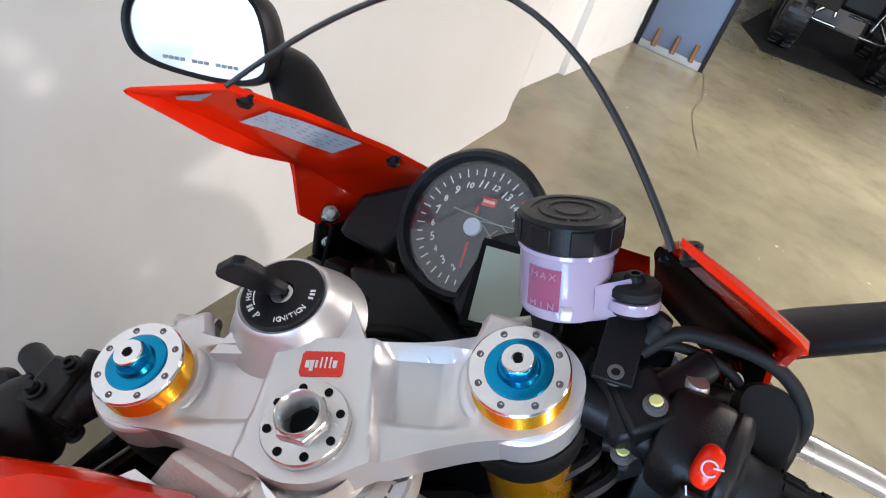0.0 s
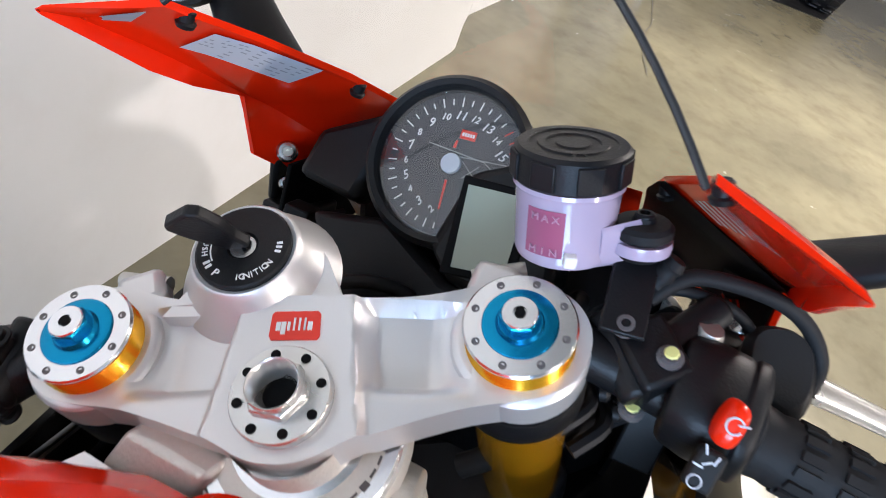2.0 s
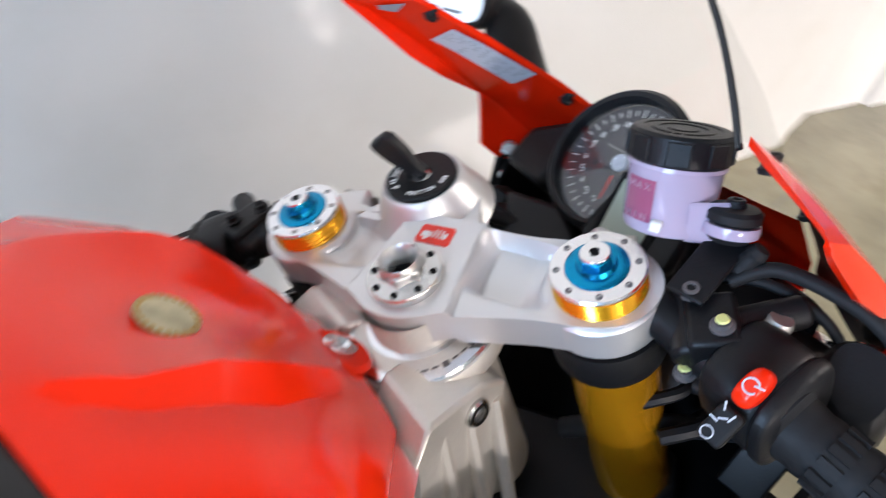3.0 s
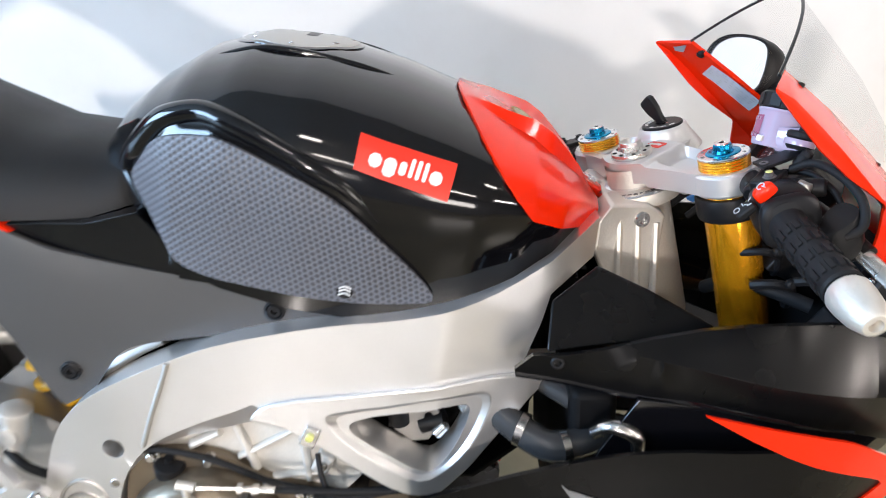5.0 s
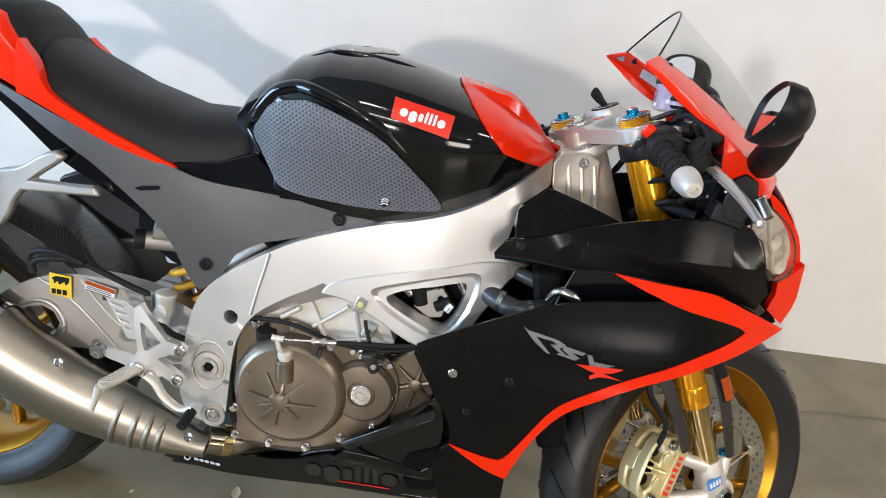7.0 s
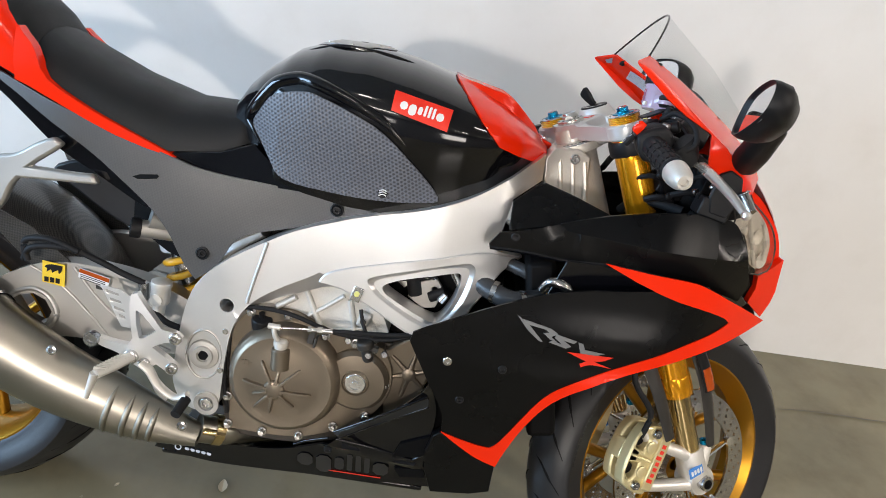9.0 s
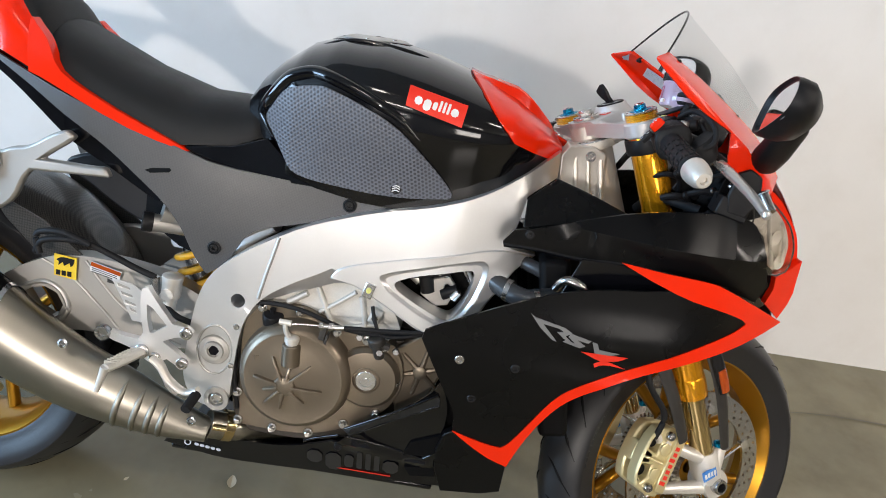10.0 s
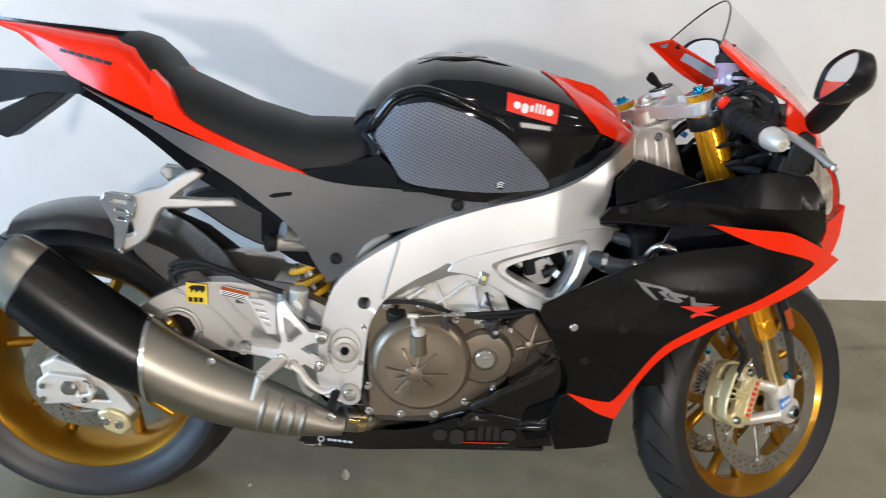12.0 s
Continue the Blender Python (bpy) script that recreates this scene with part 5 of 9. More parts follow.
# windscreen
bm = bmesh.new()
rings = []
NU, NV = 24, 14
for j in range(NV + 1):
    v = j / NV
    row = []
    for i in range(NU + 1):
        u = i / NU * 2 - 1
        bx, bw, bz = lerp(v, [0, 1], [1.352, 1.1625]), lerp(v, [0, 0.25, 0.82, 1], [0.086, 0.098, 0.128, 0.1315]), lerp(v, [0, 1], [0.953, 1.0568])
        arch = (1 - abs(u) ** 1.784)
        x = bx + lerp(v, [0, 1], [0.05, 0.0457]) * arch
        z = bz + lerp(v, [0, 0.5, 1], [0.015, 0.055, 0.0735]) * arch - 0.0096 * v * max(-u - 0.5, 0)
        row.append(bm.verts.new((x, u * bw, z)))
    rings.append(row)
skin(bm, rings, False)
screen = part("windscreen", bm, CLEAR, bike, "clear curved windscreen", 0, 80)
bm = bmesh.new()
edge = []
for i in range(NU + 1):
    u = i / NU * 2 - 1
    arch = 1 - abs(u) ** 1.784
    edge.append((1.1625 + 0.0457 * arch, u * 0.1315, 1.0568 + 0.0735 * arch - 0.0096 * max(-u - 0.5, 0)))
tube(bm, edge, 0.0017, 8, 1)
part("screen_edge", bm, mat("ground_acrylic_edge", (0.045, 0.046, 0.048), 0.12, metal=0.5, var=0.3, vscale=60), screen, "grey ground edge of the screen")
for sgn in (1, -1):
    for x, w, z in ((1.182, 0.136, 1.047), (1.300, 0.106, 0.983)):
        bm = bmesh.new()
        lathe(bm, [(0, 0), (0.0042, 0), (0.0042, 0.004), (0.0056, 0.005), (0.0048, 0.0075), (0, 0.008)], (x, -sgn * w, z), (-0.1, -0.25 * sgn, -0.9), 14)
        lathe(bm, [(0, 0), (0.0045, 0), (0.0045, 0.0015), (0.0032, 0.0025), (0, 0.002)], (x, -sgn * w, z), (0.1, 0.25 * sgn, 0.9), 14)
        part("screen_bolt", bm, PLASTIC, screen)


# -- steering: yoke, fork, bars --
FL = Matrix(((1, 0, 0, 0), (0, 0, 1, 0), (0, -1, 0, 0), (0, 0, 0, 1)))  # plate outlines given as (ahead, left)
FORK_F, FORK_L = 0.0365, 0.1055


def sym(half):
    """A closed outline from the half on one side."""
    return half + [(f, -l) for f, l in reversed(half) if abs(l) > 1e-6]


YOKE = sym([(-0.026, 0), (-0.024, -0.014), (-0.014, -0.032), (-0.004, -0.060), (0.004, -0.085), (0.006, -0.112), (0.014, -0.130), (0.030, -0.139), (0.046, -0.139), (0.060, -0.130), (0.069, -0.112), (0.070, -0.094), (0.062, -0.076), (0.057, -0.052), (0.056, -0.022), (0.056, 0)])


def ease(a, b, v):
    k = min(max((v - a) / (b - a), 0.0), 1.0)
    return k * k * (3 - 2 * k)


def yoke_top(f, l):
    """Depth of the yoke's upper face below the cap plane: a raised centre plate, two sloping hollows, rims and fork bosses."""
    al = abs(l)
    edge = lerp(f, [-0.022, 0.010, 0.056], [0.036, 0.031, 0.026])
    plate = 1 - ease(edge, edge + 0.004, al)
    hollow = ease(0.006, 0.015, f) * (1 - ease(0.0525, 0.0555, f)) * ease(edge + 0.002, edge + 0.010, al) * (1 - ease(0.062, 0.086, al))
    boss = 1 - ease(0.033, 0.042, math.hypot(f - FORK_F, al - FORK_L))
    drop = lerp(al, [0.030, 0.085], [0.0135, 0.0200]) * (1 - boss) + 0.0205 * boss + 0.0115 * hollow
    return drop * (1 - plate) + 0.0100 * plate


bm = bmesh.new()
panel(bm, YOKE, yoke_top, 0.024, 0.0023, m=FL)
yoke = spart("top_yoke", bm, SILVER, bike, "silver cast top yoke with machined rims", 0.003, 50)
for sl in (1, -1):
    bm = bmesh.new()
    lathe(bm, [(0.030, -0.047), (0.0335, -0.045), (0.0335, -0.024), (0.031, -0.0210), (0.0, -0.0210)], (FORK_F, sl * FORK_L, 0), (0, 0, 1), 36)
    spart("fork_clamp", bm, SILVER, yoke, "", 0.002)
    # clamp ear with its pinch bolt
    bm = bmesh.new()
    box(bm, (0.072, sl * 0.094, -0.034), (0.022, 0.026, 0.018), (0, 0, 20 * sl))
    spart("clamp_ear", bm, SILVER, yoke, "", 0.005)
    bm = bmesh.new()
    cyl(bm, (0.078, sl * 0.082, -0.034), (0.082, sl * 0.110, -0.034), 0.0048, None, 14)
    spart("pinch_bolt", bm, CASTALU, yoke)
# red badge with white word bars
bm = bmesh.new()
panel(bm, [(0.032, -0.0115), (0.032, 0.0105), (0.034, 0.0118), (0.0455, 0.0118), (0.047, 0.0105), (0.047, -0.0105), (0.0455, -0.0118), (0.034, -0.0125)], 0.0092, 0.0008, 0, m=FL)
badge = spart("badge", bm, DECAL_RED, yoke, "red badge with a white word mark")
bm = bmesh.new()
for k, (w, lo, hi) in enumerate(((0.0022, 0.0368, 0.0412), (0.0022, 0.0348, 0.0412), (0.0013, 0.0368, 0.0412), (0.0009, 0.0368, 0.0432), (0.0009, 0.0368, 0.0432), (0.0009, 0.0368, 0.0432), (0.0022, 0.0368, 0.0412))):
    l = 0.0078 - k * 0.00255
    box(bm, ((lo + hi) / 2, l, -0.0090), (hi - lo, w, 0.0006))
tagged(spart("word_mark", bm, WHITEP, badge), kind="stuff")
# stem nut
bm = bmesh.new()
lathe(bm, [(0.0078, -0.018), (0.0078, -0.0045), (0.0110, 0.0072), (0.0118, 0.0078), (0.0124, 0.0070), (0.0124, -0.002), (0.0150, -0.0035), (0.0225, -0.0035), (0.0232, -0.0045), (0.0232, -0.009), (0.0225, -0.010)], (0.0035, 0, 0), (0, 0, 1), 40)
nut = spart("stem_nut", bm, NUTSTEEL, bike, "polished steel stem nut with drilled flange")
bm = bmesh.new()
hexa = [[(0.0035 + r * math.cos(k * math.pi / 3 + 0.3), r * math.sin(k * math.pi / 3 + 0.3), h) for k in range(6)] for r, h in ((0.0120, 0.0036), (0.0138, 0.0034), (0.0146, 0.0022), (0.0146, -0.0034), (0.0122, -0.0034))]
skin(bm, [[bm.verts.new(q) for q in ring] for ring in hexa])
spart("nut_hexagon", bm, NUTSTEEL, nut, "", 0.0006, 20)
# dark discs stand for the shade in the drilled holes
for k in range(8):
    bm = bmesh.new()
    a = (k + 0.3) * math.pi / 4
    cyl(bm, (0.0035 + 0.0188 * math.cos(a), 0.0188 * math.sin(a), -0.0034), (0.0035 + 0.0188 * math.cos(a), 0.0188 * math.sin(a), -0.0029), 0.0023, None, 12)
    spart("flange_hole", bm, DARK, nut)
bm = bmesh.new()
cyl(bm, (0.0035, 0, -0.05), (0.0035, 0, -0.0052), 0.0080, None, 24)
spart("stem_bore", bm, DARK, nut)
# fork legs
for sl in (1, -1):
    c = (FORK_F, sl * FORK_L, 0)
    bm = bmesh.new()
    lathe(bm, [(0.0, -0.50), (0.0275, -0.50), (0.0275, -0.09), (0.0275, -0.046), (0.0262, -0.044)], c, (0, 0, 1), 40)
    lathe(bm, [(0.0285, -0.53), (0.029, -0.522), (0.029, -0.495), (0.0275, -0.49), (0.0, -0.49)], c, (0, 0, 1), 40)
    leg = spart("fork_leg", bm, FORKGOLD, bike, "gold anodised upside-down fork leg")
    bm = bmesh.new()
    prof = [(0.026, -0.030)]
    for k in range(6):
        z = -0.0265 + k * 0.0030
        prof += [(0.0262, z), (0.0252, z + 0.0014)]
    lathe(bm, prof + [(0.0258, -0.008), (0.02, -0.008)], c, (0, 0, 1), 40)
    spart("grooved_ring", bm, GOLD, leg, "grooved gold ring")
    bm = bmesh.new()
    lathe(bm, [(0.0258, -0.0085), (0.0265, -0.0075), (0.0265, -0.0068), (0.0256, -0.0058), (0.0176, -0.0056), (0.0172, -0.008)], c, (0, 0, 1), 40)
    ring = spart("cap_ring", bm, MACHINED, leg, "machined silver cap ring")
    # grey dots carry the shade of the ring's holes
    for k in range(8):
        a = (k + 0.5) * math.pi / 4
        bm = bmesh.new()
        lathe(bm, [(0.0019, -0.0002), (0.0019, 0.0002), (0.0015, 0.0001), (0.0009, -0.0001), (0, -0.0001)], (c[0] + 0.0218 * math.cos(a), c[1] + 0.0218 * math.sin(a), -0.0056), (0, 0, 1), 12)
        spart("ring_hole", bm, HOLEGREY, ring)
    bm = bmesh.new()
    lathe(bm, [(0.0175, -0.0065), (0.0175, -0.0050), (0.0168, -0.0045), (0.0112, -0.0045), (0.0100, -0.0020), (0.0, -0.0020)], c, (0, 0, 1), 40)
    adj = spart("blue_adjuster", bm, BLUE, leg, "blue anodised preload adjuster")
    bm = bmesh.new()
    lathe(bm, [(0.0096, -0.004), (0.0096, 0.0030), (0.0086, 0.0040), (0, 0.0040)], c, (0, 0, 1), 6)
    spart("adjuster_hexagon", bm, BLUE, adj, "", 0.0004)
    bm = bmesh.new()
    lathe(bm, [(0.0, 0.0041), (0.0030, 0.0041), (0.0032, 0.0052), (0.0078, 0.0052), (0.0082, 0.0046), (0.0082, 0.004)], c, (0, 0, 1), 24)
    spart("rebound_screw", bm, MACHINED, adj)
    bm = bmesh.new()
    lathe(bm, [(0.0, 0.0), (0.0026, 0.0), (0.0026, 0.0013), (0, 0.0013)], (c[0], c[1], 0.0041), (0, 0, 1), 6)
    spart("screw_socket", bm, DARK, adj)
    # bottom: slider, foot and axle
    bm = bmesh.new()
    cyl(bm, (c[0], c[1], -0.53), (c[0], c[1], -0.68), 0.0215, None, 32)
    spart("slider", bm, GOLDTUBE, leg, "polished gold-tinted slider")
    bm = bmesh.new()
    lathe(bm, [(0, -0.71), (0.026, -0.71), (0.027, -0.70), (0.0265, -0.655), (0.024, -0.648), (0, -0.648)], c, (0, 0, 1), 28)
    o = c[1] + 0.004 * sl
    lathe(bm, [(0, -0.030), (0.027, -0.030), (0.029, -0.026), (0.029, 0.012), (0.027, 0.016), (0, 0.016)], (0.040, o, -0.717), (0, sl, 0), 28)
    y = o + 0.004 * sl
    for p, q, r in (((0.025, y, -0.655), (-0.038, y - 0.012 * sl, -0.602), 0.010), ((0.030, y, -0.722), (-0.078, y - 0.012 * sl, -0.677), 0.010), ((-0.038, y - 0.012 * sl, -0.602), (-0.045, y - 0.014 * sl, -0.568), 0.011), ((0.050, y, -0.69), (0.073, y, -0.660), 0.010)):
        tube(bm, [p, q], [r * 1.35, r], 12, 1, 1.0)
    foot = spart("fork_foot", bm, CASTLIGHT, leg, "cast aluminium axle foot")
    bm = bmesh.new()
    lathe(bm, [(0.0095, 0.008), (0.0095, 0.030), (0.0135, 0.030), (0.0145, 0.026), (0.0145, 0.012), (0.019, 0.012), (0.019, 0.0)], (0.040, o, -0.717), (0, sl, 0), 28)
    spart("axle_end", bm, STEEL, foot)
    bm = bmesh.new()
    cyl(bm, (0.040, o + 0.02 * sl, -0.717), (0.040, o + 0.012 * sl, -0.717), 0.0095, None, 20)
    spart("axle_bore", bm, DARK, foot)
    bm = bmesh.new()
    lathe(bm, [(0, 0), (0.009, 0), (0.0092, 0.008), (0.006, 0.010), (0, 0.010)], (0.073, o, -0.656), (0.2, 0, 1), 16)
    spart("damping_screw", bm, BLUE, foot, "blue anodised screw")
    bm = bmesh.new()
    box(bm, (0.0375 - 0.012, c[1] + sl * 0.0255, -0.684), (0.032, 0.0025, 0.020), (0, 0, 0))
    spart("foot_decal", bm, BLUEDEC, foot, "blue decal with white bars", 0.001)
    bm = bmesh.new()
    for k in range(4):
        box(bm, (0.0365 - k * 0.007, c[1] + sl * 0.0272, -0.684), (0.0045, 0.0008, 0.009))
    spart("decal_bars", bm, WHITEP, foot)
# lower yoke and clip-on clamps
bm = bmesh.new()
panel(bm, sym([(-0.03, 0), (-0.02, -0.04), (0.0, -0.09), (0.006, -0.118), (0.03, -0.14), (0.06, -0.135), (0.07, -0.1), (0.06, -0.05), (0.06, 0)]), 0.235, 0.045, 0, m=FL)
spart("lower_yoke", bm, PLASTIC, bike, "black lower yoke", 0.005)

BAR_A, BAR_B = Vector((0.037, -0.135, -0.034)), Vector((-0.056, -0.322, -0.078))
bar_dir = (BAR_B - BAR_A).normalized()


def bar_at(d, up=0.0, ahead=0.0):
    n = Vector((bar_dir.y, -bar_dir.x, 0)).normalized()
    if n.x < 0:
        n = -n
    return BAR_A + bar_dir * d + Vector((0, 0, up)) + n * ahead


def mir(v, sl):
    return (v[0], v[1] * -sl, v[2])


for sl in (-1, 1):  # the side towards the room, then the one towards the wall
    bm = bmesh.new()
    lathe(bm, [(0.0278, -0.074), (0.033, -0.074), (0.034, -0.071), (0.034, -0.052), (0.033, -0.049), (0.0278, -0.049)], (FORK_F, sl * FORK_L, 0), (0, 0, 1), 32)
    cyl(bm, mir(bar_at(-0.02), sl), mir(bar_at(0.16), sl), 0.0125, None, 20)
    clip = spart("clip_on_bar", bm, PLASTIC, bike, "black clip-on handlebar")
    bm = bmesh.new()
    prof = [(0.0, 0), (0.0225, 0.0), (0.0225, 0.004), (0.0175, 0.007)]
    for k in range(9):
        prof += [(0.0172, 0.012 + k * 0.0095), (0.0164, 0.0165 + k * 0.0095)]
    prof += [(0.0172, 0.100), (0.0180, 0.103), (0.0165, 0.106), (0, 0.106)]
    lathe(bm, prof, mir(bar_at(0.078), sl), Vector(mir(bar_dir, sl)), 28)
    grip = spart("grip", bm, RUBBER, clip, "black rubber grip with moulded ribs")
    for k in range(14):
        bm = bmesh.new()
        a = 2 * math.pi * k / 14
        m = frame_of(mir(bar_at(0.078), sl), Vector(mir(bar_dir, sl)))
        for d in (0.03, 0.05, 0.07, 0.09):
            box(bm, (0.0172 * math.cos(a), 0.0172 * math.sin(a), d), (0.0022, 0.0045, 0.011), (0, 0, math.degrees(a)), m)
        spart("grip_rib", bm, RUBBER, grip)
    bm = bmesh.new()
    lathe(bm, [(0, 0), (0.0165, 0), (0.0185, 0.004), (0.0185, 0.012), (0.0165, 0.028), (0.0115, 0.041), (0.0098, 0.043), (0.0058, 0.0432), (0.0052, 0.036), (0, 0.036)], mir(bar_at(0.186), sl), Vector(mir(bar_dir, sl)), 28)
    spart("bar_end_weight", bm, CASTLIGHT, clip, "silver bar end weight")
    # switch housing
    bm = bmesh.new()
    m = frame_of(mir(bar_at(0.052), sl), Vector(mir(bar_dir, sl)))
    # rounded square drum round the bar, with a flanged mouth towards the grip
    rings = []
    for d_, r_ in ((0.044, 0.017), (0.045, 0.0215), (0.048, 0.0238), (0.060, 0.0255), (0.074, 0.0255), (0.0765, 0.0242), (0.0775, 0.0262), (0.083, 0.0262), (0.085, 0.0245), (0.087, 0.0195)):
        ring = []
        for q in range(28):
            a = 2 * math.pi * q / 28
            k_ = r_ * (abs(math.cos(a)) ** 3.2 + abs(math.sin(a)) ** 3.2) ** (-1 / 3.2)
            c_ = bar_at(d_, 0.001 + k_ * math.sin(a) * 0.94, 0.003 + k_ * math.cos(a) * (1.12 if math.cos(a) > 0 else 0.98))
            ring.append(bm.verts.new(mir(c_, sl)))
        rings.append(ring)
    skin(bm, rings)
    bm.faces.new(rings[0])
    bm.faces.new(rings[-1])
    sw = spart("switch_housing", bm, PLASTIC, clip, "black handlebar switch housing", 0.0015, 40)
    if sl < 0:
        BT = Matrix.Translation((-0.0060, -0.1922, -0.0185)) @ frame_of((0, 0, 0), (-0.55, 0.12, 0.82), (0.62, -0.45, 0.48))
        bm = bmesh.new()
        shape = [(0.0, -0.0100), (0.0044, -0.008), (0.0056, 0.0), (0.0042, 0.008), (0.0, 0.0100), (-0.0042, 0.008), (-0.0056, 0.0), (-0.0044, -0.008)]
        rings = [[bm.verts.new(BT @ Vector((p.x * s, p.z * s, h))) for p in spline([(x, 0, z) for x, z in shape], 3, True)] for s, h in ((1.06, -0.006), (1.05, 0.0), (1.0, 0.003), (0.8, 0.0052), (0.4, 0.0062))]
        skin(bm, rings)
        bm.faces.new(rings[-1])
        btn = spart("stop_switch", bm, RED, sw, "glossy red engine stop switch", 0, 60)
        bm = bmesh.new()
        pts = [BT @ Vector((0.0036 * math.cos(t), 0.0036 * math.sin(t) + 0.001, 0.0066)) for t in np.linspace(0.7, 2 * math.pi - 0.4, 14)]
        tube(bm, pts, 0.0005, 6, 1)
        tube(bm, [BT @ Vector((0.001, 0.002, 0.0068)), BT @ Vector((0.0055, 0.0035, 0.0066))], 0.0005, 6, 1)
        spart("switch_mark", bm, PAPER, btn)
        ST = BT @ Matrix.Translation((0.001, -0.023, -0.004))
        bm = bmesh.new()
        box(bm, (0, 0, 0), (0.013, 0.019, 0.008), (0, 0, 0), ST)
        st = spart("start_switch", bm, RUBBER, sw, "dark rocker with white symbols", 0.002)
        bm = bmesh.new()
        for q in range(4):
            box(bm, (-0.004 + 0.003 * (q % 3), 0.001 + q * 0.0026, 0.0042), (0.0045, 0.0009, 0.0004), (0, 0, 40 * q), ST)
        tube(bm, [ST @ Vector((0.003 * math.cos(t) - 0.002, 0.003 * math.sin(t) - 0.006, 0.0043)) for t in np.linspace(0, 2 * math.pi, 14)], 0.0004, 6, 1)
        spart("switch_mark", bm, PAPER, st)
    else:
        bm = bmesh.new()
        box(bm, mir((-0.008, -0.190, -0.016), sl), (0.018, 0.02, 0.012), (0, 14, -24))
        st = spart("indicator_switch", bm, RUBBER, sw, "black switch with a white arrow mark", 0.003)
        bm = bmesh.new()
        for q in (-1, 1):
            box(bm, mir((-0.010 + 0.002 * q, -0.190 + 0.0026 * q, -0.0090), sl), (0.003, 0.0045, 0.0005), (0, 14, 45 * q))
        spart("switch_mark", bm, WHITEP, st)
    # master cylinder and lever
    bm = bmesh.new()
    cyl(bm, mir((0.055, -0.148, -0.030), sl), mir((0.012, -0.160, -0.036), sl), 0.010, None, 18)
    box(bm, mir((0.030, -0.166, -0.034), sl), (0.034, 0.026, 0.028), (0, 0, 20 * -sl))
    cyl(bm, mir((0.060, -0.205, -0.038), sl), mir((0.030, -0.165, -0.034), sl), 0.009, 0.010, 18)
    mc = spart("master_cylinder", bm, PLASTIC, clip, "black radial master cylinder", 0.003)
    for bx, by, bz in ((0.0395, -0.1535, -0.0165), (0.025, -0.172, -0.0195), (0.0115, -0.157, -0.048)):
        bm = bmesh.new()
        lathe(bm, [(0, 0), (0.0062, 0), (0.0062, 0.0012), (0.0044, 0.0018), (0.0042, 0.0045), (0.0024, 0.0046), (0.0020, 0.002), (0, 0.002)], mir((bx, by, bz), sl), (0, 0, 1), 16)
        spart("clamp_bolt", bm, HOLEGREY if sl < 0 else PLASTIC, mc)
    for bx, by, bz in ((0.025, -0.172, -0.0142), (0.0115, -0.157, -0.0428)):
        bm = bmesh.new()
        lathe(bm, [(0, 0), (0.0036, 0), (0.0030, 0.0012), (0, 0.0013)], mir((bx, by, bz), sl), (0.1, 0, 1), 9)
        spart("paint_dab", bm, YDAB if sl < 0 else PLASTIC, mc, "dab of marking paint")
    bm = bmesh.new()
    tube(bm, [mir(p, sl) for p in ((0.045, -0.160, -0.048), (0.058, -0.190, -0.066), (0.055, -0.225, -0.084), (0.050, -0.250, -0.094))], [0.013, 0.014, 0.012, 0.010], 12, 5, 0.8)
    perch = spart("lever_bracket", bm, PLASTIC, clip, "black lever bracket")
    bm = bmesh.new()
    rings = []
    for k_, h_ in ((0.8, -0.044), (1.0, -0.049), (1.0, -0.072), (0.85, -0.080)):
        rings.append([bm.verts.new(mir((0.034 + (p.x - 0.020) * k_ * 0.72, -0.236 + (p.z + 0.236) * k_ * 0.8, h_ - 0.010 - 0.25 * (0.02 - p.x)), sl)) for p in spline([(a, 0, b) for a, b in ((0.050, -0.220), (0.048, -0.243), (0.032, -0.255), (0.004, -0.250), (-0.012, -0.236), (0.0, -0.218), (0.03, -0.210))], 4, True)])
    skin(bm, rings)
    bm.faces.new(rings[0])
    bm.faces.new(rings[-1])
    spart("perch_cover", bm, PLASTIC, perch)
    bm = bmesh.new()
    tube(bm, [mir(p, sl) for p in ((0.050, -0.232, -0.085), (0.043, -0.268, -0.104), (0.030, -0.315, -0.129), (0.016, -0.350, -0.149))], [0.0085, 0.0088, 0.0075, 0.006], 12, 6, 0.72)
    lathe(bm, [(0, -0.007), (0.005, -0.005), (0.0072, 0), (0.005, 0.005), (0, 0.007)], mir((0.0145, -0.3545, -0.1515), sl), (0, 0, 1), 14)
    lev = spart("lever", bm, NUTSTEEL, clip, "polished alloy lever")
    bm = bmesh.new()
    lathe(bm, [(0, -0.012), (0.008, -0.012), (0.008, 0.010), (0.006, 0.012), (0, 0.012)], mir((0.056, -0.225, -0.085), sl), (0, 0, 1), 16)
    spart("lever_pivot", bm, STEEL, lev)
# bolt of the mirror on the inside of the nose fairing
bm = bmesh.new()
lathe(bm, [(0, 0.001), (0.0045, 0.001), (0.0055, 0.004), (0.0075, 0.004), (0.0110, 0.0015), (0.0110, 0)], (1.3446, -0.1846, 0.8824), (-0.5, 0.35, 0.8), 18)
cyl(bm, (1.3446, -0.1846, 0.8824), (1.356, -0.205, 0.860), 0.008, None, 14)
part("mirror_bolt", bm, STEEL, bike, "steel bolt with a round washer")
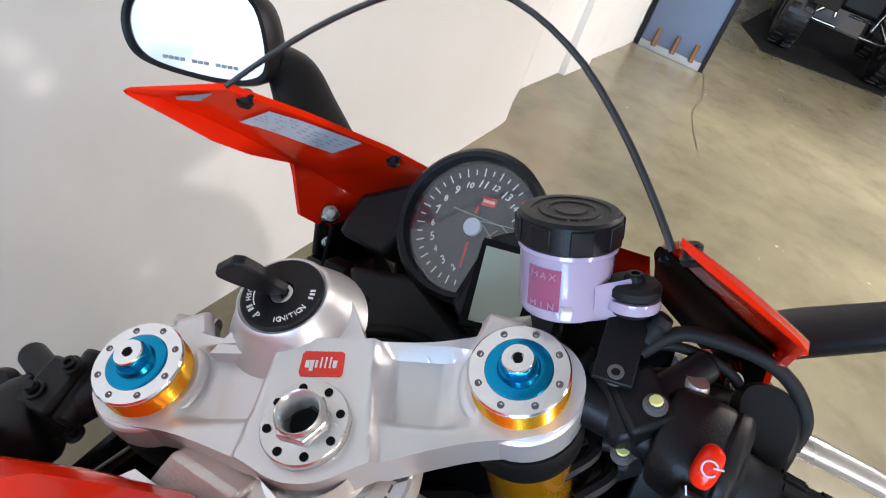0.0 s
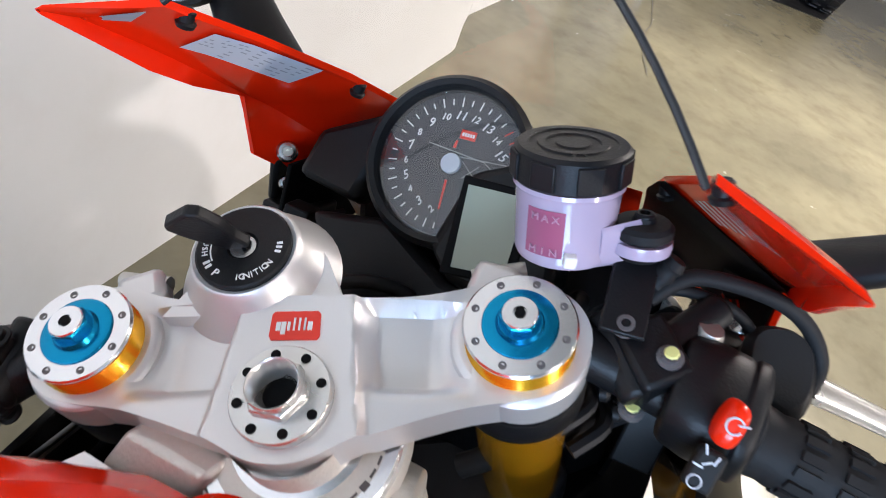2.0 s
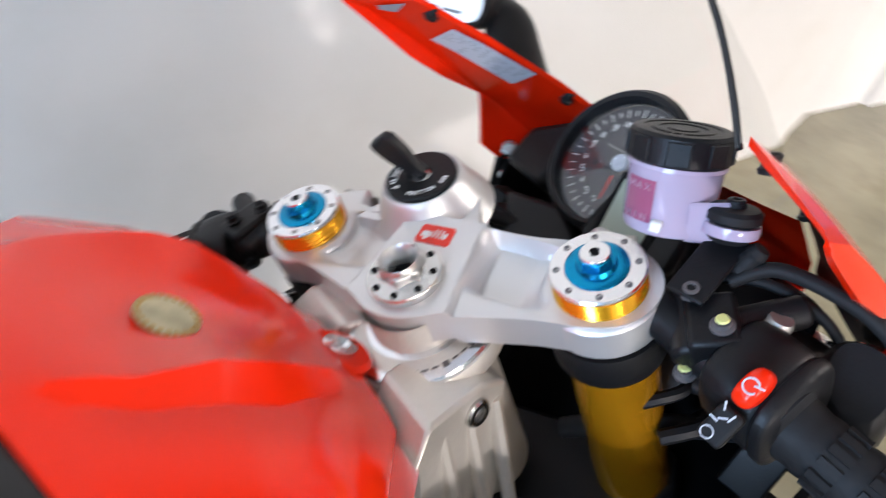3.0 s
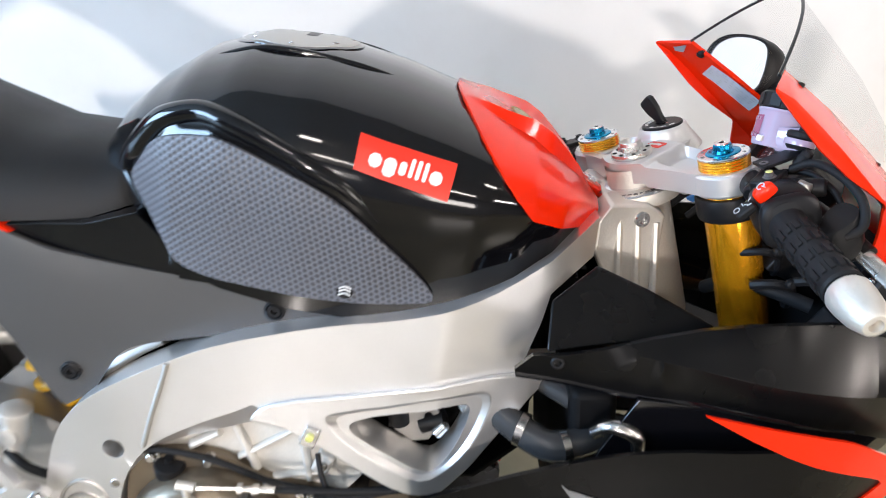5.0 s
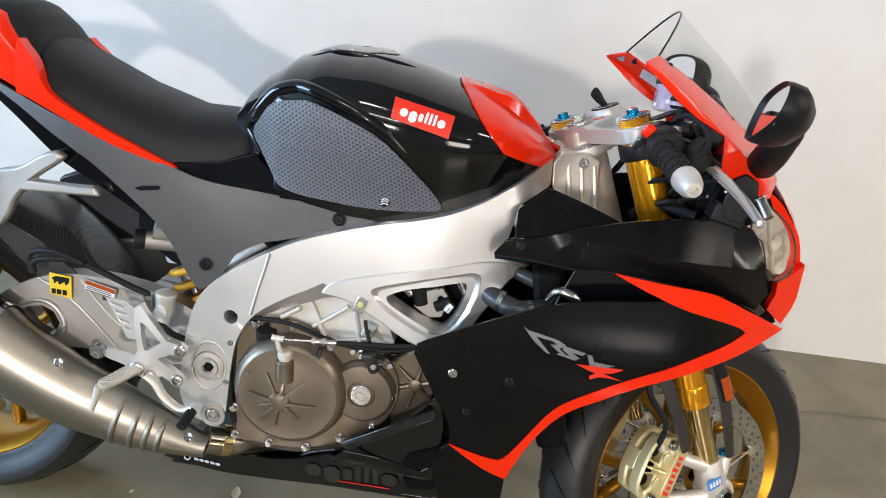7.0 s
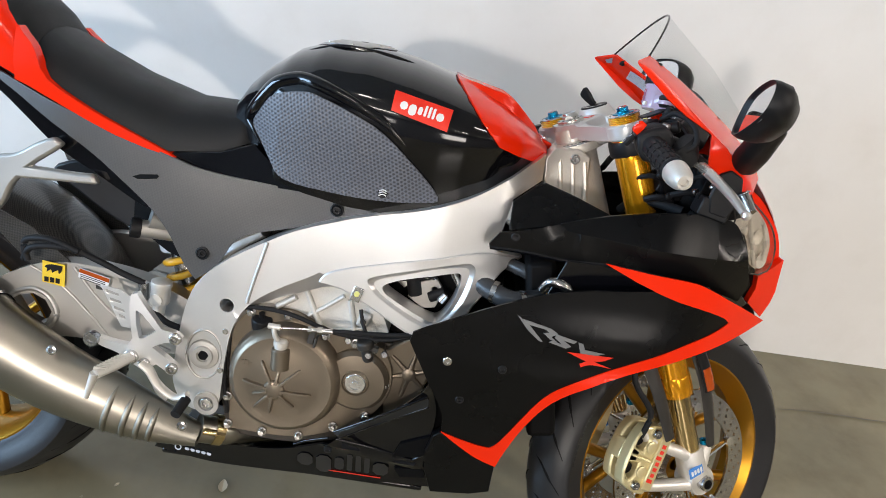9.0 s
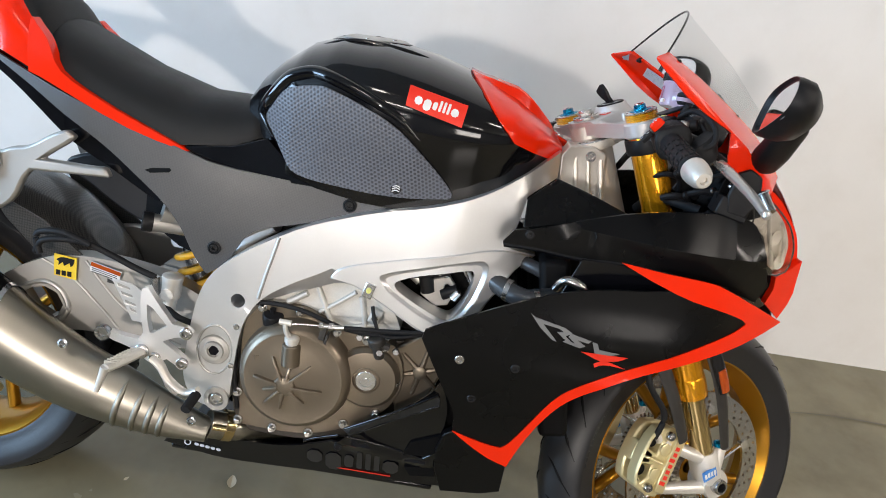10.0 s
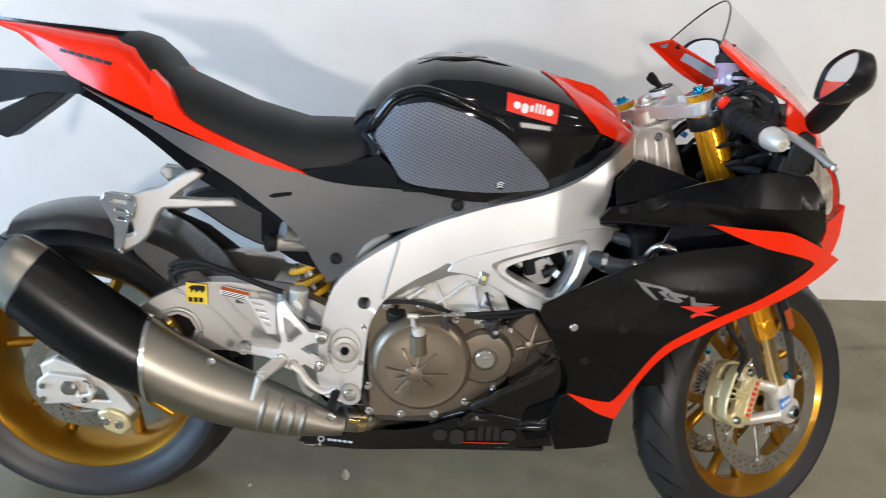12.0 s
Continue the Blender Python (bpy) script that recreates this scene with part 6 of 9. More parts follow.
# adjuster knob and cable elbows by the lever
bm = bmesh.new()
lathe(bm, [(0, 0), (0.0065, 0), (0.0072, 0.003), (0.0072, 0.010), (0.006, 0.013), (0, 0.013)], (0.040, -0.192, -0.040), (0.3, -0.3, 0.9), 18)
spart("banjo_fitting", bm, CASTALU, bike)
bm = bmesh.new()
tube(bm, [(0.058, -0.168, -0.024), (0.066, -0.190, -0.018), (0.0603, -0.225, -0.028), (0.0524, -0.246, -0.044), (0.039, -0.254, -0.060), (0.026, -0.246, -0.066)], 0.0042, 12, 7)
spart("brake_hose", bm, RUBBER, bike, "black braided brake hose")
bm = bmesh.new()
tube(bm, [(0.062, -0.155, -0.03), (0.066, -0.185, -0.03), (0.060, -0.215, -0.045), (0.045, -0.228, -0.065), (0.02, -0.222, -0.075)], 0.003, 12, 7)
spart("throttle_cable", bm, RUBBER, bike, "black throttle cable")
bm = bmesh.new()
lathe(bm, [(0, 0), (0.0052, 0), (0.0062, 0.002), (0.0052, 0.005), (0.0062, 0.008), (0.0052, 0.011), (0.0062, 0.014), (0.0045, 0.018), (0, 0.018)], (0.064, -0.170, -0.022), (0.3, -0.5, 0.6), 16)
spart("ribbed_boot", bm, RUBBER, bike)

# ignition lock and key
IGN = Vector((0.078, 0.029, 0))
bm = bmesh.new()
panel(bm, [(0.050, -0.022), (0.050, 0.072), (0.060, 0.066), (0.074, 0.056), (0.09, 0.052), (0.105, 0.030), (0.098, 0.004), (0.085, -0.008), (0.070, -0.014), (0.058, -0.020)], 0.018, 0.022, 0, m=FL)
lock = spart("ignition_mount", bm, SILVER, bike, "silver ignition lock mount", 0.005)
bm = bmesh.new()
lathe(bm, [(0.043, -0.030), (0.038, -0.021), (0.0325, -0.012), (0.0290, -0.005), (0.0275, -0.001), (0.0262, 0.0), (0.0245, -0.001), (0, -0.001)], IGN, (0, 0, 1), 40)
spart("lock_collar", bm, SILVER, lock)
bm = bmesh.new()
lathe(bm, [(0.0243, -0.003), (0.0243, 0.0012), (0.0232, 0.0022), (0.0080, 0.0022), (0.0072, 0.0005), (0, 0.0005)], IGN, (0, 0, 1), 40)
disc = spart("lock_face", bm, PLASTIC, lock, "black lock face with white lettering")
bm = bmesh.new()
lathe(bm, [(0, 0.0006), (0.0066, 0.0006), (0.0066, 0.0014), (0.005, 0.0018), (0, 0.0018)], IGN, (0, 0, 1), 24)
barrel = spart("lock_barrel", bm, STEEL, disc)
bm = bmesh.new()
box(bm, (IGN.x, IGN.y, 0.0022), (0.0085, 0.0016, 0.0008), (0, 0, 30))
spart("key_slot", bm, DARK, barrel)


def arc_text(body, ang, rad, size, turn):
    """Lettering on the lock face; angles from straight back, growing towards the machine's right."""
    a = radians(ang)
    p = Vector((IGN.x - rad * math.cos(a), IGN.y - rad * math.sin(a), 0.0024))
    m = SM @ Matrix.Translation(p) @ pose(0, 0, 0, 0, 0, -90 + turn)
    lettering(body, size, m, WHITEP, disc)


for i, chch in enumerate("IGNITION"):
    arc_text(chch, 2 + i * 7.6, 0.0185, 0.0046, 2 + i * 7.6)
for i, chch in enumerate("PUSH"):
    arc_text(chch, -104 + i * 9, 0.019, 0.0042, -104 + i * 9 + 0)
arc_text("P", -34, 0.0188, 0.0060, -34)
bm = bmesh.new()
for ang in (-60, -52):
    a = radians(ang)
    p = Vector((IGN.x - 0.0188 * math.cos(a), IGN.y - 0.0188 * math.sin(a), 0.0024))
    box(bm, p, (0.0035, 0.0014, 0.0004), (0, 0, ang))
tube(bm, [(IGN.x - 0.0160 * math.cos(radians(t)), IGN.y - 0.0160 * math.sin(radians(t)), 0.0024) for t in range(-100, -55, 6)], 0.0004, 6, 1)
for ang in (78, 86, 93):
    a = radians(ang)
    box(bm, (IGN.x - 0.0188 * math.cos(a), IGN.y - 0.0188 * math.sin(a), 0.0024), (0.003, 0.0012, 0.0004), (0, 0, ang))
tagged(spart("lock_symbol", bm, WHITEP, disc), kind="stuff")
KM = Matrix.Translation((IGN.x + 0.002, IGN.y + 0.002, 0.002)) @ pose(0, 0, 0, -34, -8, 0) @ Matrix(((0, 1, 0, 0), (1, 0, 0, 0), (0, 0, 1, 0), (0, 0, 0, 1)))
bm = bmesh.new()
panel(bm, [(-0.0065, -0.002), (-0.0070, 0.008), (-0.0120, 0.018), (-0.0130, 0.032), (-0.009, 0.036), (0.008, 0.036), (0.0115, 0.032), (0.0110, 0.019), (0.0065, 0.008), (0.0060, -0.002)], -0.0034, 0.0068, 0, m=KM)
spart("ignition_key", bm, PLASTIC, lock, "black ignition key head", 0.0014)

# brake fluid reservoir
RV = Vector((0.055, 0.148, 0.987)).normalized()
RC = Vector((1.2125, -0.068, 1.031))
bm = bmesh.new()
prof = [(0, 0.0), (0.008, 0.0002), (0.0085, -0.0006), (0.0125, -0.0006), (0.013, 0.0002), (0.0165, 0.0002), (0.017, -0.0006), (0.0205, -0.0006), (0.021, 0.0002), (0.0255, 0.0), (0.0272, -0.0018), (0.0275, -0.0155), (0.0262, -0.017), (0, -0.017)]
lathe(bm, prof, RC, RV, 48)
res = part("fluid_reservoir", bm, PLASTIC, bike, "milky brake fluid reservoir with a black screw lid")
for k in range(8):
    bm = bmesh.new()
    a = 2 * math.pi * k / 8 + 0.2
    box(bm, (0.0273 * math.cos(a), 0.0273 * math.sin(a), -0.009), (0.0018, 0.012, 0.0125), (0, 0, math.degrees(a)), frame_of(RC, RV))
    part("lid_rib", bm, PLASTIC, res, "", 0.0006)
bm = bmesh.new()
lathe(bm, [(0.0262, -0.016), (0.0266, -0.019), (0.0252, -0.021), (0.0240, -0.052), (0.0228, -0.055), (0, -0.055)], RC, RV, 48)
cup = part("cup", bm, CUP, res, "milky lilac plastic cup")
m = frame_of(RC, RV)
face = Vector((-0.759, -0.431, 0.30))
ang0 = math.atan2((m.inverted().to_3x3() @ face).y, (m.inverted().to_3x3() @ face).x)
FLUIDMARK = mat("faint_level_print", (0.42, 0.22, 0.30), 0.3, var=0.1)
FLUID = mat("fluid_window", (0.30, 0.085, 0.15), 0.22, var=0.1)
bm = bmesh.new()
rows = []
for j in range(2):
    rows.append([bm.verts.new(m @ Vector((0.02535 * math.cos(ang0 - 0.25 - 0.75 * k / 8), 0.02535 * math.sin(ang0 - 0.25 - 0.75 * k / 8), -0.0250 - 0.023 * j))) for k in range(9)])
skin(bm, rows, False)
win = part("level_window", bm, FLUID, cup, "dark pink fluid level window")
for word, h in (("MAX", -0.029), ("MIN", -0.0455)):
    for i, chch in enumerate(word):
        a = ang0 - 0.82 + i * 0.2
        p = m @ Vector((0.0256 * math.cos(a), 0.0256 * math.sin(a), h))
        nrm = (m.to_3x3() @ Vector((math.cos(a), math.sin(a), 0))).normalized()
        q = Matrix((RV.cross(nrm), RV, nrm)).transposed().to_4x4()
        q.translation = p
        lettering(chch, 0.0052, q, FLUIDMARK, win)
# lid screw
bm = bmesh.new()
hex_bolt(bm, Vector((1.196, -0.077, 1.0302)), RV, 0.0042, 0.003)
part("lid_screw", bm, PLASTIC, res)
# tab, rubber mount and strip bracket
TB = Vector((1.216, -0.109, 1.0005))
bm = bmesh.new()
tube(bm, [RC - RV * 0.042 + Vector((-0.010, -0.020, 0)), TB - RV * 0.008], [0.012, 0.0135], 16, 1, 0.25, up=(0.4, -0.9, 0.1))
lathe(bm, [(0, -0.012), (0.0145, -0.012), (0.015, -0.009), (0.0145, -0.006), (0, -0.006)], TB, RV, 24)
part("mount_tab", bm, CUP, res)
bm = bmesh.new()
lathe(bm, [(0, 0.0045), (0.005, 0.0045), (0.0055, 0.0025), (0.0125, 0.002), (0.0145, 0.0), (0.0145, -0.004), (0.012, -0.006), (0.0125, -0.013), (0.010, -0.016), (0, -0.016)], TB, RV, 24)
part("rubber_mount", bm, RUBBER, res)
bm = bmesh.new()
hex_bolt(bm, TB + RV * 0.0035, RV, 0.0048, 0.003)
part("mount_screw", bm, PLASTIC, res)
bm = bmesh.new()
s0 = SM @ Vector((0.043, -0.1535, -0.014))
mid = TB - RV * 0.018
ax_ = (s0 - mid).normalized()
nn_ = Vector((-0.75, -0.15, 0.6))
nn_ = (nn_ - ax_ * nn_.dot(ax_)).normalized()
m_ = Matrix((ax_.cross(nn_), ax_, nn_)).transposed().to_4x4()
m_.translation = (mid + s0) / 2
box(bm, (0, 0.002, 0), (0.021, (s0 - mid).length + 0.014, 0.0032), (0, 0, 0), m_)
part("strip_bracket", bm, PLASTIC, res, "black strip bracket", 0.001)
bm = bmesh.new()
box(bm, RC - RV * 0.0455 + Vector((-0.023, -0.011, 0)), (0.006, 0.006, 0.006), (0, 0, 30))
part("cup_clip", bm, WHITEP, cup, "", 0.001)

# -- instruments --
GN, GR = Vector((-0.8, 0, 0.6)), Vector((0, -1, 0))
GU = GN.cross(GR)
GC = Vector((1.277, 0.021, 0.963))
GM = Matrix((GR, GU, GN)).transposed().to_4x4()
GM.translation = GC


def g(r, u, n=0.0):
    return GM @ Vector((r, u, n))


bm = bmesh.new()
lathe(bm, [(0.040, -0.05), (0.050, -0.045), (0.055, -0.012), (0.0555, 0.006), (0.052, 0.010), (0.0485, 0.009), (0.0470, 0.000), (0.0465, -0.006), (0, -0.006)], GC, GN, 56, up=GU)
pod = part("instrument_pod", bm, PLASTIC, bike, "black instrument pod with a round rev counter")
bm = bmesh.new()
PM = GM @ Matrix(((1, 0, 0, 0), (0, 0, 1, 0), (0, -1, 0, 0), (0, 0, 0, 1)))
panel(bm, [(0.018, -0.002), (0.055, 0.020), (0.085, -0.005), (0.090, -0.050), (0.060, -0.070), (0.030, -0.070), (0.010, -0.052)], -0.0105, 0.055, 0, m=PM)
part("display_housing", bm, PLASTIC, pod, "", 0.006)
bm = bmesh.new()
panel(bm, [(-0.05, 0.01), (-0.062, 0.02), (-0.105, -0.005), (-0.11, -0.04), (-0.06, -0.045)], 0.012, 0.03, 0, m=PM)
panel(bm, [(-0.03, -0.046), (0.02, -0.07), (0.08, -0.07), (0.10, -0.10), (-0.05, -0.11), (-0.09, -0.06)], 0.014, 0.03, 0, m=PM)
part("pod_bracket", bm, PLASTIC, pod, "", 0.006)
bm = bmesh.new()
lathe(bm, [(0, -0.0028), (0.0468, -0.0028)], GC, GN, 56, up=GU)
dial = part("dial_face", bm, DIAL, pod, "dark grey rev counter face")
bm = bmesh.new()
panel(bm, [(0.021, -0.010), (0.058, -0.006), (0.062, -0.054), (0.030, -0.060)], -0.0124, 0.002, 0, m=PM)
part("lcd", bm, LCD, pod, "pale green liquid crystal display")
bm = bmesh.new()
panel(bm, [(0.016, -0.005), (0.064, -0.001), (0.068, -0.058), (0.024, -0.066)], -0.0116, 0.004, 0, m=PM)
part("lcd_frame", bm, DARK, pod, "", 0.001)


def dial_ang(nr):
    return radians(-214 + nr * 18.4)


for nr in range(2, 16):
    a = dial_ang(nr)
    big = nr in (3, 5, 7, 9, 11, 13, 15)
    m = GM @ Matrix.Translation((0.0315 * math.sin(a), 0.0315 * math.cos(a), -0.0022)) @ pose(0, 0, 0, 0, 0, -math.degrees(a) * 0.35)
    lettering(str(nr), 0.0082 if big else 0.0062, m, WHITEP, dial, "numeral", shear=0.25)
for k in range(2, 31):
    a = dial_ang(k / 2)
    bm = bmesh.new()
    box(bm, (0.0405 * math.sin(a), 0.0405 * math.cos(a), -0.0022), (0.0008, 0.006 if k % 2 == 0 else 0.0038, 0.0004), (0, 0, -math.degrees(a)), GM)
    part("tick_mark", bm, DECAL_RED if k >= 28 else WHITEP, dial)
bm = bmesh.new()
for p, q in (((-0.020, 0.0085), (0.020, 0.0075)), ((-0.004, 0.005), (0.034, 0.010)), ((0.006, 0.004), (0.016, -0.003)), ((0.018, 0.004), (0.010, -0.006)), ((0.020, 0.0075), (0.026, 0.0045))):
    tube(bm, [g(*p, -0.0022), g(*q, -0.0022)], 0.00035, 6, 1)
part("dial_lines", bm, GREYP, dial)
bm = bmesh.new()
box(bm, (0.0035, 0.0205, -0.0023), (0.0105, 0.006, 0.0005), (0, 0, 4), GM)
bdg = part("dial_badge", bm, DECAL_RED, dial, "small red badge")
bm = bmesh.new()
for k in range(5):
    box(bm, (0.0000 + k * 0.0018, 0.0203 + 0.0001 * k, -0.0019), (0.0012, 0.0022, 0.0003), (0, 0, 4), GM)
part("word_mark", bm, WHITEP, bdg)
bm = bmesh.new()
lathe(bm, [(0, 0.0008), (0.0062, 0.0008), (0.0066, 0.0), (0.0066, -0.002)], GC, GN, 28, up=GU)
hub = part("needle_hub", bm, PAPER, dial, "silver needle hub")
bm = bmesh.new()
na = radians(172)
panel(bm, [(0.0036 * math.sin(na) * 3 - 0.0008, 0.011 * math.cos(na)), (0.030 * math.sin(na) - 0.0005, 0.030 * math.cos(na)), (0.030 * math.sin(na) + 0.0005, 0.030 * math.cos(na)), (0.0036 * math.sin(na) * 3 + 0.0008, 0.011 * math.cos(na))], -0.0002, 0.0006, 0, m=PM)
panel(bm, [(-0.0026, 0.010), (-0.0020, 0.015), (-0.0008, 0.015), (-0.0006, 0.010)], -0.0002, 0.0006, 0, m=PM)
part("needle", bm, DECAL_RED, hub, "red needle")
bm = bmesh.new()
lathe(bm, [(0.0478, 0.0045), (0.035, 0.0058), (0.0, 0.0066)], GC, GN, 40, up=GU)
part("dial_glass", bm, glass_mat("dial_glass", (0.93, 0.93, 0.93), 0.05, 0.09), pod, "clear dial glass")
# loom and small boxes below the pod
for pts, r in ((((1.19, 0.13, 0.84), (1.22, 0.11, 0.89), (1.27, 0.05, 0.87), (1.28, -0.02, 0.83)), 0.006), (((1.16, 0.10, 0.80), (1.20, 0.075, 0.88), (1.235, 0.02, 0.885), (1.24, -0.03, 0.82)), 0.005), (((1.235, -0.05, 0.84), (1.245, -0.08, 0.90), (1.28, -0.08, 0.90), (1.30, -0.06, 0.86)), 0.006), (((1.24, 0.16, 0.82), (1.27, 0.15, 0.86), (1.31, 0.12, 0.87)), 0.005), (((1.20, -0.05, 0.80), (1.22, -0.09, 0.83), (1.28, -0.13, 0.83)), 0.008)):
    bm = bmesh.new()
    tube(bm, pts, r, 10, 7)
    part("wiring_loom", bm, RUBBER, bike)
for at, sz, mt in (((1.245, 0.095, 0.885), (0.02, 0.03, 0.018), PLASTIC), ((1.27, 0.135, 0.875), (0.025, 0.02, 0.03), PLASTIC), ((1.215, 0.105, 0.865), (0.012, 0.012, 0.012), BLUEDEC), ((1.28, 0.075, 0.875), (0.006, 0.006, 0.012), YDAB), ((1.26, -0.07, 0.86), (0.05, 0.05, 0.03), PLASTIC), ((1.31, -0.14, 0.80), (0.06, 0.03, 0.05), PLASTIC)):
    bm = bmesh.new()
    box(bm, at, sz, (10, 20, 15))
    part("connector", bm, mt, bike, "", 0.002)
# bracket beside the wall-side fairing with two screws, and its twin
for sgn in (1, -1):
    bm = bmesh.new()
    panel(bm, [(1.295, 0.87), (1.300, 0.905), (1.318, 0.915), (1.338, 0.905), (1.345, 0.87), (1.33, 0.84), (1.30, 0.845)], -0.186, 0.008, 0)
    box(bm, (1.31, -0.165, 0.85), (0.05, 0.04, 0.03), (0, 10, 0))
    if sgn > 0:
        mirror_y(bm)
    brk = part("fairing_bracket", bm, PLASTIC, bike, "", 0.003)
    for x, z, r in ((1.324, 0.897, 0.0085), (1.322, 0.870, 0.006)):
        bm = bmesh.new()
        lathe(bm, [(0, 0.004), (r * 0.45, 0.004), (r * 0.5, 0.0055), (r * 0.8, 0.005), (r, 0.003), (r, 0)], (x - 0.020, sgn * 0.172, z + 0.012), (-0.6, -sgn * 0.6, 0.5), 18)
        part("bracket_screw", bm, STEEL, brk)
# warning label, chalk mark and slotted grille inside the upper fairing
bm = bmesh.new()
red_patch(bm, [(2.36, 0.62), (3.86, 0.44), (3.66, 0.02), (2.20, 0.12)], 0.0052)
lab = part("warning_label", mirror_y(bm), PAPER, bike, "silver-blue warning label with print")
bm = bmesh.new()
rng = random.Random(4)
for j in range(6):
    a = 0.10 + j * 0.15
    for i in range(12):
        if rng.random() < 0.3 or (j > 3 and i < 5):
            continue
        b0, b1 = 0.05 + i * 0.077, 0.05 + i * 0.077 + rng.uniform(0.03, 0.06)
        q = []
        for b, c in ((b0, a + 0.05), (b1, a + 0.05), (b1, a), (b0, a)):
            s, v = 2.20 + (3.66 - 2.20) * b + (0.16 + 0.04 * b) * c, 0.12 - 0.10 * b + (0.50 - 0.08 * b) * c
            q.append((s, v))
        red_patch(bm, q, 0.0056, 1)
part("print_bars", mirror_y(bm), CHALK, lab)
bm = bmesh.new()
red_patch(bm, [(0.65, 0.40), (1.0, 0.70), (1.2, 0.50), (0.9, 0.10)], 0.0050, 3)
part("chalk_mark", mirror_y(bm), CHALK, bike, "smudged grey mark on the fairing")
for k in range(10):
    bm = bmesh.new()
    s = 2.35 + k * 0.125
    red_patch(bm, [(s, 0.16), (s + 0.05, 0.16), (s + 0.12, 0.66 - 0.03 * k), (s + 0.07, 0.66 - 0.03 * k)], 0.0052, 2)
    part("grille_bar", bm, GREYP, bike, "grey bar of the grille inside the fairing")


# -- mirrors --
def mirror_unit(sgn, c, nrm, size, turn):
    base, tip = Vector((1.340, -0.160 if sgn > 0 else -0.188, 0.920)), Vector((c.x + 0.050, c.y + 0.058, c.z - 0.028))
    bm = bmesh.new()
    tube(bm, [base, base.lerp(tip, 0.35), base.lerp(tip, 0.7), tip, tip.lerp(c, 0.3)], [r * (1.0 if sgn < 0 else 0.78) for r in (0.030, 0.033, 0.030, 0.026, 0.018)], 18, 6, 0.55, up=(0, 0.2, 1))
    if sgn < 0:
        mirror_y(bm)
    arm = part("mirror_arm", bm, PLASTIC, bike, "black mirror arm")
    nrm = nrm.normalized()
    ux = Vector((0, 0, 1)).cross(nrm).normalized()
    uz = nrm.cross(ux)
    ux, uz = ux * math.cos(turn) + uz * math.sin(turn), uz * math.cos(turn) - ux * math.sin(turn)
    shape = spline([(-0.062, 0, -0.020), (-0.050, 0, 0.024), (-0.020, 0, 0.037), (0.03, 0, 0.034), (0.060, 0, 0.018), (0.066, 0, -0.008), (0.05, 0, -0.030), (0.0, 0, -0.038), (-0.045, 0, -0.036)], 5, True)
    shape = [p * size for p in shape]

    def ring(bm, s, d, lean=0.0):
        return [bm.verts.new(c + ux * (p.x * s + lean) + uz * p.z * s + nrm * d) for p in shape]

    bm = bmesh.new()
    rings = [ring(bm, 0.90, 0.0), ring(bm, 0.93, 0.006), ring(bm, 1.0, 0.007), ring(bm, 1.04, 0.0), ring(bm, 1.03, -0.015), ring(bm, 0.92, -0.027, -0.006), ring(bm, 0.68, -0.041, -0.012), ring(bm, 0.30, -0.047, -0.016)]
    skin(bm, rings)
    bm.faces.new(rings[-1])
    if sgn < 0:
        mirror_y(bm)
    hs = part("mirror_housing", bm, PLASTIC, bike, "black mirror housing", 0, 60)
    bm = bmesh.new()
    bm.faces.new(ring(bm, 0.915, 0.0025))
    if sgn < 0:
        mirror_y(bm)
    part("mirror_glass", bm, MIRROR, hs, "mirror glass")
    bm = bmesh.new()
    for k in range(13):
        if k in (4, 8):
            continue
        p = c + ux * (-0.036 + k * 0.0058) - uz * 0.0285 + nrm * 0.0031
        box(bm, (0, 0, 0), (0.0042, 0.0003, 0.003), (0, 0, 0), Matrix.Translation(p) @ Matrix((ux, nrm, uz)).transposed().to_4x4())
    if sgn < 0:
        mirror_y(bm)
    part("mirror_print", bm, GREYP, hs)


mirror_unit(1, Vector((1.277, -0.312, 1.013)), Vector((-0.965, 0.10, 0.20)), 0.84, 0.4)
mirror_unit(-1, Vector((1.315, -0.335, 1.030)), Vector((-0.93, 0.33, 0.15)), 1.12, 0.0)


# -- wheels --
def ring_points(r, n, off=0.0):
    return [(r * math.cos(2 * math.pi * k / n + off), r * math.sin(2 * math.pi * k / n + off)) for k in range(n)]


def brake_disc(bm, r0, r1, thick, m, holes, wave=0.0):
    outer = [((r1 + wave * math.cos(10 * t)) * math.cos(t), (r1 + wave * math.cos(10 * t)) * math.sin(t)) for t in [2 * math.pi * k / 90 for k in range(90)]]
    cut_outs = [ring_points(r0, 48)]
    rows = 3
    for k in range(holes):
        for j in range(rows):
            a = 2 * math.pi * (k + j * 0.34) / holes
            r = r0 + (r1 - r0) * (0.24 + 0.27 * j)
            cut_outs.append([(r * math.cos(a) + 0.0031 * math.cos(t), r * math.sin(a) + 0.0031 * math.sin(t)) for t in [2 * math.pi * q / 7 for q in range(7)]])
    panel(bm, outer, -thick / 2, thick, 0, holes=cut_outs, m=m)


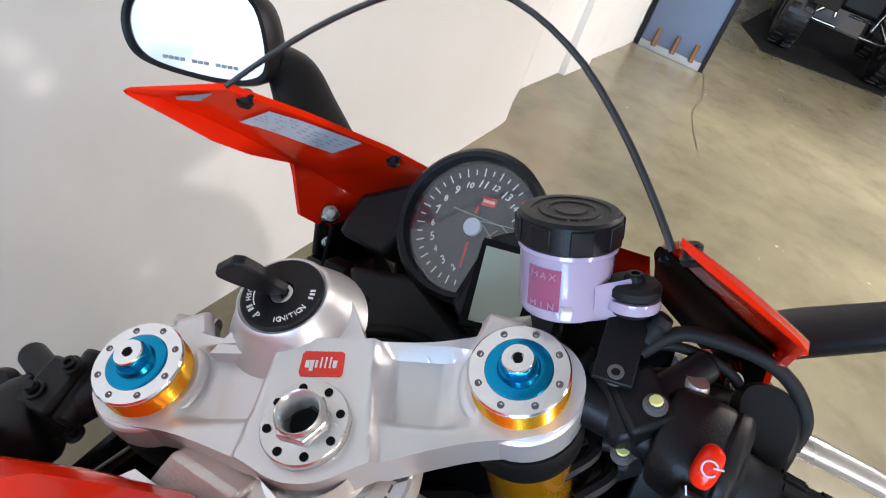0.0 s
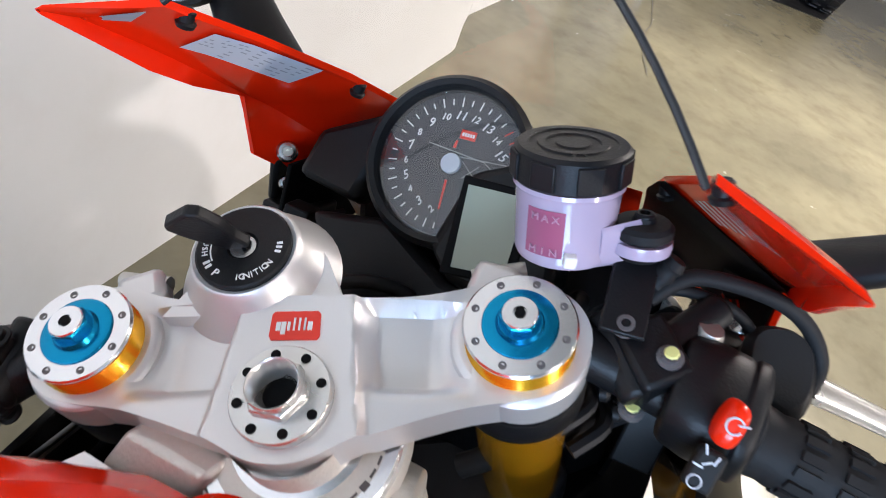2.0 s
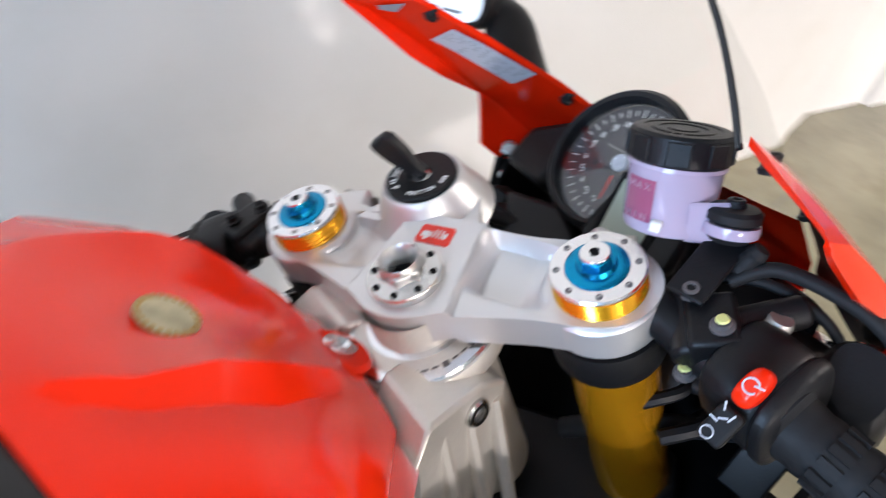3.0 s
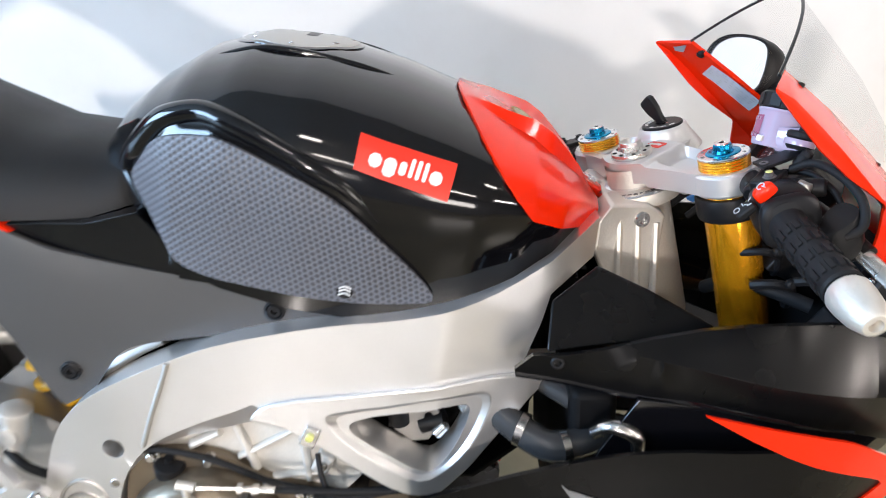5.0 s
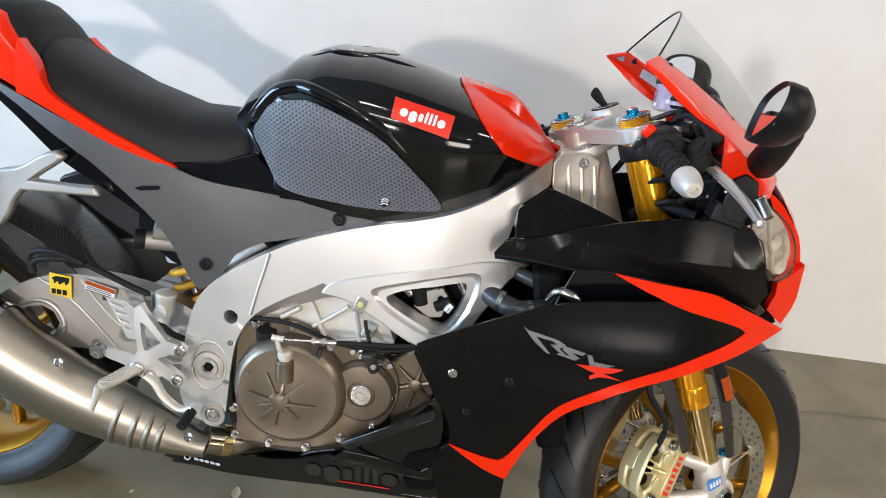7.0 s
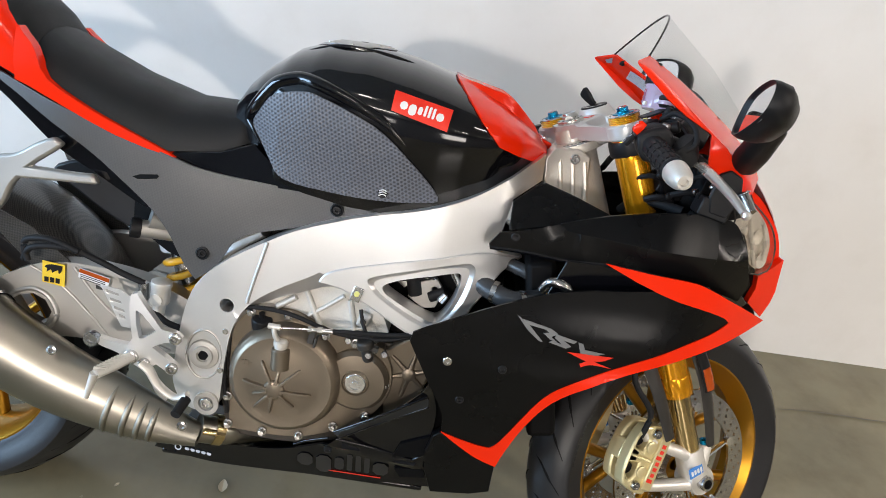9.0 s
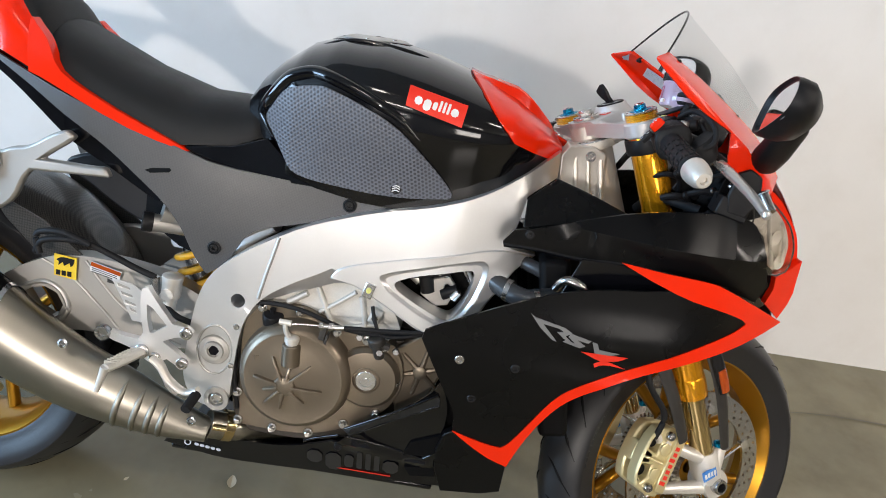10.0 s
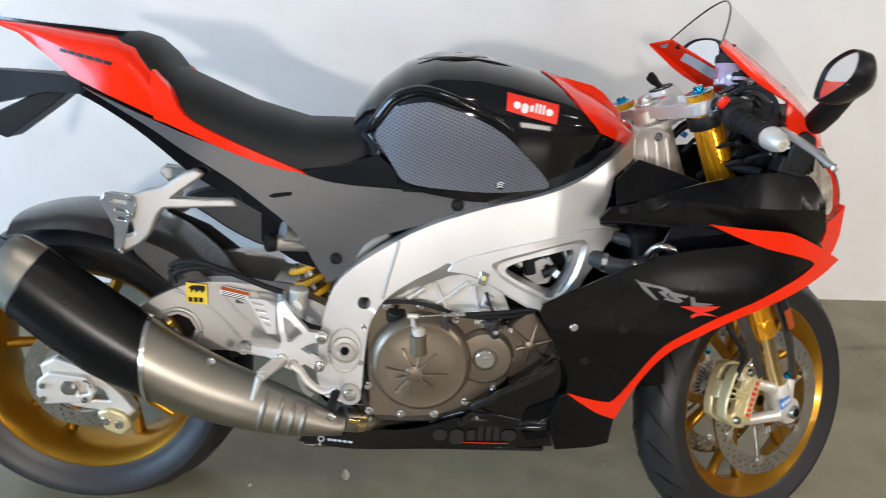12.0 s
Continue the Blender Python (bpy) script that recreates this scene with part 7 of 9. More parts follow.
def wheel(name, label, m, R, rim_r, half, tyre_half, spokes, front):
    """A spoked wheel whose axle runs along the y of m."""
    ax, c = m.to_3x3() @ Vector((0, 1, 0)), m.translation
    up = m.to_3x3() @ Vector((0, 0, 1))
    bm = bmesh.new()
    prof = [(rim_r, half), (rim_r + 0.002, half - 0.003), (rim_r - 0.006, half - 0.006), (rim_r - 0.010, half - 0.010), (rim_r - 0.014, half - 0.018), (rim_r - 0.022, half * 0.4), (rim_r - 0.026, 0)]
    prof += [(r, -h) for r, h in reversed(prof[:-1])]
    inner = [(rim_r - 0.006, -half), (rim_r - 0.018, -half + 0.014), (rim_r - 0.032, -half * 0.3), (rim_r - 0.032, half * 0.3), (rim_r - 0.018, half - 0.014), (rim_r - 0.006, half), (rim_r, half)]
    lathe(bm, prof + inner, c, ax, 72, up)
    w = part(name, bm, GOLDRIM, bike, label, 0, 30)
    for k in range(spokes):
        bm = bmesh.new()
        a = 2 * math.pi * k / spokes + 0.3
        for s in (-1, 1):
            b = a + s * 0.24
            p0 = Vector((0.034 * math.cos(a), 0.0, 0.034 * math.sin(a)))
            p1 = Vector((0.095 * math.cos(a + s * 0.05), 0.006, 0.095 * math.sin(a + s * 0.05)))
            p2 = Vector(((rim_r - 0.026) * math.cos(b), 0.0, (rim_r - 0.026) * math.sin(b)))
            tube(bm, [m @ p0, m @ p1, m @ p2], [0.015, 0.0105, 0.0125], 10, 5, 1.0)
        part("spoke", bm, GOLDRIM, w)
    bm = bmesh.new()
    lathe(bm, [(0.012, half + 0.004), (0.03, half + 0.004), (0.036, half - 0.004), (0.038, 0), (0.036, -half + 0.004), (0.03, -half - 0.004), (0.012, -half - 0.004)], c, ax, 32, up)
    part("hub", bm, GOLDRIM, w)
    # tyre, with the shade of its cut grooves laid on as dark bars
    bm = bmesh.new()
    t = tyre_half
    prof = [(rim_r - 0.006, half - 0.002), (rim_r + 0.004, half + 0.004), (rim_r + 0.018, t * 0.86), (rim_r + 0.030, t * 0.98), (R - 0.042, t), (R - 0.033, t * 0.92), (R - 0.0185, t * 0.71), (R - 0.0085, t * 0.46), (R - 0.002, t * 0.2), (R, 0)]
    prof += [(r, -h) for r, h in reversed(prof[:-1])]
    lathe(bm, prof, c, ax, 96, up)
    ty = part("tyre", bm, TYRE, w, "black sport tyre with slanting grooves", 0, 45)
    rr, hh = [p[0] for p in prof[4:15]], [p[1] for p in prof[4:15]]

    def on(h, a, lift=-0.0012):
        r = float(np.interp(-h, [-v for v in hh], rr)) + lift
        return m @ Vector((r * math.cos(a), h, r * math.sin(a)))

    for k in range(26):
        for s in (-1, 1):
            bm = bmesh.new()
            a = 2 * math.pi * (k + (0.5 if s > 0 else 0)) / 26
            pts = [on(s * t * f, a + d * (0.10 if front else -0.10)) for f, d in ((0.12, 0.0), (0.35, 0.35), (0.6, 1.1), (0.86, 2.2))]
            tube(bm, pts, [0.0012, 0.0028, 0.0032, 0.0012], 8, 4, 0.9)
            part("groove", bm, DARK, ty)
    # faint raised sidewall bars
    for s in (-1, 1):
        bm = bmesh.new()
        for k in range(11):
            a = 2.2 + k * 0.045
            p = m @ Vector(((rim_r + 0.030) * math.cos(a), s * (t * 0.955), (rim_r + 0.030) * math.sin(a)))
            box(bm, (0, 0, 0), (0.009, 0.003, 0.006), (0, 0, 0), Matrix.Translation(p) @ m.to_3x3().to_4x4() @ pose(0, 0, 0, 0, -math.degrees(a) + 90, 0))
        part("sidewall_bars", bm, GREYP if not front else TYRE, ty)
    for s in (-1, 1):
        bm = bmesh.new()
        q = s * (half - 0.0072)
        lathe(bm, [(rim_r - 0.0062, q + s * 0.0016), (rim_r - 0.0078, q + s * 0.0006), (rim_r - 0.0096, q - s * 0.0022), (rim_r - 0.0084, q - s * 0.0028)], c, ax, 72, up)
        part("rim_line", bm, DARK, w)
    return w


FW = SM @ Matrix.Translation((0.040, 0, -0.717))
fw = wheel("front_wheel", "gold forged front wheel", FW, 0.302, 0.2235, 0.046, 0.060, 5, True)
RW = pose(0, 0, 0.315)
rw = wheel("rear_wheel", "gold forged rear wheel", RW, 0.319, 0.2255, 0.077, 0.098, 5, False)
# front discs and calipers
for sl in (-1, 1):
    bm = bmesh.new()
    brake_disc(bm, 0.122, 0.160, 0.0055, FW @ Matrix.Translation((0, sl * 0.066, 0)), 36)
    d = part("brake_disc", bm, STEEL, fw, "drilled steel brake disc")
    for k in range(6):
        a = 2 * math.pi * k / 6
        bm = bmesh.new()
        tube(bm, [FW @ Vector((0.045 * math.cos(a - 0.4), sl * 0.056, 0.045 * math.sin(a - 0.4))), FW @ Vector((0.126 * math.cos(a), sl * 0.064, 0.126 * math.sin(a)))], [0.008, 0.005], 8, 1, 0.5)
        part("carrier_arm", bm, MACHINED, fw)
        bm = bmesh.new()
        cyl(bm, FW @ Vector((0.126 * math.cos(a), sl * 0.060, 0.126 * math.sin(a))), FW @ Vector((0.126 * math.cos(a), sl * 0.072, 0.126 * math.sin(a))), 0.009, None, 14)
        part("disc_bobbin", bm, MACHINED, fw)
    bm = bmesh.new()
    lathe(bm, [(0.03, -0.004), (0.05, -0.004), (0.05, 0.004), (0.03, 0.004)], FW @ Vector((0, sl * 0.056, 0)), FW.to_3x3() @ Vector((0, 1, 0)), 36)
    part("disc_carrier", bm, MACHINED, fw)
    # toothed sensor ring
    bm = bmesh.new()
    for k in range(40):
        a = 2 * math.pi * k / 40
        box(bm, (0.058 * math.cos(a), sl * 0.075, 0.058 * math.sin(a)), (0.016, 0.002, 0.004), (0, -math.degrees(a), 0), FW)
    part("sensor_ring", bm, STEEL, fw)
    # caliper, along the disc's rim behind the fork
    ca = radians(137)
    cm = SM @ Matrix.Translation((0.040 + 0.150 * math.cos(ca), sl * 0.078, -0.717 + 0.150 * math.sin(ca))) @ pose(0, 0, 0, 0, -math.degrees(ca) + 90, 0)
    bm = bmesh.new()
    shape = [(-0.064, -0.036), (-0.066, -0.010), (-0.056, 0.022), (-0.030, 0.034), (0.030, 0.034), (0.056, 0.022), (0.066, -0.010), (0.064, -0.036), (0.020, -0.042), (-0.020, -0.042)]
    cavity = [[(u * 0.010, 0.004), (u * 0.014, 0.026), (u * 0.034, 0.026), (u * 0.046, 0.012), (u * 0.034, 0.002)][::u] for u in (-1, 1)]
    face = -0.036 if sl < 0 else 0.010
    panel(bm, shape, face, 0.026, 0, cavity, m=cm)
    panel(bm, shape, 0.002 if sl < 0 else -0.028, 0.022, 0, m=cm)
    panel(bm, [(-0.020, 0.010), (-0.020, 0.034), (0.020, 0.034), (0.020, 0.010)], -0.014, 0.03, 0, m=cm)
    cal = part("brake_caliper", bm, GOLDCAL, bike, "gold radial brake caliper with red lettering bars", 0.004, 30)
    out_y = -0.036 if sl < 0 else 0.036
    bm = bmesh.new()
    panel(bm, [(-0.054, -0.040), (-0.054, -0.019), (0.054, -0.019), (0.054, -0.040)], out_y - 0.007 if sl < 0 else out_y - 0.003, 0.010, 0, m=cm)
    part("caliper_spine", bm, GOLDCAL, cal, "", 0.003)
    for px_ in (-0.024, 0.024):
        bm = bmesh.new()
        lathe(bm, [(0, 0), (0.0115, 0), (0.0115, 0.003), (0.008, 0.0045), (0, 0.0045)], cm @ Vector((px_, out_y, -0.008)), cm.to_3x3() @ Vector((0, sl, 0)), 16)
        part("piston_cap", bm, GOLDCAL, cal)
        bm = bmesh.new()
        cyl(bm, cm @ Vector((px_ * 1.15, out_y * 0.5, 0.014)), cm @ Vector((px_ * 1.15, out_y * 0.62, 0.014)), 0.011, None, 16)
        part("piston", bm, DARK, cal)
    bm = bmesh.new()
    tube(bm, [cm @ Vector((0, out_y * 1.02, 0.030)), cm @ Vector((0, out_y * 1.04, -0.012))], [0.004, 0.007], 8, 2, 0.6)
    part("caliper_rib", bm, GOLDCAL, cal)
    for px_ in (-0.050, 0.050):
        bm = bmesh.new()
        hex_bolt(bm, cm @ Vector((px_, out_y, -0.004)), cm.to_3x3() @ Vector((0, sl, 0.1)), 0.0085, 0.009)
        part("caliper_bolt", bm, STEEL, cal)
    for k in range(7):
        bm = bmesh.new()
        box(bm, (-0.034 + k * 0.0112, out_y + sl * 0.0074, -0.0290 if k not in (0, 4) else -0.0275), (0.0070, 0.0012, 0.0085 if k not in (0, 4) else 0.012), (0, 0, 0), cm)
        part("word_bar", bm, DECAL_RED, cal)
    # carbon mudguard stays with the amber reflector
    bm = bmesh.new()
    y = sl * 0.1255
    tube(bm, [SM @ Vector(p) for p in ((-0.022, y * 0.95, -0.44), (-0.016, y, -0.52), (-0.012, y * 0.98, -0.60))], [0.014, 0.013, 0.010], 10, 4, 0.3, up=SM.to_3x3() @ Vector((0, 1, 0)))
    part("mudguard_stay", bm, STAY, bike)
    bm = bmesh.new()
    tube(bm, [SM @ Vector(p) for p in ((0.082, y * 0.95, -0.45), (0.086, y, -0.54), (0.078, y * 0.95, -0.66))], [0.012, 0.013, 0.010], 10, 4, 0.3, up=SM.to_3x3() @ Vector((0, 1, 0)))
    stay = part("mudguard_stay", bm, STAY, bike, "carbon mudguard stay")
    bm = bmesh.new()
    tube(bm, [SM @ Vector(p) for p in ((0.083, y * 1.04, -0.452), (0.087, y * 1.06, -0.50), (0.088, y * 1.06, -0.540))], [0.0115, 0.0125, 0.0115], 12, 4, 0.4, up=SM.to_3x3() @ Vector((0, 1, 0)))
    holder = part("reflector_holder", bm, PLASTIC, stay)
    bm = bmesh.new()
    tube(bm, [SM @ Vector(p) for p in ((0.0868, y * 1.085, -0.492), (0.0875, y * 1.09, -0.515), (0.088, y * 1.085, -0.537))], [0.0085, 0.0095, 0.0085], 12, 4, 0.4, up=SM.to_3x3() @ Vector((0, 1, 0)))
    part("reflector", bm, ORANGE, holder, "amber side reflector")
    bm = bmesh.new()
    tube(bm, [SM @ Vector(p) for p in ((-0.02, sl * 0.10, -0.40), (-0.055, sl * 0.118, -0.46), (-0.040, sl * 0.122, -0.53), (-0.060, sl * 0.108, -0.575))], 0.0055, 10, 6)
    part("caliper_hose", bm, RUBBER, bike, "black brake hose")
# mudguard over the front tyre
bm = bmesh.new()
rows = []
for k in range(15):
    a = radians(62 + k * 3.9)
    row = []
    for j in range(11):
        u = j / 5 - 1
        r = 0.318 - 0.034 * abs(u) ** 2.2
        row.append(bm.verts.new(FW @ Vector((r * math.cos(a), u * 0.074, r * math.sin(a)))))
    rows.append(row)
skin(bm, rows, False)
g_ob = part("front_mudguard", bm, CARBON, bike, "carbon front mudguard", 0, 60)
sd = g_ob.modifiers.new("thick", "SOLIDIFY")
sd.thickness = 0.003

# rear disc, caliper and carrier
bm = bmesh.new()
brake_disc(bm, 0.078, 0.110, 0.005, RW @ Matrix.Translation((0, -0.098, 0)), 24)
part("brake_disc", bm, STEEL, rw, "drilled steel rear brake disc")
bm = bmesh.new()
panel(bm, [(-0.06, 0.355), (-0.03, 0.372), (0.03, 0.352), (0.085, 0.31), (0.12, 0.265), (0.10, 0.245), (0.05, 0.262), (0.0, 0.268), (-0.05, 0.29)], -0.135, 0.026, 0, holes=[ROUND(-0.012, 0.322, 0.011, 12), [(0.03, 0.325), (0.06, 0.305), (0.07, 0.285), (0.035, 0.285)], ROUND(0.012, 0.288, 0.009, 10)])
part("caliper_carrier", bm, CASTLIGHT, bike, "cast aluminium rear caliper carrier", 0.004)
bm = bmesh.new()
panel(bm, [(-0.062, 0.326), (-0.040, 0.345), (0.030, 0.340), (0.050, 0.312), (0.036, 0.284), (-0.050, 0.276), (-0.066, 0.295)], -0.146, 0.012, 0, holes=[ROUND(-0.005, 0.312, 0.012, 12), [(0.012, 0.330), (0.034, 0.326), (0.036, 0.305), (0.016, 0.300)]])
blk = part("axle_block", bm, CASTLIGHT, bike, "bright axle adjuster block", 0.003)
bm = bmesh.new()
cyl(bm, (-0.005, -0.150, 0.312), (-0.005, -0.130, 0.312), 0.0105, None, 6)
part("axle_nut", bm, STEEL, blk)
for ax_, az_ in ((-0.05, 0.318), (-0.05, 0.290), (0.028, 0.292)):
    bm = bmesh.new()
    hex_bolt(bm, (ax_, -0.147, az_), (0, -1, 0), 0.006, 0.005)
    part("block_bolt", bm, STEEL, blk)
bm = bmesh.new()
panel(bm, [(0.045, 0.262), (0.07, 0.272), (0.10, 0.262), (0.115, 0.235), (0.09, 0.21), (0.06, 0.222)], -0.142, 0.05, 0)
rc = part("rear_caliper", bm, GOLDCAL, bike, "gold rear brake caliper", 0.006)
for x, z in ((0.065, 0.245), (0.09, 0.238)):
    bm = bmesh.new()
    hex_bolt(bm, (x, -0.142, z), (0, -1, 0), 0.009, 0.005)
    part("caliper_bolt", bm, STEEL, rc)
bm = bmesh.new()
lathe(bm, [(0, 0.02), (0.008, 0.02), (0.009, 0.012), (0.017, 0.012), (0.018, 0.0), (0, 0.0)], (0, -0.135, 0.315), (0, -1, 0), 6)
part("rear_axle_nut", bm, STEEL, bike)

# -- swingarm --
ARM = [(0.53, 0.475), (0.465, 0.512), (0.40, 0.532), (0.31, 0.545), (0.235, 0.540), (0.175, 0.515), (0.12, 0.475), (0.06, 0.41), (0.0, 0.352), (-0.05, 0.340), (-0.062, 0.315), (-0.05, 0.290), (0.0, 0.283), (0.06, 0.318), (0.12, 0.375), (0.17, 0.392), (0.21, 0.386), (0.25, 0.398), (0.30, 0.402), (0.37, 0.385), (0.45, 0.395), (0.53, 0.405)]
both("swingarm_leg", lambda bm: panel(bm, ARM, lambda x, z: -lerp(x, [-0.06, 0.1, 0.3, 0.5], [0.128, 0.125, 0.115, 0.10]), 0.035, 0.04, [[(0.160, 0.452), (0.182, 0.467), (0.205, 0.473), (0.226, 0.464), (0.237, 0.443), (0.228, 0.421), (0.206, 0.410), (0.180, 0.422)]]), CASTALU, bike, "cast aluminium swingarm leg", 0.007)
both("swingarm_bridge", lambda bm: panel(bm, [(0.36, 0.40), (0.36, 0.51), (0.46, 0.50), (0.47, 0.42)], -0.09, 0.09, 0), CASTALU, bike, "", 0.006)
both("swingarm_seam", lambda bm: [tube(bm, [(x, -lerp(x, [-0.06, 0.1, 0.3, 0.5], [0.128, 0.125, 0.115, 0.10]) - 0.0005, z) for x, z in pts], 0.003, 8, 5) for pts in (((0.20, 0.525), (0.25, 0.50), (0.30, 0.455), (0.34, 0.41)), ((0.275, 0.535), (0.33, 0.47), (0.40, 0.42), (0.45, 0.40)))], CASTALU, bike)
bm = bmesh.new()
panel(bm, [(0.222, 0.500), (0.222, 0.540), (0.262, 0.538), (0.262, 0.497)], -0.1225, 0.001, 0)
yd = part("swingarm_decal", bm, YELLOW, bike, "yellow square decal with a black mark")
bm = bmesh.new()
panel(bm, [(0.226, 0.530), (0.234, 0.536), (0.258, 0.535), (0.257, 0.525), (0.252, 0.520), (0.250, 0.527), (0.240, 0.520), (0.238, 0.527), (0.230, 0.520), (0.231, 0.527)], -0.1235, 0.001, 0)
for k in range(3):
    box(bm, (0.230 + k * 0.010, -0.1234, 0.5065), (0.007, 0.001, 0.009))
part("decal_mark", bm, PLASTIC, yd)
bm = bmesh.new()
panel(bm, [(0.285, 0.520), (0.288, 0.538), (0.342, 0.528), (0.338, 0.510)], -0.1215, 0.001, 0)
pl = part("swingarm_label", bm, WHITEP, bike, "white and orange warning label")
bm = bmesh.new()
panel(bm, [(0.287, 0.530), (0.288, 0.537), (0.341, 0.527), (0.340, 0.520)], -0.1223, 0.001, 0)
part("label_band", bm, ORANGE, pl)
bm = bmesh.new()
for k in range(3):
    panel(bm, [(0.289, 0.526 - k * 0.0035), (0.289, 0.5273 - k * 0.0035), (0.334, 0.5193 - k * 0.0035), (0.334, 0.518 - k * 0.0035)], -0.1223, 0.0006, 0)
part("print_bars", bm, PLASTIC, pl)

# -- rear hugger and number plate holder --
bm = bmesh.new()
rows = []
for k in range(20):
    a = radians(12 + k * 5.2)
    row = []
    for j in range(13):
        u = j / 6 - 1
        r = 0.342 - 0.03 * abs(u) ** 3
        row.append(bm.verts.new((r * math.cos(a), u * 0.112, 0.315 + r * math.sin(a))))
    rows.append(row)
skin(bm, rows, False)
hg = part("rear_hugger", bm, CARBON, bike, "carbon rear hugger", 0, 60)
sd = hg.modifiers.new("thick", "SOLIDIFY")
sd.thickness = 0.003
both("hugger_side", lambda bm: panel(bm, [(0.10, 0.630), (0.20, 0.592), (0.29, 0.525), (0.33, 0.50), (0.24, 0.50), (0.19, 0.53), (0.13, 0.585)], lambda x, z: -0.114, 0.004, 0.05), CARBON, bike, "", 0.001)
bm = bmesh.new()
loft_x(bm, [-0.42, -0.3, -0.14, -0.05, 0.05, 0.16], [0.86, 0.89, 0.905, 0.905, 0.90, 0.86], [0.80, 0.80, 0.845, 0.87, 0.87, 0.83], lambda x, z: lerp(x, [-0.42, -0.15, 0.1], [0.035, 0.028, 0.05]), 3)
ph = part("plate_holder", bm, PLASTIC, bike, "black number plate holder")
bm = bmesh.new()
box(bm, (-0.33, 0, 0.76), (0.02, 0.16, 0.16), (0, 25, 0))
part("plate_board", bm, PLASTIC, ph, "", 0.004)
bm = bmesh.new()
panel(bm, [(-0.06, 0.875), (-0.02, 0.87), (-0.055, 0.84), (-0.14, 0.775), (-0.20, 0.80)], -0.028, 0.056, 0)
part("holder_brace", bm, PLASTIC, ph, "", 0.003)

# -- pillion hanger --
HANG = [(0.085, 0.700), (0.095, 0.712), (0.140, 0.709), (0.160, 0.722), (0.190, 0.727), (0.228, 0.756), (0.252, 0.766), (0.268, 0.757), (0.258, 0.746), (0.232, 0.726), (0.214, 0.711), (0.295, 0.713), (0.318, 0.716), (0.328, 0.700), (0.195, 0.688), (0.182, 0.672), (0.166, 0.628), (0.120, 0.598), (0.108, 0.606), (0.113, 0.628), (0.140, 0.640), (0.132, 0.672), (0.118, 0.684), (0.105, 0.678), (0.092, 0.688)]
both("pillion_hanger", lambda bm: panel(bm, HANG, -0.150, 0.018, 0), CASTALU, bike, "cast aluminium hanger bracket", 0.005)
both("heel_plate", lambda bm: panel(bm, [(0.086, 0.698), (0.096, 0.714), (0.145, 0.71), (0.150, 0.69), (0.135, 0.66), (0.118, 0.60), (0.106, 0.61), (0.108, 0.65)], -0.156, 0.004, 0, holes=[[(0.108, 0.702), (0.132, 0.700), (0.131, 0.693), (0.107, 0.695)], [(0.112, 0.687), (0.134, 0.685), (0.132, 0.678), (0.112, 0.680)], [(0.116, 0.671), (0.130, 0.669), (0.128, 0.662), (0.115, 0.664)]]), MACHINED, bike, "slotted heel plate", 0.001)
for x, z in ((0.142, 0.705), (0.139, 0.672), (0.120, 0.606)):
    for sgn in (1, -1):
        bm = bmesh.new()
        hex_bolt(bm, (x, -0.156 * sgn, z), (0, -sgn, 0), 0.0055, 0.004)
        part("hanger_bolt", bm, STEEL, bike)

# -- engine --
CASE = [(0.566, 0.492), (0.601, 0.527), (0.678, 0.541), (0.76, 0.525), (0.822, 0.500), (0.898, 0.520), (0.930, 0.480), (0.91, 0.406), (0.86, 0.35), (0.786, 0.300), (0.70, 0.275), (0.58, 0.275), (0.555, 0.35)]
# bronze darkened below its covers' tone, for the shade in the gap by the frame
bm = bmesh.new()
panel(bm, CASE, -0.135, 0.27, 0)
engine = part("engine", bm, mat("shaded_bronze_paint", (0.05, 0.042, 0.034), 0.45, metal=0.4, var=0.2, scale=500, bump=0.1), bike, "bronze painted engine crankcase", 0.008)
FLANGE = [(0.575, 0.470), (0.576, 0.500), (0.590, 0.530), (0.630, 0.541), (0.675, 0.545), (0.715, 0.530), (0.750, 0.515), (0.79, 0.517), (0.838, 0.505), (0.86, 0.47), (0.862, 0.42), (0.835, 0.37), (0.79, 0.340), (0.74, 0.312), (0.68, 0.298), (0.585, 0.298), (0.580, 0.37), (0.575, 0.41)]
bm = bmesh.new()
panel(bm, FLANGE, -0.155, 0.03, 0)
part("clutch_flange", bm, BRONZE, engine, "", 0.004)
for x, z in ((0.605, 0.531), (0.669, 0.536), (0.736, 0.512), (0.789, 0.507), (0.821, 0.501), (0.566, 0.489), (0.563, 0.414), (0.578, 0.363), (0.584, 0.308), (0.646, 0.305), (0.712, 0.309), (0.771, 0.340), (0.850, 0.44), (0.825, 0.372)):
    bm = bmesh.new()
    lathe(bm, [(0, 0), (0.0085, 0), (0.0085, 0.004), (0.0055, 0.0045), (0.0055, 0.011), (0.0045, 0.012), (0, 0.012)], (x, -0.155, z), (0, -1, 0), 12)
    part("case_bolt", bm, STEEL, engine)
CL = Vector((0.678, -0.155, 0.424))
bm = bmesh.new()
lathe(bm, [(0.100, 0.0), (0.099, 0.012), (0.094, 0.026), (0.088, 0.032), (0.084, 0.034), (0.080, 0.0335), (0.060, 0.036), (0.030, 0.040), (0.020, 0.041), (0, 0.041)], CL, (0, -1, 0), 64)
cover = part("clutch_cover", bm, BRONZE, engine, "round bronze clutch cover with raised ribs", 0, 30)
BOSS = CL + Vector((-0.011, 0, -0.011))
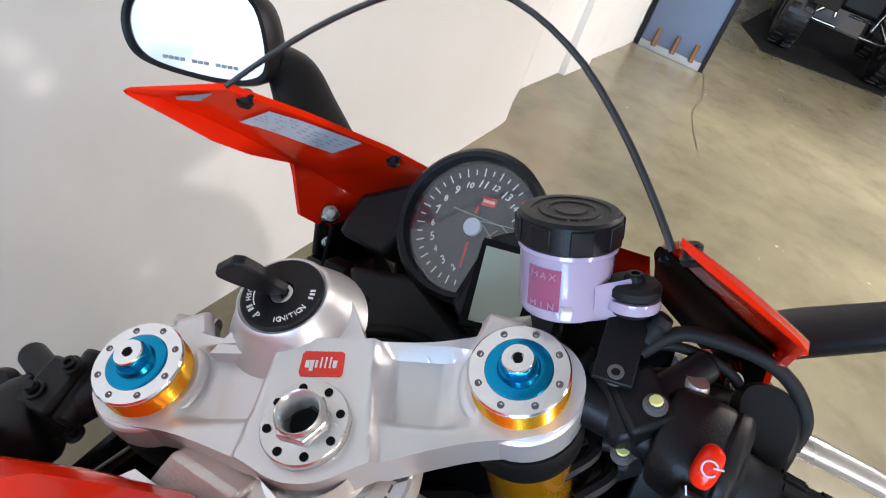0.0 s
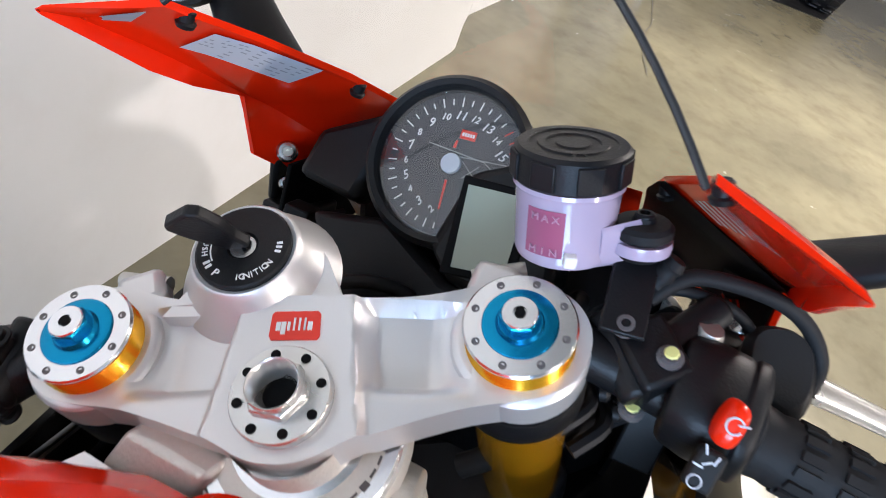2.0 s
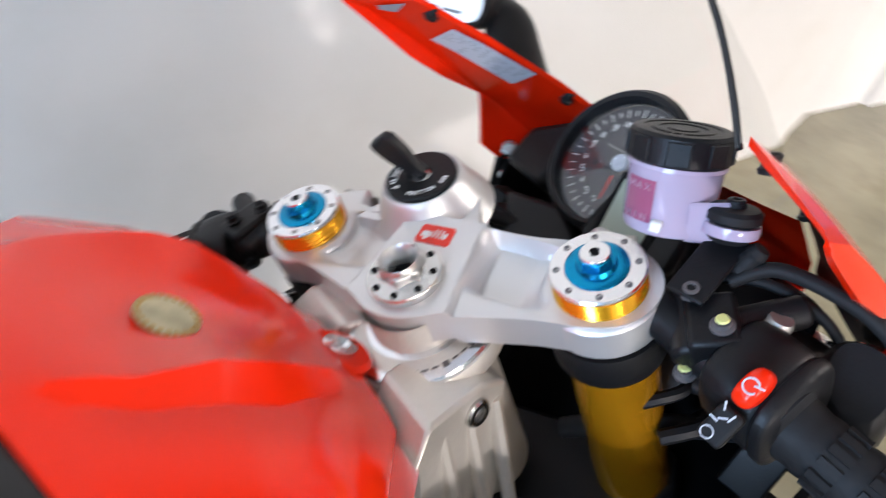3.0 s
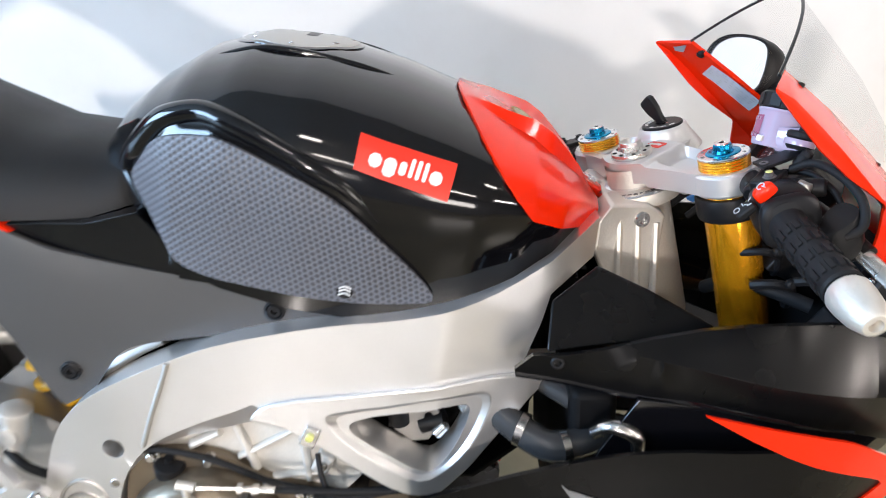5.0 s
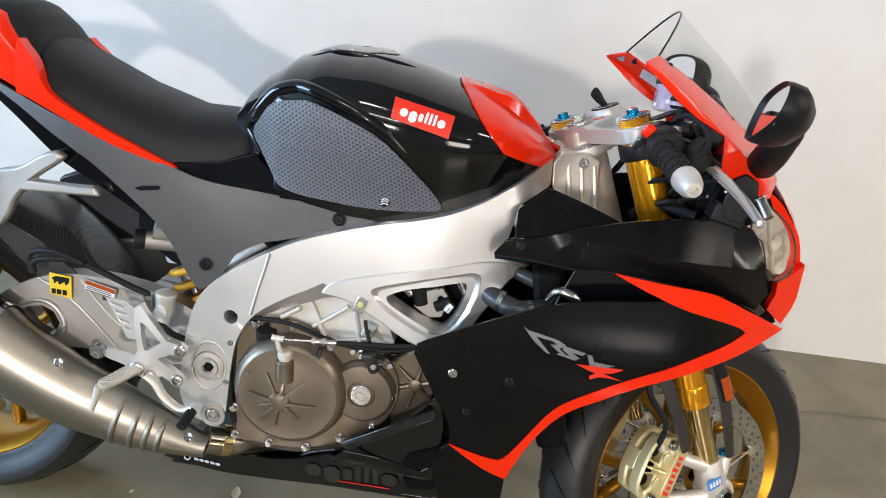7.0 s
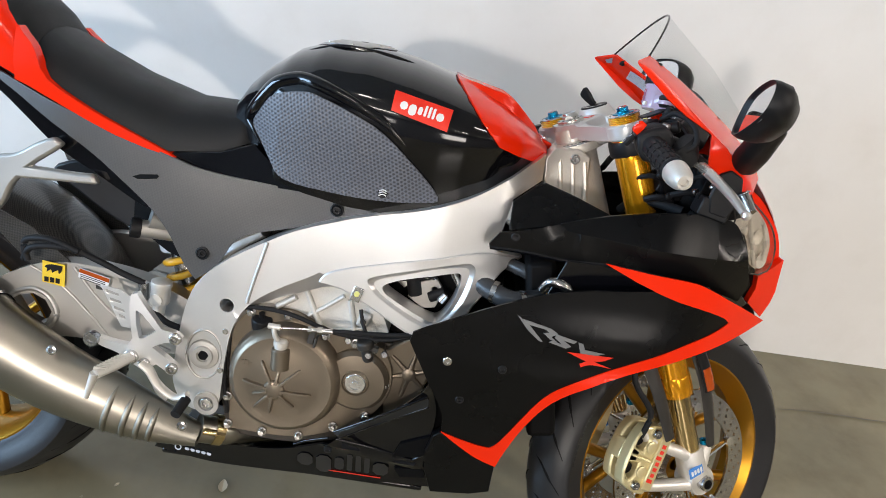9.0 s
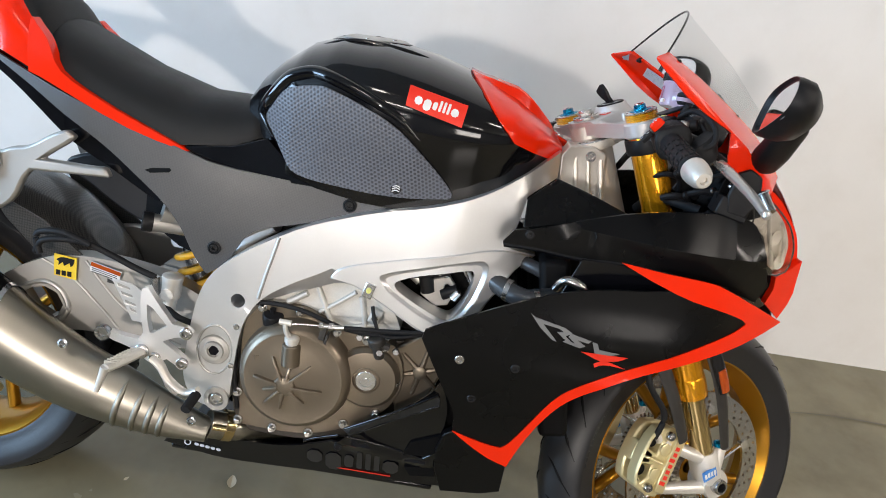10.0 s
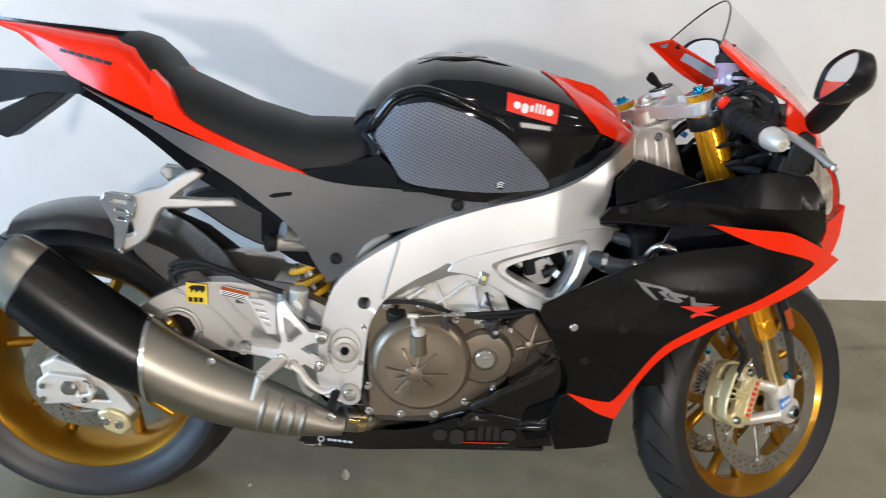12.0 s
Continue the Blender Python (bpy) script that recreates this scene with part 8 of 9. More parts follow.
for deg, r1 in ((118, 0.056), (81, 0.041), (48, 0.060), (0, 0.064), (-37, 0.046), (-95, 0.047), (-128, 0.052), (-158, 0.040), (172, 0.056)):
    bm = bmesh.new()
    d, e = Vector((math.cos(radians(deg)), 0, math.sin(radians(deg)))), Vector((-math.sin(radians(deg)), 0, math.cos(radians(deg))))
    rings = []
    for r, w, h0, h1 in ((0.012, 0.0036, 0.034, 0.047), (r1 * 0.6, 0.0032, 0.033, 0.0455), (r1 * 0.94, 0.0026, 0.030, 0.0425), (r1, 0.0012, 0.030, 0.040)):
        c = BOSS + d * r
        rings.append([bm.verts.new(c + e * u + Vector((0, -h, 0))) for u, h in ((-w, h0), (-w * 0.7, h1), (w * 0.7, h1), (w, h0))])
    skin(bm, rings)
    bm.faces.new(rings[0])
    bm.faces.new(rings[-1][::-1])
    part("cover_rib", bm, BRONZE, cover, "", 0.0008)
bm = bmesh.new()
lathe(bm, [(0, 0), (0.020, 0), (0.0185, 0.007), (0.016, 0.0085), (0, 0.0085)], BOSS + Vector((0, -0.037, 0)), (0, -1, 0), 9)
part("cover_boss", bm, BRONZE, cover, "", 0.0015)
bm = bmesh.new()
for k in range(7):
    box(bm, (0.607 + k * 0.0078, -0.1895, 0.452 - 0.0006 * k * k), (0.0058, 0.003, 0.008 if k not in (1,) else 0.011), (0, -10 + k * 3, 0))
part("cast_word_mark", bm, BRONZE, cover)
# clutch slave arm: upright cylinder with a pale cap and lever
bm = bmesh.new()
cyl(bm, (0.672, -0.190, 0.452), (0.669, -0.190, 0.490), 0.0165, 0.0155, 24)
part("release_boss", bm, BRONZE, cover, "", 0.002)
bm = bmesh.new()
lathe(bm, [(0, 0), (0.0105, 0), (0.0105, 0.004), (0.0125, 0.005), (0.0125, 0.012), (0.009, 0.016), (0.005, 0.017), (0, 0.017)], (0.669, -0.190, 0.490), (-0.05, 0, 1), 20)
sl_ob = part("release_shaft", bm, CASTLIGHT, engine, "bright clutch release shaft")
bm = bmesh.new()
tube(bm, [(0.667, -0.192, 0.500), (0.659, -0.196, 0.512), (0.655, -0.198, 0.530)], [0.008, 0.0065, 0.0055], 10, 3, 0.7)
cyl(bm, (0.646, -0.198, 0.530), (0.666, -0.198, 0.530), 0.005, None, 12)
part("release_lever", bm, CASTLIGHT, sl_ob)
bm = bmesh.new()
cyl(bm, (0.662, -0.198, 0.529), (0.712, -0.194, 0.534), 0.0018, None, 8)
part("cable_core", bm, STEEL, sl_ob)
bm = bmesh.new()
tube(bm, [(0.748, -0.192, 0.537), (0.780, -0.190, 0.540), (0.82, -0.186, 0.543), (0.88, -0.180, 0.550), (0.93, -0.17, 0.56)], 0.0038, 10, 5)
part("clutch_cable", bm, RUBBER, engine, "black clutch cable with steel adjuster")
for xa, xb, r in ((0.711, 0.717, 0.0065), (0.717, 0.727, 0.0036), (0.727, 0.735, 0.0065), (0.735, 0.752, 0.0042)):
    bm = bmesh.new()
    cyl(bm, (xa, -0.1935, 0.5325 + (xa - 0.71) * 0.12), (xb, -0.193, 0.5325 + (xb - 0.71) * 0.12), r, None, 6 if r > 0.006 else 12)
    part("cable_adjuster", bm, STEEL, engine)
bm = bmesh.new()
box(bm, (0.717, -0.186, 0.518), (0.010, 0.003, 0.026), (0, 8, 0))
box(bm, (0.724, -0.178, 0.508), (0.004, 0.020, 0.018), (0, 8, 0))
part("cable_bracket", bm, STAY, engine, "", 0.0008)
bm = bmesh.new()
tube(bm, [(0.79, -0.168, 0.575), (0.80, -0.178, 0.55), (0.815, -0.182, 0.533), (0.845, -0.180, 0.535), (0.88, -0.175, 0.545)], 0.0032, 10, 6)
part("small_lead", bm, RUBBER, engine)
# hose over the case, its lower run added as the gap's dark line
bm = bmesh.new()
tube(bm, [(0.580, -0.157, 0.33), (0.569, -0.157, 0.40), (0.569, -0.158, 0.49), (0.585, -0.160, 0.532), (0.625, -0.162, 0.543), (0.68, -0.165, 0.541), (0.75, -0.168, 0.525), (0.82, -0.168, 0.527), (0.88, -0.165, 0.54)], 0.004, 10, 6)
part("hose_and_gap_line", bm, RUBBER, engine)
# oil filler
bm = bmesh.new()
lathe(bm, [(0, 0.0), (0.018, 0.0), (0.018, 0.018), (0.016, 0.021), (0.005, 0.022), (0.005, 0.030), (0, 0.030)], (0.624, -0.150, 0.505), (0, -0.4, 1), 20)
part("oil_filler", bm, PLASTIC, engine, "black oil filler cap")
# generator cover
GC2 = Vector((0.800, -0.150, 0.440))
bm = bmesh.new()
lathe(bm, [(0.058, 0.0), (0.057, 0.012), (0.050, 0.020), (0.040, 0.0215), (0.024, 0.023), (0.022, 0.020), (0, 0.020)], GC2, (0, -1, 0), 48)
part("generator_cover", bm, BRONZE, engine, "round bronze generator cover", 0, 30)
bm = bmesh.new()
lathe(bm, [(0, 0.020), (0.0185, 0.020), (0.0185, 0.0255), (0.017, 0.0268), (0.010, 0.0268), (0.009, 0.0255), (0.0055, 0.0255), (0.005, 0.0275), (0, 0.0275)], GC2, (0, -1, 0), 36)
part("inspection_plug", bm, MACHINED, engine, "bright inspection plug")
bm = bmesh.new()
panel(bm, [(0.84, 0.50), (0.888, 0.535), (0.93, 0.48), (0.905, 0.40), (0.86, 0.36), (0.845, 0.42)], -0.147, 0.03, 0)
star = part("water_pump_cover", bm, BRONZE, engine, "bronze cover with radiating ribs", 0.004)
for k in range(6):
    a = radians(20 + 60 * k)
    bm = bmesh.new()
    tube(bm, [(0.888, -0.148, 0.463), (0.888 + 0.045 * math.cos(a), -0.147, 0.463 + 0.045 * math.sin(a))], [0.006, 0.0035], 8, 1)
    part("cover_rib", bm, BRONZE, star)
bm = bmesh.new()
lathe(bm, [(0, 0), (0.012, 0), (0.012, 0.006), (0.008, 0.008), (0, 0.008)], (0.888, -0.147, 0.463), (0, -1, 0), 18)
part("pump_boss", bm, BRONZE, star)
# hose elbow by the generator
bm = bmesh.new()
lathe(bm, [(0, 0), (0.0075, 0), (0.0095, 0.006), (0.0095, 0.024), (0.0145, 0.026), (0.0150, 0.038), (0.0125, 0.041), (0, 0.041)], (0.816, -0.168, 0.484), (-0.28, -0.1, 0.95), 18)
box(bm, (0.812, -0.170, 0.511), (0.036, 0.012, 0.008), (0, 10, 0))
part("sensor_elbow", bm, STAY, engine, "", 0.0015)
for p in ((0.815, -0.172, 0.498), (0.842, -0.172, 0.505), (0.777, -0.165, 0.515)):
    bm = bmesh.new()
    hex_bolt(bm, p, (0, -1, 0.1), 0.0065, 0.008, False)
    part("hose_bolt", bm, STEEL, engine)
# cylinders and heads
bm = bmesh.new()
panel(bm, [(0.600, 0.530), (0.654, 0.572), (0.700, 0.600), (0.752, 0.610), (0.800, 0.600), (0.825, 0.565), (0.841, 0.533), (0.822, 0.505), (0.759, 0.490), (0.709, 0.505), (0.674, 0.528)], lambda x, z: -0.143 - 0.05 * max(0.56 - z, 0), 0.24, 0.02)
ROUGHCAST = mat("rough_grey_casting", (0.56, 0.54, 0.50), 0.55, metal=0.3, var=0.22, vscale=30, scale=350, grain=0.4, bump=0.3)
cyl1 = part("rear_cylinder", bm, ROUGHCAST, engine, "cast aluminium rear cylinder", 0.003, 50)
for pts, r in ((((0.688, 0.590), (0.704, 0.560), (0.722, 0.524)), 0.0065), (((0.700, 0.538), (0.728, 0.560), (0.757, 0.585)), 0.0055), (((0.768, 0.580), (0.776, 0.55), (0.784, 0.522)), 0.007), (((0.645, 0.545), (0.660, 0.556), (0.676, 0.568)), 0.008), (((0.735, 0.515), (0.765, 0.525), (0.80, 0.535)), 0.005)):
    bm = bmesh.new()
    tube(bm, [(x, -0.1455 - 0.05 * max(0.56 - z, 0), z) for x, z in pts], r, 10, 4, 0.7)
    part("casting_rib", bm, ROUGHCAST, cyl1)
bm = bmesh.new()
box(bm, (0.796, -0.150, 0.550), (0.020, 0.014, 0.026), (0, 16, 0))
bb_ = part("casting_boss", bm, ROUGHCAST, cyl1, "", 0.003)
bm = bmesh.new()
hex_bolt(bm, (0.796, -0.157, 0.550), (0, -1, 0), 0.0058, 0.004)
part("boss_bolt", bm, STEEL, bb_)
# near-black puts the shade behind the frame into this bank's colour
bm = bmesh.new()
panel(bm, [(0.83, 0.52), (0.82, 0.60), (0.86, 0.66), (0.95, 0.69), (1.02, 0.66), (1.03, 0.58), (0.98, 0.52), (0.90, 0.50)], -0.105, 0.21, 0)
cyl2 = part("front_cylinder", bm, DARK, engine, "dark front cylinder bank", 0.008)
for p, q, r, mt in (((0.86, -0.13, 0.655), (0.875, -0.13, 0.605), 0.014, PLASTIC), ((0.895, -0.135, 0.665), (0.90, -0.135, 0.64), 0.009, STEEL), ((0.90, -0.125, 0.605), (0.925, -0.13, 0.62), 0.012, PLASTIC), ((0.93, -0.13, 0.66), (0.945, -0.13, 0.635), 0.007, STEEL), ((0.84, -0.12, 0.635), (0.86, -0.125, 0.62), 0.012, CASTALU), ((0.826, -0.14, 0.634), (0.905, -0.135, 0.650), 0.011, RUBBER), ((0.885, -0.14, 0.660), (0.890, -0.14, 0.642), 0.006, NUTSTEEL), ((0.918, -0.14, 0.605), (0.926, -0.14, 0.618), 0.007, NUTSTEEL)):
    bm = bmesh.new()
    cyl(bm, p, q, r, r * 0.85, 14)
    part("throttle_fitting", bm, mt, cyl2)
bm = bmesh.new()
panel(bm, [(0.862, 0.600), (0.875, 0.628), (0.905, 0.642), (0.922, 0.622), (0.912, 0.588), (0.890, 0.582)], -0.132, 0.012, 0, holes=[ROUND(0.906, 0.620, 0.005, 10)])
part("throttle_plate", bm, CASTALU, cyl2, "", 0.002)

# -- exhaust --
# stations: top (x, z), bottom (x, z), half width
EX = [(0.540, 0.296, 0.532, 0.254, 0.022), (0.515, 0.304, 0.504, 0.252, 0.026), (0.470, 0.326, 0.455, 0.250, 0.033), (0.430, 0.345, 0.410, 0.251, 0.038), (0.370, 0.372, 0.345, 0.259, 0.044), (0.300, 0.402, 0.280, 0.272, 0.049), (0.235, 0.437, 0.222, 0.290, 0.053), (0.166, 0.480, 0.164, 0.315, 0.057), (0.080, 0.540, 0.045, 0.372, 0.057), (-0.010, 0.603, -0.085, 0.475, 0.053), (-0.045, 0.622, -0.115, 0.502, 0.049), (-0.066, 0.626, -0.128, 0.520, 0.044)]


def exhaust_ring(bm, xt, zt, xb, zb, w, grow=0.0):
    top, bot = Vector((xt, -0.158, zt)), Vector((xb, -0.158, zb))
    mid, up = (top + bot) / 2, (top - bot) / 2
    up = up * (1 + grow / up.length)
    ring = []
    for k in range(36):
        a = 2 * math.pi * k / 36
        ca, sa = math.cos(a), math.sin(a)
        # the outer flank is creased a little below its middle
        cx, cz = abs(ca) ** 1.05 * (1 if ca > 0 else -1), abs(sa) ** 1.0 * (1 if sa > 0 else -1)
        ring.append(bm.verts.new(mid + Vector((0, -1, 0)) * (cx * (w + grow)) + up * cz - up * 0.10 * abs(cx)))
    return ring


def exhaust_run(i0, i1, grow=0.0, n=5):
    bm = bmesh.new()
    tops = spline([Vector((s[0], s[1], s[4])) for s in EX[i0:i1]], n)
    bots = spline([Vector((s[2], s[3], 0)) for s in EX[i0:i1]], n)
    rings = [exhaust_ring(bm, p.x, p.y, q.x, q.y, p.z, grow) for p, q in zip(tops, bots)]
    skin(bm, rings)
    bm.faces.new(rings[0])
    bm.faces.new(rings[-1])
    return bm


exhaust = part("exhaust", exhaust_run(0, 8), BRUSHED, bike, "brushed steel exhaust silencer with black sleeve", 0, 40)
part("sleeve", exhaust_run(7, 10, 0.002), MATTE, exhaust, "matte black silencer sleeve", 0.002)
part("end_cap", exhaust_run(9, 12, 0.0), BRUSHED, exhaust, "steel silencer end cap", 0.002)
bm = bmesh.new()
rr_ = [exhaust_ring(bm, -0.0672 - d, 0.612, -0.1265 - d, 0.530, 0.036) for d in (0, 0.001)]
skin(bm, rr_)
bm.faces.new(rr_[0])
bm.faces.new(rr_[1])
part("outlet", bm, DARK, exhaust)
for i in range(4):
    k = 0.12 + i * 0.50
    s0, s1 = EX[2 + int(k)], EX[3 + int(k)]
    st_ = [u + (v - u) * (k - int(k)) for u, v in zip(s0, s1)]
    top, bot = Vector((st_[0], -0.158, st_[1])), Vector((st_[2], -0.158, st_[3]))
    bm = bmesh.new()
    pts = [(top + bot) / 2 + Vector((0, -1, 0)) * (math.cos(a) * (st_[4] + 0.0005)) + (top - bot) / 2 * (math.sin(a) * 0.97 - 0.10 * math.cos(a)) for a in np.linspace(-1.1, 1.2, 15)]
    tube(bm, pts, [0.001, 0.0052, 0.0058, 0.0052, 0.001], 10, 1)
    part("pressed_rib", bm, BRUSHED, exhaust)
bm = bmesh.new()
rr_ = [exhaust_ring(bm, 0.166 + d, 0.480 - d * 0.6, 0.164 + d, 0.315 - d * 0.4, 0.057, g_) for d, g_ in ((0.005, 0.0015), (0.005, 0.004), (-0.002, 0.004), (-0.002, 0.0015))]
skin(bm, rr_)
part("sleeve_band", bm, MACHINED, exhaust)
for x, y, z in ((0.240, -0.203, 0.335), (0.512, -0.187, 0.306), (0.292, -0.208, 0.420)):
    bm = bmesh.new()
    lathe(bm, [(0, 0), (0.0085, 0), (0.0085, 0.003), (0.005, 0.004), (0.004, 0.002), (0, 0.002)], (x, y, z), (0, -1, 0.1), 16)
    part("silencer_screw", bm, STEEL, exhaust)
bm = bmesh.new()
tube(bm, [(0.53, -0.155, 0.285), (0.57, -0.13, 0.272), (0.62, -0.09, 0.262), (0.70, -0.06, 0.26)], 0.025, 20, 6)
part("link_pipe", bm, BRUSHED, exhaust, "heat-tinted link pipe")
bm = bmesh.new()
tube(bm, [(0.552, -0.141, 0.279), (0.566, -0.133, 0.2745)], 0.0285, 24, 1)
tube(bm, [(0.545, -0.172, 0.292), (0.566, -0.165, 0.288)], 0.006, 12, 1)
part("pipe_clamp", bm, GOLDTUBE, exhaust, "brass-coloured pipe clamp")

# -- rear brake side: footrest carrier, peg, pedal, master cylinder --
CARRIER = [(0.407, 0.532), (0.417, 0.537), (0.425, 0.525), (0.465, 0.481), (0.488, 0.480), (0.499, 0.471), (0.491, 0.459), (0.474, 0.460), (0.450, 0.446), (0.485, 0.424), (0.496, 0.413), (0.489, 0.402), (0.479, 0.404), (0.459, 0.415), (0.446, 0.405), (0.433, 0.401), (0.419, 0.408), (0.404, 0.420), (0.383, 0.427), (0.363, 0.431), (0.354, 0.437), (0.357, 0.447), (0.382, 0.443), (0.408, 0.442), (0.416, 0.456), (0.411, 0.480), (0.406, 0.513)]
both("footrest_carrier", lambda bm: panel(bm, CARRIER, lambda x, z: -0.186 + 0.10 * max(z - 0.48, 0), 0.013, 0.03, [[(0.418, 0.507), (0.428, 0.503), (0.456, 0.476), (0.434, 0.459), (0.427, 0.458), (0.421, 0.482)]]), FRAME, bike, "satin aluminium footrest carrier", 0.0035)
for sgn in (1, -1):
    for x, z, r in ((0.490, 0.470, 0.0105), (0.487, 0.413, 0.0105), (0.416, 0.422, 0.0125), (0.439, 0.414, 0.010)):
        bm = bmesh.new()
        lathe(bm, [(0, 0), (r, 0), (r, 0.005), (r * 0.8, 0.0065), (r * 0.5, 0.0065), (r * 0.42, 0.003), (0, 0.003)], (x, -0.186 * sgn, z), (0, -sgn, 0), 18)
        part("carrier_bolt", bm, STEEL, bike)
    bm = bmesh.new()
    lathe(bm, [(0, 0.008), (0.006, 0.008), (0.007, 0.012), (0.012, 0.012), (0.0135, 0.009), (0.0135, 0), (0, 0)], (0.347, -0.180 * sgn, 0.442), (0, -sgn, 0), 20)
    for k in range(10):
        a = 2 * math.pi * k / 10
        cyl(bm, (0.347 + 0.0095 * math.cos(a), -0.191 * sgn, 0.442 + 0.0095 * math.sin(a)), (0.347 + 0.0095 * math.cos(a), -0.1935 * sgn, 0.442 + 0.0095 * math.sin(a)), 0.0014, None, 6)
    part("knurled_cap", bm, STEEL, bike)
    bm = bmesh.new()
    tube(bm, [(0.416, -0.184 * sgn, 0.422), (0.405, -0.224 * sgn, 0.4215), (0.393, -0.262 * sgn, 0.421)], [0.012, 0.011, 0.009], 10, 3, 0.8)
    peg = part("foot_peg", bm, CASTLIGHT, bike, "knurled aluminium foot peg")
    for k in range(10):
        bm = bmesh.new()
        t = 0.2 + 0.075 * k
        p = Vector((0.416, -0.184 * sgn, 0.422)).lerp(Vector((0.393, -0.262 * sgn, 0.421)), t)
        box(bm, p + Vector((0, 0, 0.0065)), (0.019, 0.0030, 0.005), (0, 12, -25 * -sgn))
        part("peg_tooth", bm, CASTLIGHT, peg)
    bm = bmesh.new()
    tube(bm, [(0.393, -0.263 * sgn, 0.424), (0.387, -0.264 * sgn, 0.402), (0.381, -0.265 * sgn, 0.379)], [0.0075, 0.0055, 0.0045], 10, 3)
    part("peg_feeler", bm, CASTLIGHT, peg)
bm = bmesh.new()
tube(bm, [(0.436, -0.192, 0.416), (0.452, -0.194, 0.406), (0.468, -0.195, 0.383), (0.499, -0.198, 0.366), (0.522, -0.200, 0.376)], [0.010, 0.010, 0.009, 0.008, 0.0085], 12, 5, 0.7)
ped = part("brake_pedal", bm, CASTLIGHT, bike, "aluminium rear brake pedal")
bm = bmesh.new()
cyl(bm, (0.521, -0.202, 0.369), (0.517, -0.236, 0.357), 0.009, 0.0085, 14)
part("pedal_rubber", bm, RUBBER, ped)
bm = bmesh.new()
lathe(bm, [(0, 0), (0.015, 0), (0.0165, 0.004), (0.0165, 0.030), (0.018, 0.032), (0.018, 0.040), (0.015, 0.042), (0, 0.042)], (0.436, -0.132, 0.505), (0.05, 0, 1), 20)
cyl(bm, (0.436, -0.132, 0.505), (0.434, -0.135, 0.47), 0.012, 0.010, 16)
cyl(bm, (0.436, -0.15, 0.515), (0.436, -0.118, 0.515), 0.011, None, 14)
rmc = part("rear_master_cylinder", bm, CASTLIGHT, bike, "small aluminium rear master cylinder")
bm = bmesh.new()
cyl(bm, (0.405, -0.13, 0.535), (0.408, -0.13, 0.505), 0.0085, None, 6)
part("banjo_bolt", bm, STEEL, rmc)
for pts in (((0.407, -0.132, 0.536), (0.37, -0.135, 0.548), (0.33, -0.14, 0.565), (0.28, -0.145, 0.58), (0.22, -0.148, 0.572), (0.20, -0.14, 0.545)), ((0.43, -0.14, 0.49), (0.46, -0.15, 0.478), (0.50, -0.15, 0.47)), ((0.21, -0.145, 0.545), (0.205, -0.145, 0.58), (0.25, -0.15, 0.592), (0.30, -0.148, 0.578))):
    bm = bmesh.new()
    tube(bm, pts, 0.0055, 10, 7)
    part("rear_brake_hose", bm, RUBBER, bike)
SLOTS = [[(a, z + 0.004), (b, y + 0.004), (b + 0.002, y - 0.001), (a + 0.002, z - 0.002)] for (a, z), (b, y) in (((0.353, 0.521), (0.376, 0.516)), ((0.360, 0.507), (0.381, 0.503)), ((0.367, 0.493), (0.387, 0.488)), ((0.377, 0.480), (0.389, 0.476)))]
both("slotted_guard", lambda bm: panel(bm, [(0.344, 0.530), (0.379, 0.528), (0.400, 0.517), (0.400, 0.460), (0.383, 0.460), (0.364, 0.496)], -0.160, 0.003, 0, holes=SLOTS), FRAME, bike, "slotted aluminium heel guard", 0.001)
both("chain_guard_arm", lambda bm: tube(bm, [(0.445, -0.165, 0.385), (0.455, -0.16, 0.35), (0.47, -0.155, 0.335)], 0.006, 8, 3), CASTALU, bike)

# -- rear shock --
bm = bmesh.new()
cyl(bm, (0.425, -0.035, 0.60), (0.485, -0.035, 0.40), 0.022, None, 20)
shock = part("rear_shock", bm, STEEL, bike, "rear shock absorber with a yellow spring")
bm = bmesh.new()
a0, a1 = Vector((0.432, -0.035, 0.575)), Vector((0.482, -0.035, 0.41))
m = frame_of(a0, a1 - a0)
ln = (a1 - a0).length
tube(bm, [m @ Vector((0.033 * math.cos(t), 0.033 * math.sin(t), ln * t / (2 * math.pi * 6))) for t in np.linspace(0, 2 * math.pi * 6, 97)], 0.0065, 10, 1)
part("spring", bm, mat("yellow_spring", (0.75, 0.40, 0.02), 0.35, coat=0.3, var=0.05), shock, "yellow coil spring")
bm = bmesh.new()
lathe(bm, [(0, 0), (0.036, 0), (0.037, 0.004), (0.037, 0.018), (0.035, 0.022), (0, 0.022)], (0.425, -0.035, 0.598), (0.05, 0, -0.2), 28)
part("spring_collar", bm, PAPER, shock)
bm = bmesh.new()
cyl(bm, (0.385, -0.115, 0.628), (0.47, -0.07, 0.618), 0.0155, None, 20)
cyl(bm, (0.40, -0.105, 0.648), (0.43, -0.09, 0.64), 0.022, 0.018, 20)
part("preload_adjuster", bm, CASTALU, shock, "silver remote preload cylinder")
bm = bmesh.new()
lathe(bm, [(0, 0), (0.0165, 0), (0.0175, 0.003), (0.0175, 0.014), (0.0165, 0.017), (0, 0.017)], (0.388, -0.1135, 0.6275), (-0.88, -0.46, 0.1), 14)
part("adjuster_knob", bm, PLASTIC, shock)
